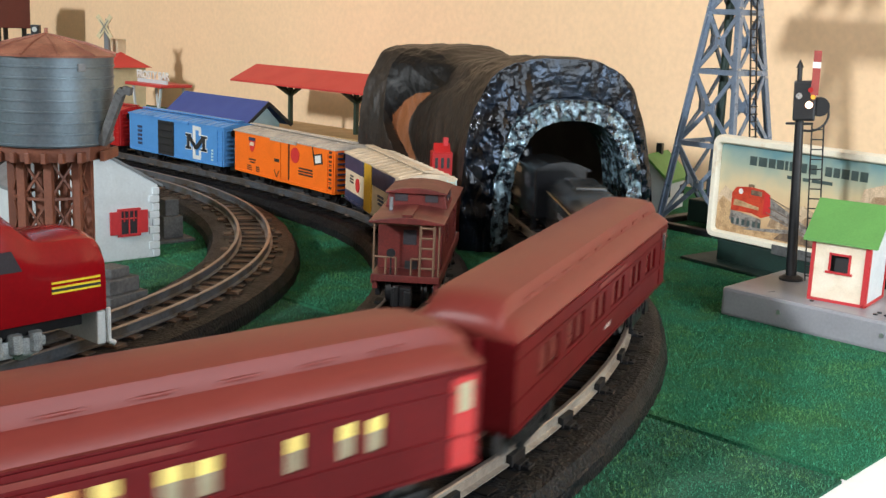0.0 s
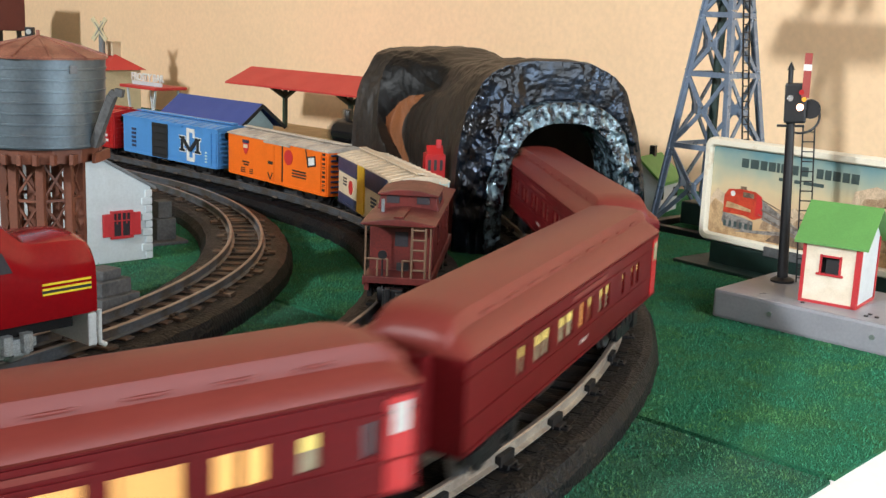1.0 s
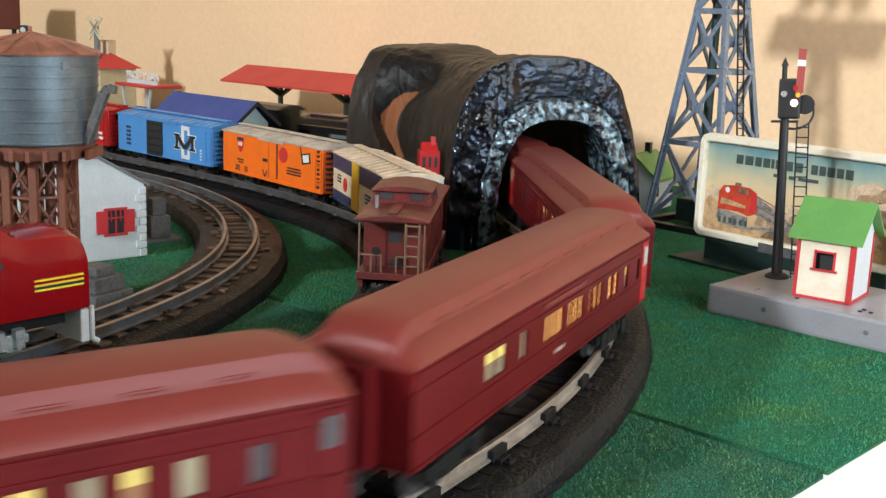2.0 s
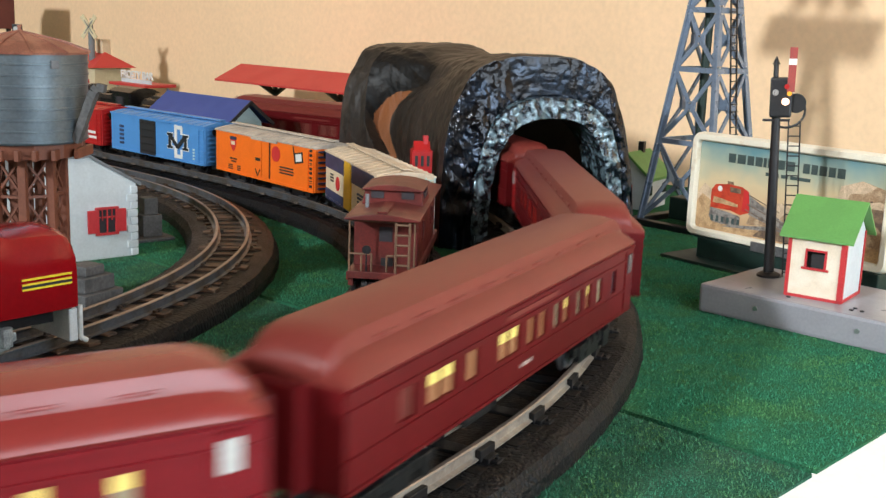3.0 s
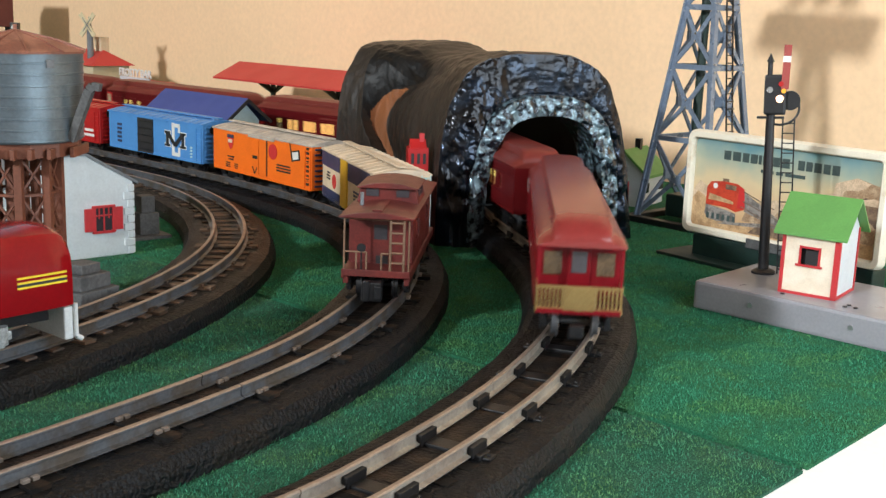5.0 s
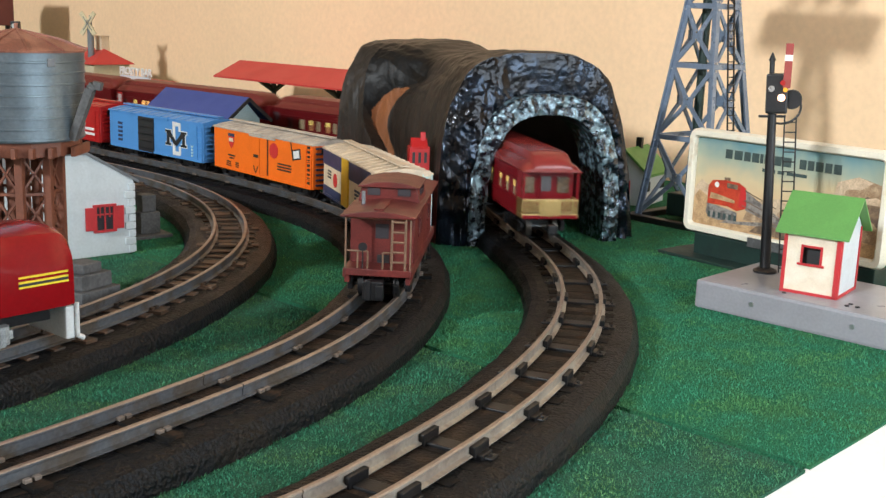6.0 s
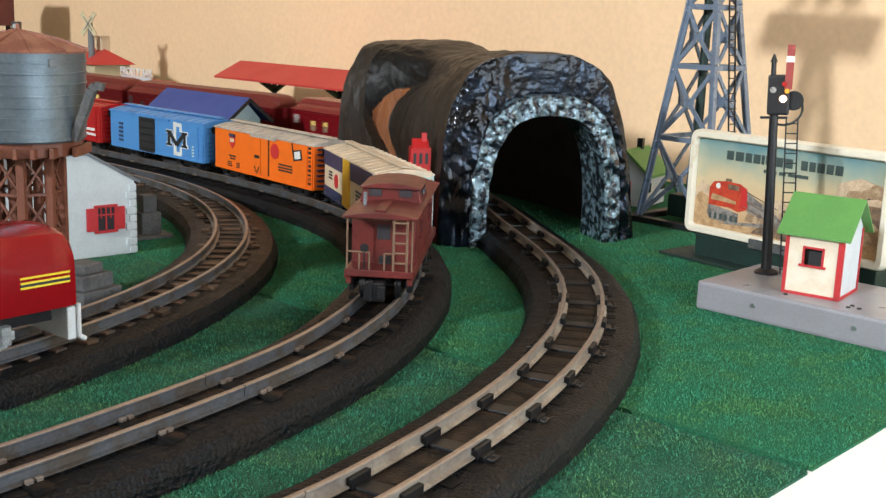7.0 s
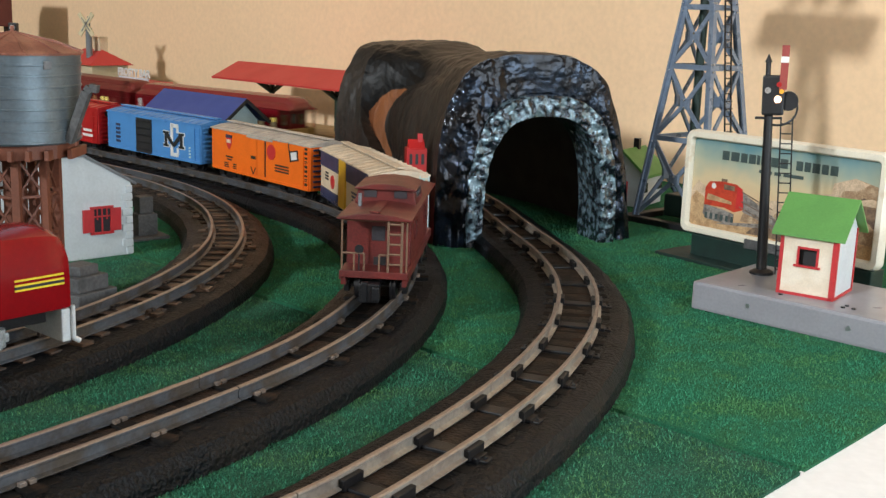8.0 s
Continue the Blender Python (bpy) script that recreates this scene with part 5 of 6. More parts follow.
# ---- billboard ----
def ramp_material(name, stops, axis, lo, hi, rough=0.4):
    """Colours that change along one axis of the object, as printed."""
    m = bpy.data.materials.new(name)
    m.use_nodes = True
    N, K = m.node_tree.nodes, m.node_tree.links
    tc, sep, mr, cr, nz, ad = (N.new("ShaderNode" + k) for k in ("TexCoord", "SeparateXYZ", "MapRange", "ValToRGB", "TexNoise", "Math"))
    K.new(tc.outputs["Object"], sep.inputs[0])
    K.new(tc.outputs["Object"], nz.inputs["Vector"])
    nz.inputs["Scale"].default_value = 45
    ad.operation = "MULTIPLY_ADD"
    ad.inputs[1].default_value, ad.inputs[2].default_value = 0.35, -0.17
    mr.inputs["From Min"].default_value, mr.inputs["From Max"].default_value = lo, hi
    K.new(sep.outputs[axis], mr.inputs["Value"])
    K.new(nz.outputs["Fac"], ad.inputs[0])
    sm = N.new("ShaderNodeMath")
    K.new(mr.outputs[0], sm.inputs[0])
    K.new(ad.outputs[0], sm.inputs[1])
    K.new(sm.outputs[0], cr.inputs["Fac"])
    el = cr.color_ramp.elements
    while len(el) < len(stops):
        el.new(0.5)
    for e, (p, col) in zip(el, stops):
        e.position, e.color = p, (*col, 1)
    bs = N["Principled BSDF"]
    K.new(cr.outputs["Color"], bs.inputs["Base Color"])
    bs.inputs["Roughness"].default_value = rough
    return m


def poly(points, y, bm=None):
    """A flat piece in the plane of the picture."""
    bm = bm or bmesh.new()
    bm.faces.new([bm.verts.new((x, y, z)) for x, z in points])
    return bm


def billboard():
    W, Z0, Z1 = 0.180, 0.020, 0.1055
    p0 = Vector((0.203, 0.905, 0))
    d = Vector((0.628, -0.778, 0)).normalized()
    m = Matrix.Translation(p0 + d * W / 2) @ Matrix.Rotation(math.atan2(d.y, d.x), 4, "Z")
    b = thing("billboard", m, "cream-framed toy billboard with a red diesel in a desert scene", "billboard")
    H = Z1 - Z0
    # frame: rounded ring
    def ring(w, h, r, n=6):
        pts = []
        for cx, cz, a0 in ((w / 2 - r, h / 2 - r, 0), (-w / 2 + r, h / 2 - r, 90), (-w / 2 + r, -h / 2 + r, 180), (w / 2 - r, -h / 2 + r, 270)):
            pts += [(cx + r * math.cos(radians(a0 + 90 * k / n)), cz + r * math.sin(radians(a0 + 90 * k / n))) for k in range(n + 1)]
        return pts
    zc = (Z0 + Z1) / 2
    bm = bmesh.new()
    secs = [(0.0, 0.007, 0.0035), (0.0004, 0.007, -0.0025), (0.0016, 0.006, -0.0045), (0.0055, 0.004, -0.0045), (0.0068, 0.003, -0.0030), (0.0070, 0.003, 0.0)]
    loops = []
    for inset, r, y in secs:
        loops.append([bm.verts.new((x, y, zc + z)) for x, z in ring(W - 2 * inset, H - 2 * inset, r)])
    for a, c in zip(loops, loops[1:]):
        n = len(a)
        for i in range(n):
            bm.faces.new((a[i], a[(i + 1) % n], c[(i + 1) % n], c[i]))
    bm.faces.new(loops[0][::-1])
    bmesh.ops.recalc_face_normals(bm, faces=bm.faces[:])
    part("frame", bm, BILLFRAME, b, "chipped cream frame", smooth=True)
    w, h = W - 0.0138, H - 0.0138
    sky_mat = ramp_material("printed_sky", [(0.0, (0.50, 0.30, 0.15)), (0.30, (0.70, 0.48, 0.27)), (0.58, (0.66, 0.53, 0.32)), (0.80, (0.38, 0.43, 0.33)), (1.0, (0.14, 0.29, 0.32))], 2, zc - h / 2, zc + h / 2)
    pic = part("picture", B((0, 0.0008, zc, w, 0.0012, h)), sky_mat, b, "printed desert landscape under a blue-green sky")
    X = lambda u: -w / 2 + u * w
    Z = lambda v: zc - h / 2 + v * h
    PT = lambda pts: [(X(u), Z(v)) for u, v in pts]
    SAND = material("printed_sand", (0.55, 0.36, 0.19), 0.4, var=0.25, scale=120, second=(0.40, 0.24, 0.12), bump=0)
    ROCKP = material("printed_rock", (0.34, 0.22, 0.13), 0.4, var=0.3, scale=160, second=(0.52, 0.38, 0.24), bump=0)
    ROCKD = material("printed_dark_rock", (0.13, 0.085, 0.06), 0.4, var=0.3, scale=160, second=(0.24, 0.16, 0.10), bump=0)
    ENG = material("printed_red", (0.58, 0.065, 0.030), 0.4, var=0.15, scale=120, second=(0.45, 0.040, 0.020), bump=0)
    GREYP = material("printed_grey", (0.30, 0.27, 0.24), 0.4, var=0.3, scale=200, second=(0.14, 0.12, 0.11), bump=0)
    INK = material("printed_dark_ink", (0.055, 0.085, 0.080), 0.45, var=0.15, scale=120, bump=0)
    y = 0.0001
    part("printed_ground", poly(PT([(0, 0), (1, 0), (1, 0.16), (0.75, 0.20), (0.5, 0.15), (0.2, 0.09), (0.08, 0.14), (0, 0.12)]), y), SAND, pic)
    part("printed_dunes", poly(PT([(0, 0.30), (0.03, 0.40), (0.09, 0.33), (0.16, 0.28), (0.16, 0.12), (0, 0.10)]), y - 0.00005), SAND, pic)
    part("printed_mesa", poly(PT([(0.30, 0.14), (0.33, 0.32), (0.41, 0.40), (0.49, 0.44), (0.55, 0.38), (0.62, 0.22), (0.70, 0.14)]), y - 0.0001), ROCKP, pic)
    part("printed_cliff", poly(PT([(0.68, 0.42), (0.72, 0.58), (0.77, 0.60), (0.78, 0.72), (0.88, 0.80), (1.0, 0.74), (1, 0.14), (0.80, 0.16), (0.76, 0.38)]), y - 0.0001), ROCKP, pic)
    part("printed_cliff_shadow", poly(PT([(0.76, 0.38), (0.78, 0.56), (0.84, 0.50), (0.93, 0.62), (1.0, 0.52), (1, 0.30), (0.92, 0.44), (0.86, 0.28), (0.82, 0.38)]), y - 0.0002), ROCKD, pic)
    part("printed_track", poly(PT([(0.16, 0.06), (0.20, 0.09), (0.44, 0.16), (0.62, 0.11), (0.62, 0.06), (0.40, 0.10)]), y - 0.0002), GREYP, pic)
    E = lambda pts: PT([(0.085 + (u - 0.085) * 1.15, 0.10 + (v - 0.07) * 1.32) for u, v in pts])
    part("printed_engine", poly(E([(0.085, 0.19), (0.085, 0.34), (0.105, 0.395), (0.17, 0.41), (0.24, 0.405), (0.275, 0.37), (0.285, 0.20), (0.24, 0.165), (0.19, 0.19)]), y - 0.0003), ENG, pic)
    part("printed_train_side", poly(PT([(0.300, 0.47), (0.62, 0.10), (0.54, 0.11), (0.310, 0.25)]), y - 0.00025), GREYP, pic)
    part("printed_cab_window", poly(E([(0.180, 0.345), (0.180, 0.39), (0.235, 0.385), (0.235, 0.345)]), y - 0.0004), ROCKD, pic)
    part("printed_emblem", poly(E([(0.095, 0.235), (0.10, 0.29), (0.14, 0.28), (0.225, 0.25), (0.225, 0.225), (0.14, 0.235)]), y - 0.0004), SAND, pic)
    part("printed_skirt", poly(E([(0.080, 0.11), (0.085, 0.19), (0.19, 0.17), (0.24, 0.15), (0.24, 0.07), (0.15, 0.06), (0.10, 0.07)]), y - 0.0003), GREYP, pic)
    part("printed_headlight", poly([(X(0.135) + 0.0024 * math.cos(k * 0.785), Z(0.485) + 0.0024 * math.sin(k * 0.785)) for k in range(8)], y - 0.0004), WHITEP, pic)
    part("printed_boulders", poly(PT([(0.34, 0.02), (0.38, 0.10), (0.47, 0.13), (0.55, 0.09), (0.66, 0.15), (0.78, 0.10), (0.80, 0.02)]), y - 0.0003), ROCKD, pic)
    part("printed_ridge", poly(PT([(0.50, 0.16), (0.56, 0.30), (0.66, 0.36), (0.74, 0.32), (0.80, 0.16)]), y - 0.00015), ROCKD, pic)
    PALEROCK = material("printed_pale_rock", (0.66, 0.50, 0.34), 0.4, var=0.2, scale=160, second=(0.54, 0.40, 0.27), bump=0)
    part("printed_cliff_top", poly(PT([(0.70, 0.50), (0.72, 0.58), (0.77, 0.60), (0.78, 0.72), (0.88, 0.80), (0.95, 0.76), (0.90, 0.68), (0.83, 0.66), (0.80, 0.55), (0.75, 0.55)]), y - 0.00025), PALEROCK, pic)
    part("printed_cliff_ledge", poly(PT([(0.84, 0.50), (0.90, 0.58), (0.97, 0.62), (1.0, 0.60), (1.0, 0.54), (0.93, 0.54)]), y - 0.00027), PALEROCK, pic)
    part("printed_mesa_face", poly(PT([(0.41, 0.40), (0.49, 0.44), (0.52, 0.36), (0.48, 0.26), (0.44, 0.30)]), y - 0.00016), PALEROCK, pic)
    part("printed_far_hills", poly(PT([(0.0, 0.40), (0.04, 0.52), (0.08, 0.47), (0.13, 0.44), (0.13, 0.36), (0.0, 0.30)]), y - 0.00004), PALEROCK, pic)
    rails = bmesh.new()
    for (u0, v0), (u1, v1) in (((0.30, 0.36), (0.62, 0.14)), ((0.30, 0.47), (0.48, 0.33)), ((0.29, 0.30), (0.56, 0.10))):
        bar(rails, (X(u0), y - 0.0005, Z(v0)), (X(u1), y - 0.0005, Z(v1)), 0.0007, 0.0002, (0, 1, 0))
    part("printed_lines", rails, ROCKD, pic)
    under = bmesh.new()
    for k in range(6):
        poly(E([(0.092 + k * 0.027, 0.075), (0.092 + k * 0.027, 0.125), (0.106 + k * 0.027, 0.125), (0.106 + k * 0.027, 0.075)]), y - 0.0005, under)
    part("printed_wheels", under, INK, pic)
    part("printed_roof_horn", poly(E([(0.165, 0.41), (0.165, 0.435), (0.195, 0.435), (0.195, 0.41)]), y - 0.0004), ROCKD, pic)
    part("printed_nose_shade", poly(E([(0.245, 0.20), (0.250, 0.385), (0.275, 0.37), (0.285, 0.20)]), y - 0.00035), REDP, pic)
    # the two lines of print as plain bars
    x = 0.165
    for k, wid in enumerate([0.050, 0.058, 0.045, 0.048, 0.020, 0.052, 0.052, 0.052, 0, 0.043, 0.040, 0.048, 0.043, 0.048]):
        if wid:
            part("print_bar", B((X(x + wid / 2), y - 0.0003, Z(0.845), w * wid * 0.78, 0.0003, 0.0072)), INK, pic)
        x += wid if wid else 0.034
    x = 0.385
    for wid in (0.07, 0, 0.035, 0, 0.105):
        if wid:
            part("print_bar", B((X(x + wid / 2), y - 0.0003, Z(0.725), w * wid, 0.0003, 0.0026)), INK, pic)
        x += wid if wid else 0.014
    part("foot", B((0.004, 0.006, 0.010, W * 0.90, 0.018, 0.020), bevel=0.001), DKGREEN, b, "dark green foot")
    part("base_plate", B((-0.004, 0.004, 0.0014, W + 0.012, 0.050, 0.0028), bevel=0.0008), DKGREEN, b)
    part("name_plate", B((-0.005, -0.0052, Z0 + 0.0015, 0.036, 0.002, 0.0075), bevel=0.0004), DARKSTONE, b, "small dark grey plate on the frame")
    return b


billboard()


# ---- semaphore on a grey base, with the watchman's hut ----
def semaphore():
    ang = math.degrees(math.atan2(0.633 - 0.723, 0.268 - 0.173))
    m = Matrix.Translation((0.173, 0.723, 0)) @ Matrix.Rotation(radians(ang), 4, "Z")
    inv = m.inverted()
    s = thing("semaphore_signal", m, "grey-based toy semaphore with black mast and raised red arm", "signal")
    L, D, H = 0.185, 0.088, 0.0195
    base = part("base", B((L / 2, D / 2, H / 2, L, D, H), bevel=0.0022), GREYPAINT, s, "grey enamelled sheet metal base")
    for x in (0.042, 0.110, 0.165):
        part("rivet", rods(((x, -0.0006, 0.0105), (x, 0.001, 0.0105), 0.0016), seg=14), SILVER, base)
    for x, y in ((0.058, 0.012), (0.100, 0.012), (0.106, 0.014), (0.100, 0.018), (0.125, 0.028), (0.130, 0.030)):
        part("screw", rods(((x, y, H - 0.0004), (x, y, H + 0.0007), 0.0014), seg=10), BLACKM, base)
    q = inv @ Vector((0.2275, 0.752, 0))
    mx, my = q.x, q.y
    part("mast", rods(((mx, my, H), (mx, my, 0.132), 0.0037, 0.0029), seg=18), BLACKM, s, smooth=True)
    part("mast_foot", lathe([(0.0082, 0), (0.0082, 0.0016), (0.0050, 0.0034)], 20, centre=(mx, my, H)), BLACKM, s)
    # directions: rt lies to the viewer's right, fw towards the viewer
    rt = (inv.to_3x3() @ Vector((0.955, -0.29, 0))).normalized()
    fw = (inv.to_3x3() @ Vector((-0.29, -0.955, 0))).normalized()
    o = Vector((mx, my, 0))
    turn = Matrix.Rotation(math.atan2(rt.y, rt.x), 4, "Z")
    bb = lambda dr, df, z, sx, sy, sz, bev=0.0005: B((*(o + rt * dr + fw * df + Vector((0, 0, z))), sx, sy, sz, turn), bevel=bev)
    head = part("signal_head", bb(0.0025, 0.001, 0.1440, 0.0145, 0.009, 0.0270, 0.0016), BLACKM, s)
    part("lamp_house", rods((o + rt * 0.0125 + Vector((0, 0, 0.1400)) + fw * 0.002, o + rt * 0.0125 + Vector((0, 0, 0.1400)) - fw * 0.006, 0.0065), seg=20), BLACKM, head)
    part("finial", rods((o - rt * 0.0015 + Vector((0, 0, 0.157)), o - rt * 0.0015 + Vector((0, 0, 0.168)), 0.0017), (o - rt * 0.0015 + Vector((0, 0, 0.166)), o - rt * 0.0015 + Vector((0, 0, 0.1715)), 0.0026, 0.0003), seg=12), BLACKM, s)
    bm = bmesh.new()
    a0, a1 = o + rt * 0.0085 + Vector((0, 0, 0.148)), o + rt * 0.0095 + Vector((0, 0, 0.1775))
    bar(bm, a0 + fw * 0.0062, a1 + fw * 0.0062, 0.0050, 0.0010, fw)
    arm = part("arm", bm, DULLRED, s, "dull red semaphore arm with a white band")
    bm = bmesh.new()
    bar(bm, o + rt * 0.0090 + fw * 0.0066 + Vector((0, 0, 0.1660)), o + rt * 0.0092 + fw * 0.0066 + Vector((0, 0, 0.1700)), 0.0052, 0.0010, fw)
    part("arm_band", bm, WHITEP, arm, "white band")
    for dr, z, mat, r, nm in ((-0.0012, 0.1475, SILVER, 0.0021, "lens"), (0.0060, 0.1515, LENSRED, 0.0017, "red_lens"), (0.0078, 0.1468, AMBER, 0.0016, "amber_lens"), (0.0055, 0.1415, LAMPON, 0.0024, "lit_lens")):
        c0 = o + rt * dr + Vector((0, 0, z)) + fw * 0.0050
        part(nm, rods((c0, c0 + fw * 0.0022, r), seg=16), mat, head)
    bm = bmesh.new()
    for k in range(9):
        a, b2 = k / 9 * 2.2 - 0.35, (k + 1) / 9 * 2.2 - 0.35
        f = lambda t: o + rt * (0.0060 + 0.0125 * math.cos(t)) + Vector((0, 0, 0.1350 - 0.0115 * math.sin(t)))
        rod(bm, f(a), f(b2), 0.0008, 8)
    part("counterweight_hoop", bm, BLACKM, s)
    part("bracket", bb(0.0, 0, 0.1285, 0.018, 0.0045, 0.0016), BLACKM, s)
    lad = bmesh.new()
    lo, hi = o + rt * 0.0135 + Vector((0, 0, H)), o + rt * 0.0120 + Vector((0, 0, 0.128))
    for d in (-0.0042, 0.0042):
        bar(lad, lo + rt * d, hi + rt * d * 0.9, 0.0010, 0.0010, fw)
    for k in range(16):
        p = lo.lerp(hi, (k + 0.5) / 16)
        bar(lad, p - rt * 0.0042, p + rt * 0.0042, 0.0008, 0.0008)
    part("ladder", lad, BLACKM, s, "thin black ladder")
    # the mast and all it carries lean a little
    lean = Matrix.Translation((mx, my, H)) @ Matrix.Rotation(radians(2.7), 4, fw) @ Matrix.Translation((-mx, -my, -H))
    for ob in s.children:
        if ob is not base:
            ob.matrix_local = lean
    # hut
    hl = inv @ Vector((0.223, 0.699, 0))
    hm = inv @ Vector((0.252, 0.678, 0))
    d = (hm - hl)
    d.z = 0
    n = Vector((-d.y, d.x, 0)).normalized()
    w, dep = d.length, 0.041
    M = Matrix.Translation((hl.x, hl.y, H)) @ Matrix.Rotation(math.atan2(d.y, d.x), 4, "Z")
    hh, rid = 0.0425, 0.0625
    fx, fz = w * 0.50, 0.026
    ww, wh = 0.0125, 0.0115
    bm = B((fx / 2 - ww / 4, 0.0006, hh / 2, fx - ww / 2, 0.0012, hh), ((fx + ww / 2 + w) / 2, 0.0006, hh / 2, w - fx - ww / 2, 0.0012, hh),
           (fx, 0.0006, (fz - wh / 2) / 2, ww, 0.0012, fz - wh / 2), (fx, 0.0006, (hh + fz + wh / 2) / 2, ww, 0.0012, hh - fz - wh / 2))
    bm.transform(M)
    hut = part("hut_front", bm, HUTWALL, s, "ivory hut wall")
    for x in (0.0006, w - 0.0006):
        bm = prism([(0.0012, 0), (dep, 0), (dep, hh), (dep / 2, rid - 0.0012), (0.0012, hh)], x - 0.0006, x + 0.0006)
        bm.transform(M)
        # right gable gets a whiter material for the window light on it
        part("hut_gable", bm, WHITE if x > 0.01 else HUTWALL, s, "hut gable wall, the right one whitened for side light")
    bm = B((w / 2, dep - 0.0006, hh / 2, w - 0.0024, 0.0012, hh))
    bm.transform(M)
    part("hut_back", bm, HUTWALL, s)
    for sgn, y0, y1 in ((1, -0.0048, dep / 2), (-1, dep + 0.0048, dep / 2)):
        z0 = hh - 0.0036
        bm = prism([(y0, z0), (y1, rid), (y1, rid + 0.0014), (y0, z0 + 0.0014)], -0.0055, w + 0.0058, bevel=0.0002)
        bm.transform(M)
        part("hut_roof", bm, GREENROOF, s, "green tin roof")
    items = [(0.0006, -0.0003, hh / 2, 0.0022, 0.0010, hh), (w - 0.0010, -0.0004, hh / 2, 0.0030, 0.0012, hh), (w / 2, -0.0004, 0.0009, w, 0.0012, 0.0018), (w + 0.0003, dep / 2, 0.0009, 0.0010, dep, 0.0018),
             (w + 0.0003, 0.0012, hh / 2, 0.0010, 0.0026, hh), (w + 0.0003, dep - 0.0008, hh / 2, 0.0010, 0.0018, hh)]
    bm = B(*items)
    bm.transform(M)
    part("hut_trim", bm, REDTRIM, s, "red corner trim")
    bm = B((fx - ww / 2, -0.0004, fz, 0.0013, 0.0012, wh + 0.0016), (fx + ww / 2, -0.0004, fz, 0.0013, 0.0012, wh + 0.0016), (fx, -0.0004, fz + wh / 2, ww, 0.0012, 0.0013), (fx, -0.0007, fz - wh / 2 - 0.0004, ww + 0.0045, 0.0020, 0.0013))
    bm.transform(M)
    part("window_frame", bm, REDTRIM, s, "red window frame")
    # black sheet behind the window, added for the shade of the interior
    bm = B((w / 2, 0.006, hh / 2, w - 0.004, 0.0008, hh - 0.004))
    bm.transform(M)
    part("hut_inside", bm, BLACKP, s)
    return s


semaphore()


# ---- water tank ----
def water_tank():
    c = Vector((-0.2542, 0.654, 0))
    t = thing("water_tank", Matrix.Translation(c), "grey galvanised water tank with rust-brown roof on a brown trestle", "water tank")
    R, zb, zt = 0.0380, 0.1080, 0.1598
    prof = [(R * 0.95, zb), (R * 0.965, zb + 0.001)]
    for k in range(8):
        z = zb + 0.001 + (zt - zb - 0.001) * k / 8
        r = R * (0.965 + 0.035 * k / 8)
        h = (zt - zb) / 8
        prof += [(r + 0.0005, z), (r + 0.0005, z + 0.0010), (r, z + 0.0012), (r + R * 0.003, z + h - 0.0004)]
    part("tank", lathe(prof, 72), TANKS, t, "ribbed galvanised metal tank", smooth=True)
    roof = part("roof", lathe([(R + 0.0022, zt - 0.0006), (R + 0.0024, zt + 0.0006), (R * 0.62, zt + 0.0064), (R * 0.10, zt + 0.0112), (0.0004, zt + 0.0117)], 12), TANKROOF, t, "rust-brown conical roof")
    for k in range(12):
        a = 2 * math.pi * k / 12
        bm = bmesh.new()
        d = Vector((math.cos(a), math.sin(a), 0))
        bar(bm, d * (R + 0.002) + Vector((0, 0, zt + 0.0010)), d * R * 0.62 + Vector((0, 0, zt + 0.0068)), 0.0010, 0.0008)
        bar(bm, d * R * 0.62 + Vector((0, 0, zt + 0.0068)), Vector((0, 0, zt + 0.0120)), 0.0010, 0.0008)
        part("roof_seam", bm, TANKROOF, roof)
    part("roof_knob", rods(((0, 0, zt + 0.010), (0, 0, zt + 0.0150), 0.0011), seg=10), TANKROOF, roof)
    part("ring_beam", lathe([(R * 0.90, zb - 0.0085), (R * 0.91, zb - 0.0002), (R * 0.4, zb - 0.0002), (R * 0.4, zb - 0.0085)], 12), LEGBROWN, t)
    for k in range(9):
        part("joist", B(((k - 4) * R * 0.235, 0, zb - 0.0060, 0.0026, R * 1.82 * math.sqrt(max(0.08, 1 - ((k - 4) * 0.235) ** 2)) + 0.004, 0.0060), bevel=0.0003), LEGBROWN, t)
    posts = [(R * 0.57 * math.cos(math.pi / 4 * k + 0.3), R * 0.57 * math.sin(math.pi / 4 * k + 0.3)) for k in range(8)] + [(R * 0.22, 0.0), (-R * 0.22, 0.004)]
    for x, y in posts:
        bm = B((x, y, zb / 2 - 0.004, 0.0048, 0.0048, zb - 0.008), bevel=0.0004)
        part("post", bm, LEGBROWN, t)
    for k in range(8):
        a, b = Vector((*posts[k], 0)), Vector((*posts[(k + 1) % 8], 0))
        bm = bmesh.new()
        for q in range(4):
            z0, z1 = 0.004 + q * 0.0240, 0.004 + (q + 1) * 0.0240
            bar(bm, a + Vector((0, 0, z0)), b + Vector((0, 0, z1)), 0.0013, 0.0013)
            bar(bm, b + Vector((0, 0, z0)), a + Vector((0, 0, z1)), 0.0013, 0.0013)
            bar(bm, a + Vector((0, 0, z1)), b + Vector((0, 0, z1)), 0.0016, 0.0016)
        part("lattice", bm, LEGBROWN, t)
    part("base", lathe([(R * 0.70, 0), (R * 0.70, 0.004), (R * 0.66, 0.005)], 12), LEGBROWN, t)
    bm = bmesh.new()
    p = [Vector((R * 0.93, -0.012, zb + 0.001)), Vector((R + 0.0095, -0.014, zb + 0.031)), Vector((R + 0.0115, -0.014, zb + 0.0335)), Vector((R + 0.016, -0.0145, zb + 0.0325))]
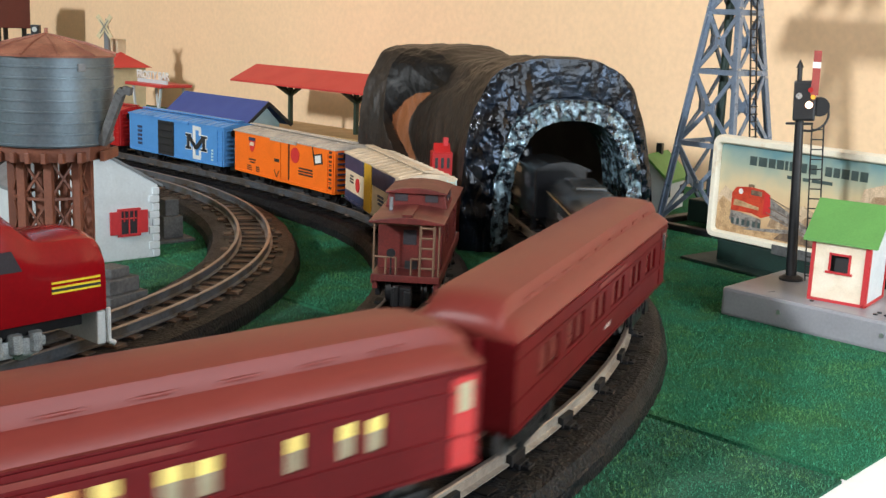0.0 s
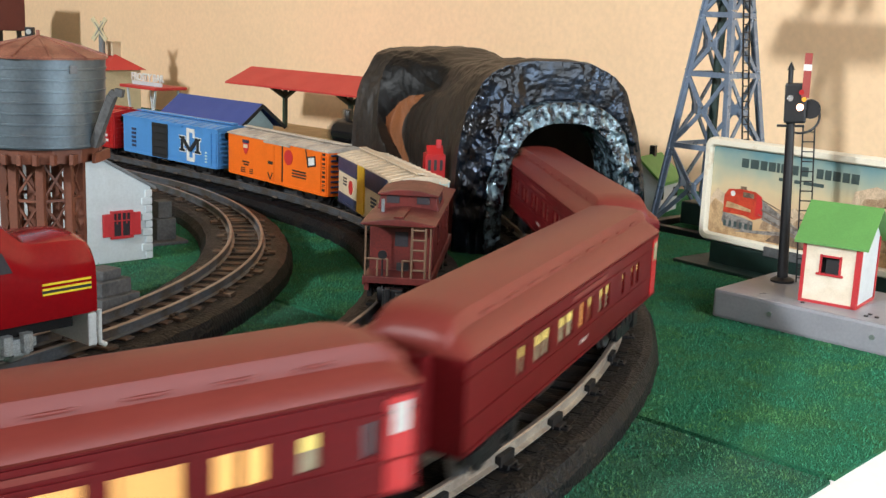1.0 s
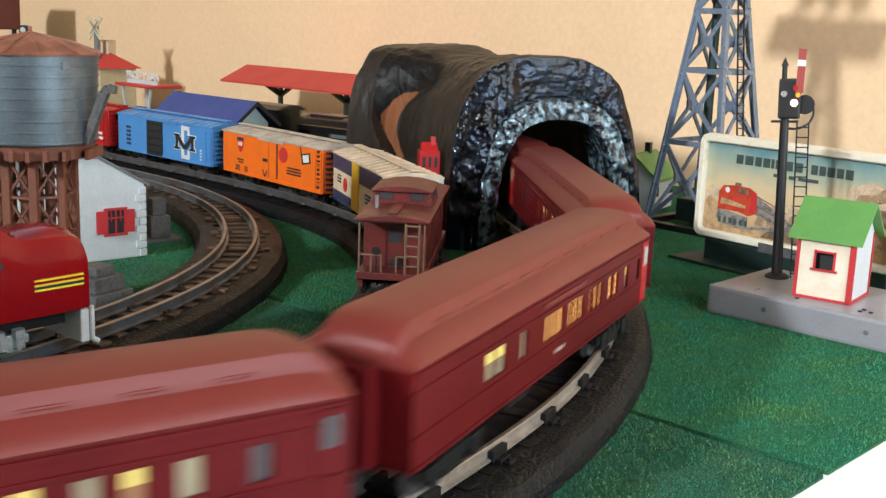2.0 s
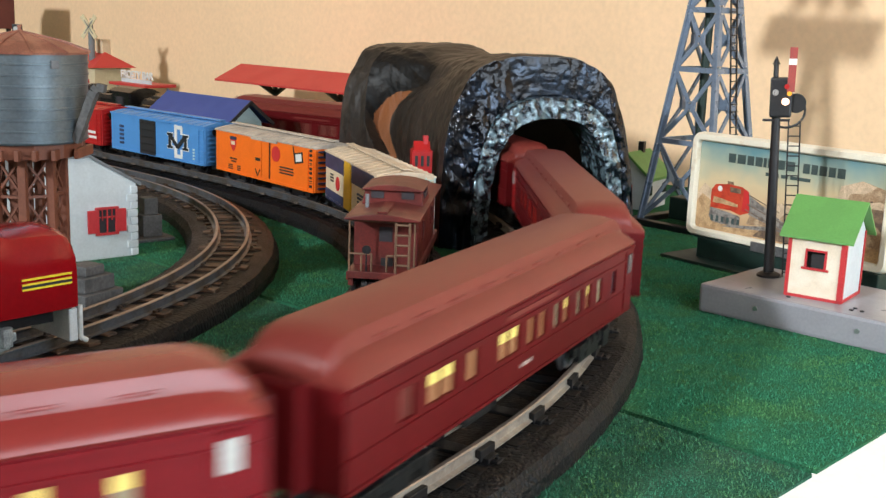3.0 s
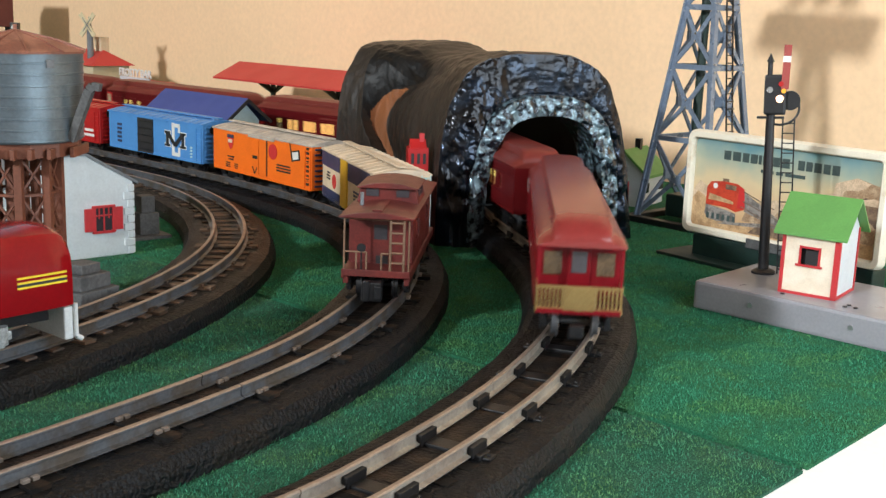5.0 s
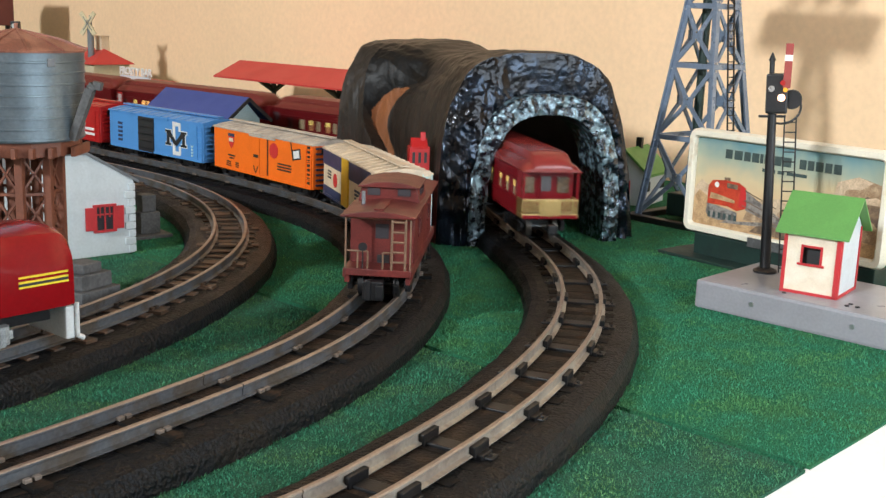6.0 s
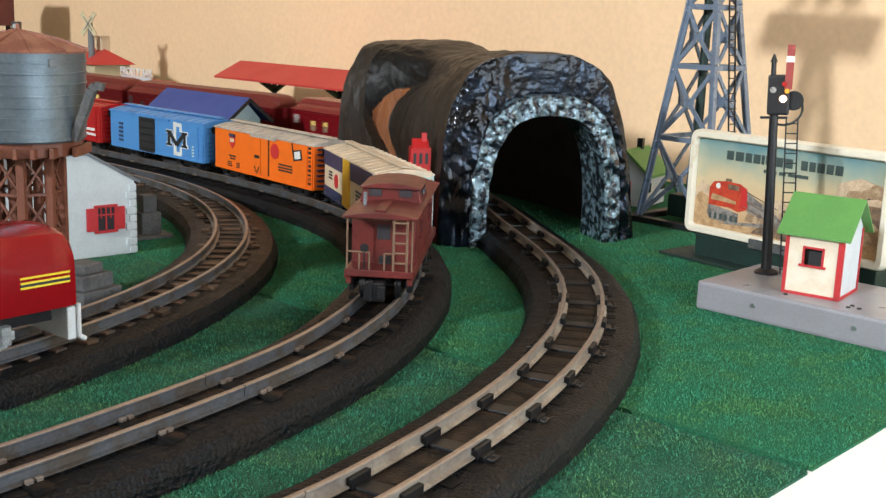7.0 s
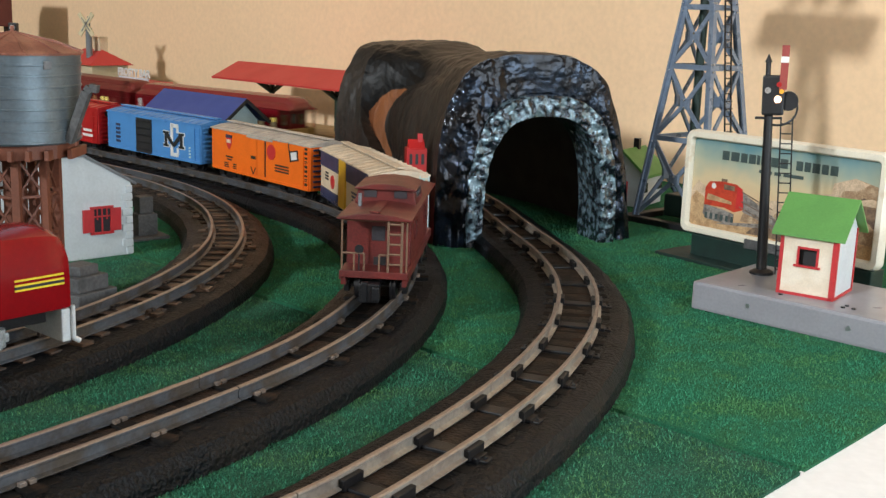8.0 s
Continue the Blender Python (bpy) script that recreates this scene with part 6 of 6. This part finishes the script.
    bar(bm, p[0], p[1], 0.0048, 0.0048)
    bar(bm, p[1], p[2], 0.0048, 0.0048)
    bar(bm, p[2], p[3], 0.0045, 0.0045)
    part("spout", bm, DARKSTONE, t, "raised grey water spout")
    part("hatch", B((R * 0.76, -R * 0.66, zt - 0.006, 0.0045, 0.002, 0.0045, Matrix.Rotation(radians(45), 4, "Z")), bevel=0.0004), STONE, t)
    return t


water_tank()


# ---- white stone house ----
def white_house():
    br, bl = Vector((-0.238, 0.830, 0)), Vector((-0.274, 0.798, 0))
    d = (br - bl).normalized()
    W = 0.098
    m = Matrix.Translation(br - d * W) @ Matrix.Rotation(math.atan2(d.y, d.x), 4, "Z")
    h = thing("white_house", m, "white plastic toy house with red window shutters and dark roof", "house")
    he, hp, dep = 0.0565, 0.0780, 0.085
    bm = prism([(0, 0), (W, 0), (W, he), (W * 0.62, hp), (W * 0.38, hp), (0, he)], 0, dep)
    bm.transform(Matrix(((0, 1, 0, 0), (1, 0, 0, 0), (0, 0, 1, 0), (0, 0, 0, 1))))
    bmesh.ops.recalc_face_normals(bm, faces=bm.faces[:])
    part("wall", bm, WHITE, h, "rough white wall")
    for x0, z0, x1, z1 in ((W + 0.004, he - 0.0025, W * 0.62, hp), (-0.004, he - 0.0025, W * 0.38, hp)):
        bm = bmesh.new()
        vs = [bm.verts.new(v) for v in ((x0, -0.0012, z0), (x1, -0.0012, z1), (x1, dep + 0.004, z1), (x0, dep + 0.004, z0))]
        vt = [bm.verts.new(v.co + Vector((0, 0, 0.0024))) for v in vs]
        bm.faces.new(vs)
        bm.faces.new(vt)
        for i in range(4):
            bm.faces.new((vs[i], vs[(i + 1) % 4], vt[(i + 1) % 4], vt[i]))
        bmesh.ops.recalc_face_normals(bm, faces=bm.faces[:])
        part("roof", bm, STONE, h, "dark grey roof")
    part("roof_ridge", B((W / 2, dep / 2, hp + 0.0012, W * 0.24, dep + 0.005, 0.0024)), STONE, h)
    for k in range(9):
        w = 0.0085 if k % 2 else 0.0055
        part("quoin", B((W - w / 2 + 0.0008, -0.0004, 0.0034 + k * 0.0060, w, 0.0022, 0.0054), bevel=0.0005), WHITE, h)
    wx, wz, ww, wh = W - 0.0240, 0.0290, 0.0150, 0.0195
    part("window_pane", B((wx, -0.0002, wz, ww, 0.0008, wh)), PANE_DARK, h)
    fr = [(wx, -0.0010, wz + s * wh / 2, ww + 0.003, 0.0020, 0.0018) for s in (-1, 1)] + [(wx + s * ww / 2, -0.0010, wz, 0.0018, 0.0020, wh) for s in (-1, 1)]
    fr += [(wx, -0.0008, wz, 0.0010, 0.0014, wh), (wx, -0.0008, wz + 0.003, ww, 0.0014, 0.0010), (wx - 0.0038, -0.0008, wz + 0.005, 0.0008, 0.0014, wh * 0.45), (wx + 0.0038, -0.0008, wz + 0.005, 0.0008, 0.0014, wh * 0.45)]
    part("window_frame", B(*fr), REDTRIM, h, "red window frame")
    for s in (-1, 1):
        part("shutter", B((wx + s * (ww / 2 + 0.0040), -0.0010, wz, 0.0072, 0.0016, wh - 0.002), bevel=0.0003), REDTRIM, h, "red shutter")
    return h


white_house()


def stone_steps(x, y, turn, sizes, label, mat):
    s = thing("stone_plinth", Matrix.Translation((x, y, 0)) @ Matrix.Rotation(radians(turn), 4, "Z"), label, "plinth", "grey stone plinths")
    z = 0
    for w, d, h in sizes:
        part("step", B((0, 0, z + h / 2, w, d, h), bevel=0.0009), mat, s)
        z += h
    return s


stone_steps(-0.2145, 0.640, 62, ((0.038, 0.036, 0.012), (0.031, 0.029, 0.009), (0.024, 0.022, 0.009), (0.015, 0.015, 0.006)), "dark grey stepped stone plinth beside the track", DARKSTONE)
stone_steps(-0.2460, 0.893, 40, ((0.032, 0.032, 0.003), (0.017, 0.017, 0.018), (0.012, 0.012, 0.014)), "grey stone plinth with a tapered post behind the house", DARKSTONE)


# ---- along the wall ----
def station_shed():
    # long red roof on Y-shaped posts
    p0 = at(-0.731 * 0 + (0.731 * -0.345 - 0.682 * 1.715), 1.045)
    m = Matrix.Translation(p0) @ Matrix.Rotation(radians(TURN), 4, "Z")
    s = thing("station_canopy", m, "long red-roofed station canopy on dark green forked posts", "canopy")
    L, D = 0.36, 0.100
    pf = part("platform", B((L / 2 - 0.01, 0, 0.0105, L, 0.09, 0.021), bevel=0.001), PLATFORM, s, "ochre platform")
    for sg in (-1, 1):
        bm = prism([(sg * D / 2, 0.083), (0, 0.106), (0, 0.1085), (sg * D / 2, 0.0855)], 0.0, L)
        part("roof", bm, REDROOF, s, "red tin roof slope")
    for x in (0.085, 0.235, 0.335):
        bm = bmesh.new()
        bar(bm, (x, 0, 0.021), (x, 0, 0.104), 0.0055, 0.0055, (0, 1, 0))
        for sg in (-1, 1):
            bar(bm, (x, 0, 0.066), (x + sg * 0.030, 0, 0.087), 0.0045, 0.0045, (0, 1, 0))
            bar(bm, (x, 0, 0.066), (x, sg * 0.036, 0.088), 0.0045, 0.0045, (1, 0, 0))
        bar(bm, (x - 0.036, 0, 0.0885), (x + 0.036, 0, 0.0885), 0.005, 0.004)
        part("post", bm, POSTGREEN, s)
    return s


station_shed()


def blue_station():
    p0 = at(0.731 * -0.337 - 0.682 * 1.313, 0.732)
    m = Matrix.Translation(p0) @ Matrix.Rotation(radians(TURN), 4, "Z")
    s = thing("freight_station", m, "small pale freight station with a long blue roof", "station")
    L, D = 0.162, 0.062
    part("wall", B((L / 2, 0, 0.034, L - 0.016, D - 0.020, 0.068), bevel=0.0006), PALEBLUE, s)
    part("gable", prism([(-D / 2 + 0.010, 0.068), (0, 0.089), (D / 2 - 0.010, 0.068)], 0.008, L - 0.008), PALEBLUE, s)
    for sg in (-1, 1):
        part("roof", prism([(sg * D / 2, 0.066), (0, 0.0905), (0, 0.0930), (sg * D / 2, 0.0685)], 0, L), BLUEROOF, s, "blue tin roof slope")
    part("barge_board", B(*[(L + 0.0006, sg * D / 4, 0.0785, 0.0020, 0.0405, 0.0035, Matrix.Rotation(-sg * math.atan2(0.0245, D / 2), 4, "X")) for sg in (-1, 1)]), BLACKP, s)
    part("gable_window", B((L - 0.0075, 0.0, 0.048, 0.0012, 0.016, 0.018)), PANE_DARK, s)
    return s


blue_station()


def cottage(a, b, W, D, he, hp, wall, roof, label, chimney=True):
    m = Matrix.Translation(at(a, b)) @ Matrix.Rotation(radians(TURN), 4, "Z")
    s = thing("cottage", m, label, "house")
    part("wall", B((0, 0, he / 2, W, D, he), bevel=0.0006), wall, s)
    bm = bmesh.new()
    o = 0.008
    lo = [bm.verts.new(v) for v in ((-W / 2 - o, -D / 2 - o, he), (W / 2 + o, -D / 2 - o, he), (W / 2 + o, D / 2 + o, he), (-W / 2 - o, D / 2 + o, he))]
    hi = [bm.verts.new(v) for v in ((-W / 2 + D * 0.35, 0, hp), (W / 2 - D * 0.35, 0, hp))]
    for f in ((lo[0], lo[1], hi[1], hi[0]), (lo[1], lo[2], hi[1]), (lo[2], lo[3], hi[0], hi[1]), (lo[3], lo[0], hi[0]), tuple(lo[::-1])):
        bm.faces.new(f)
    bmesh.ops.recalc_face_normals(bm, faces=bm.faces[:])
    part("roof", bm, roof, s, "red hipped roof")
    if chimney:
        part("chimney", B((W * 0.16, 0.004, hp + 0.004, 0.022, 0.016, 0.036), bevel=0.0006), CREAM, s, "cream chimney")
    for x in (-0.25, 0.25):
        w = part("window", B((x * W, -D / 2 - 0.0004, he * 0.62, 0.015, 0.0012, 0.020)), PANE_DARK, s)
        part("window_frame", B(*[(x * W + q * 0.0078, -D / 2 - 0.0008, he * 0.62, 0.0014, 0.0016, 0.022) for q in (-1, 0, 1)]), REDTRIM, w)
    return s


cottage(0.731 * -0.625 - 0.682 * 1.951 - 0.030, 1.02, 0.110, 0.070, 0.083, 0.109, PALEWALL, REDROOF, "pale cottage with a red hipped roof and cream chimney")


def crossing_sign():
    a = 0.731 * -0.632 - 0.682 * 1.957
    s = thing("crossing_sign", Matrix.Translation(at(a, 1.0)) @ Matrix.Rotation(radians(TURN + 20), 4, "Z"), "grey railway crossing post with cream crossed boards", "sign")
    part("post", rods(((0, 0, 0), (0, 0, 0.146), 0.0055), seg=14), STONE, s)
    part("cap", rods(((0, 0, 0.146), (0, 0, 0.166), 0.0035, 0.0020), seg=12), STONE, s)
    for r in (52, -52):
        part("board", B((0, -0.006, 0.152, 0.048, 0.002, 0.0080, Matrix.Rotation(radians(r), 4, "Y"))), CREAMB, s, "cream board with worn print")
        part("board_print", B((0, -0.0073, 0.152, 0.030, 0.0006, 0.0014, Matrix.Rotation(radians(r), 4, "Y"))), STONE, s)
    return s


crossing_sign()


def frosty_stand():
    m = Matrix.Translation(at(0.731 * -0.505 - 0.682 * 1.735 + 0.040, 0.925)) @ Matrix.Rotation(radians(TURN), 4, "Z")
    s = thing("refreshment_stand", m, "small white refreshment stand with red roof and white letters", "stand")
    part("counter", B((0, 0, 0.014, 0.080, 0.040, 0.028), bevel=0.001), WHITE, s)
    part("roof", B((0, 0, 0.0720, 0.102, 0.056, 0.0045), bevel=0.001), REDROOF, s, "red flat roof")
    for x in (-0.040, 0.040):
        for y in (-0.020, 0.020):
            bm = bmesh.new()
            bar(bm, (x * 0.8, y, 0.028), (x, y, 0.071), 0.003, 0.003)
            part("post", bm, WHITE, s)
    part("sign_board", B((0, -0.010, 0.0770, 0.084, 0.002, 0.006)), WHITE, s)
    M = Matrix.Translation((0.004, -0.012, 0.0862)) @ Matrix.Rotation(radians(90), 4, "X")
    lettering("FROSTY BAR", 0.0160, WHITEP, s, M, "white raised letters", depth=0.0008, heavy=0.0004)
    return s


frosty_stand()


def brown_tower():
    m = Matrix.Translation(at(0.731 * -0.900 - 0.682 * 2.20, 0.994)) @ Matrix.Rotation(radians(TURN), 4, "Z")
    s = thing("coal_bunker", m, "brown coal bunker raised on dark legs", "bunker")
    part("bin", B((-0.037, 0, 0.1805, 0.104, 0.07, 0.086), bevel=0.0018), TANKBOX, s)
    for x in (-0.078, 0.004):
        for y in (-0.026, 0.026):
            part("leg", B((x, y, 0.0690, 0.007, 0.007, 0.138)), BLACKM, s)
    return s


brown_tower()


def lamp_post():
    m = Matrix.Translation((-0.519, 1.33, 0))
    s = thing("yard_lamp", m, "black yard lamp with a square head", "lamp")
    part("pole", rods(((0, 0, 0), (0, 0, 0.150), 0.003), seg=12), BLACKM, s)
    part("cross_arm", B((0, 0, 0.150, 0.020, 0.006, 0.004), bevel=0.0006), BLACKM, s)
    hd = part("lamp_head", B((0.001, 0, 0.1575, 0.010, 0.008, 0.011), bevel=0.001), BLACKM, s)
    part("lens", rods(((0.001, -0.0038, 0.1575), (0.001, -0.0050, 0.1575), 0.0030), seg=14), PANE_WHITE, hd)
    return s


lamp_post()


def green_cottage():
    m = Matrix.Translation((0.203, 1.165, 0)) @ Matrix.Rotation(radians(58), 4, "Z")
    s = thing("small_house", m, "small white toy house with a green roof beside the tunnel", "house")
    W, D, he, hp = 0.055, 0.046, 0.036, 0.056
    part("wall", prism([(-D / 2, 0), (D / 2, 0), (D / 2, he), (0, hp), (-D / 2, he)], -W / 2, W / 2), WHITE, s)
    for sg in (-1, 1):
        part("roof", prism([(sg * (D / 2 + 0.006), he - 0.005), (0, hp), (0, hp + 0.003), (sg * (D / 2 + 0.006), he - 0.002)], -W / 2 - 0.004, W / 2 + 0.004), GREENROOF, s, "green roof slope")
    part("door", B((-W / 2 - 0.0006, 0, 0.013, 0.0016, 0.014, 0.026)), REDTRIM, s, "red door")
    for y in (-0.02, 0.02):
        part("window", B((y, -D / 2 - 0.0006, 0.020, 0.010, 0.0016, 0.010)), PANE_DARK, s)
    part("chimney", B((0.008, 0, hp + 0.006, 0.006, 0.006, 0.012)), BLACKM, s)
    return s


green_cottage()


# ---- turf fibres in the part of the table that is near ----
def turf_fibres(b0, b1, colour, other, lo_v, hi_v, n, seed, label):
    m = material("turf_fibre", colour, 0.9, var=0.35, scale=35, fine=500, bump=0, second=other, spec=0.12)
    nt = m.node_tree
    geo, hs = nt.nodes.new("ShaderNodeNewGeometry"), nt.nodes.new("ShaderNodeHueSaturation")
    mr = nt.nodes.new("ShaderNodeMapRange")
    mr.inputs["To Min"].default_value, mr.inputs["To Max"].default_value = lo_v, hi_v
    bs = nt.nodes["Principled BSDF"]
    src = bs.inputs["Base Color"].links[0].from_socket
    nt.links.new(geo.outputs["Random Per Island"], mr.inputs["Value"])
    nt.links.new(mr.outputs[0], hs.inputs["Value"])
    nt.links.new(src, hs.inputs["Color"])
    nt.links.new(hs.outputs[0], bs.inputs["Base Color"])
    rng = np.random.default_rng(seed)
    a = rng.uniform(-1.25, END_A - 0.0005, n)
    b = rng.uniform(b0, b1, n)
    x, y = EA.x * a + EB.x * b, EA.y * a + EB.y * b
    keep = (y > 0.30) & (y < 1.25) & (np.abs(x) < 0.06 + 0.42 * y)
    keep &= rng.uniform(0, 1, n) < np.clip(1.15 - 0.75 * y, 0.25, 1)
    x, y = x[keep], y[keep]
    ok = np.ones(len(x), bool)
    for line in (OUTER, MIDDLE, INNER):
        P = line.xy[(line.xy[:, 1] > 0.2) & (line.xy[:, 1] < 1.4)]
        for lo in range(0, len(x), 20000):
            sl = slice(lo, lo + 20000)
            d = np.min((x[sl, None] - P[None, :, 0]) ** 2 + (y[sl, None] - P[None, :, 1]) ** 2, axis=1)
            ok[sl] &= d > 0.0352 ** 2
    x, y = x[ok], y[ok]
    k = len(x)
    ang, lean = rng.uniform(0, 2 * np.pi, k), rng.uniform(0, 2 * np.pi, k)
    h, w, l = rng.uniform(0.0006, 0.0018, k), rng.uniform(0.00020, 0.00042, k), rng.uniform(0.0002, 0.0016, k)
    v = np.empty((k, 3, 3))
    v[:, 0] = np.stack([x - w * np.cos(ang), y - w * np.sin(ang), np.full(k, -0.0003)], 1)
    v[:, 1] = np.stack([x + w * np.cos(ang), y + w * np.sin(ang), np.full(k, -0.0003)], 1)
    v[:, 2] = np.stack([x + l * np.cos(lean), y + l * np.sin(lean), h], 1)
    me = bpy.data.meshes.new("grass")
    me.from_pydata(v.reshape(-1, 3).tolist(), [], np.arange(3 * k).reshape(-1, 3).tolist())
    me.materials.append(m)
    tagged(new("grass", me), label, "grass", kind="stuff")


turf_fibres(SEAM_B + 0.0032, 0.95, (0.043, 0.224, 0.122), (0.078, 0.225, 0.086), 0.55, 1.5, 520000, 5, "short green artificial turf fibres on the mat")
turf_fibres(0.10, SEAM_B - 0.0032, (0.040, 0.180, 0.104), (0.080, 0.190, 0.080), 0.35, 1.75, 380000, 6, "paler speckled turf fibres on the front mat")


def motions():
    times = [k * 0.2 for k in range(41)]
    every = [k / FPS for k in range(241)]
    for car, ahead, half in TRAIN:
        walk(car, [(t, OUTER.seat(TAIL_S + ahead + SPEED * (t - 4.5), half, RAIL_Z)) for t in times])
        for ob in car.children_recursive:
            kind = ob.name.split(".")[0]
            if kind in ("axle", "driving_wheels", "small_wheels"):
                here = ob.location.copy()
                walk(ob, [(t, Matrix.Translation(here) @ Matrix.Rotation(SPEED * t / here.z, 4, "Y")) for t in every])


motions()
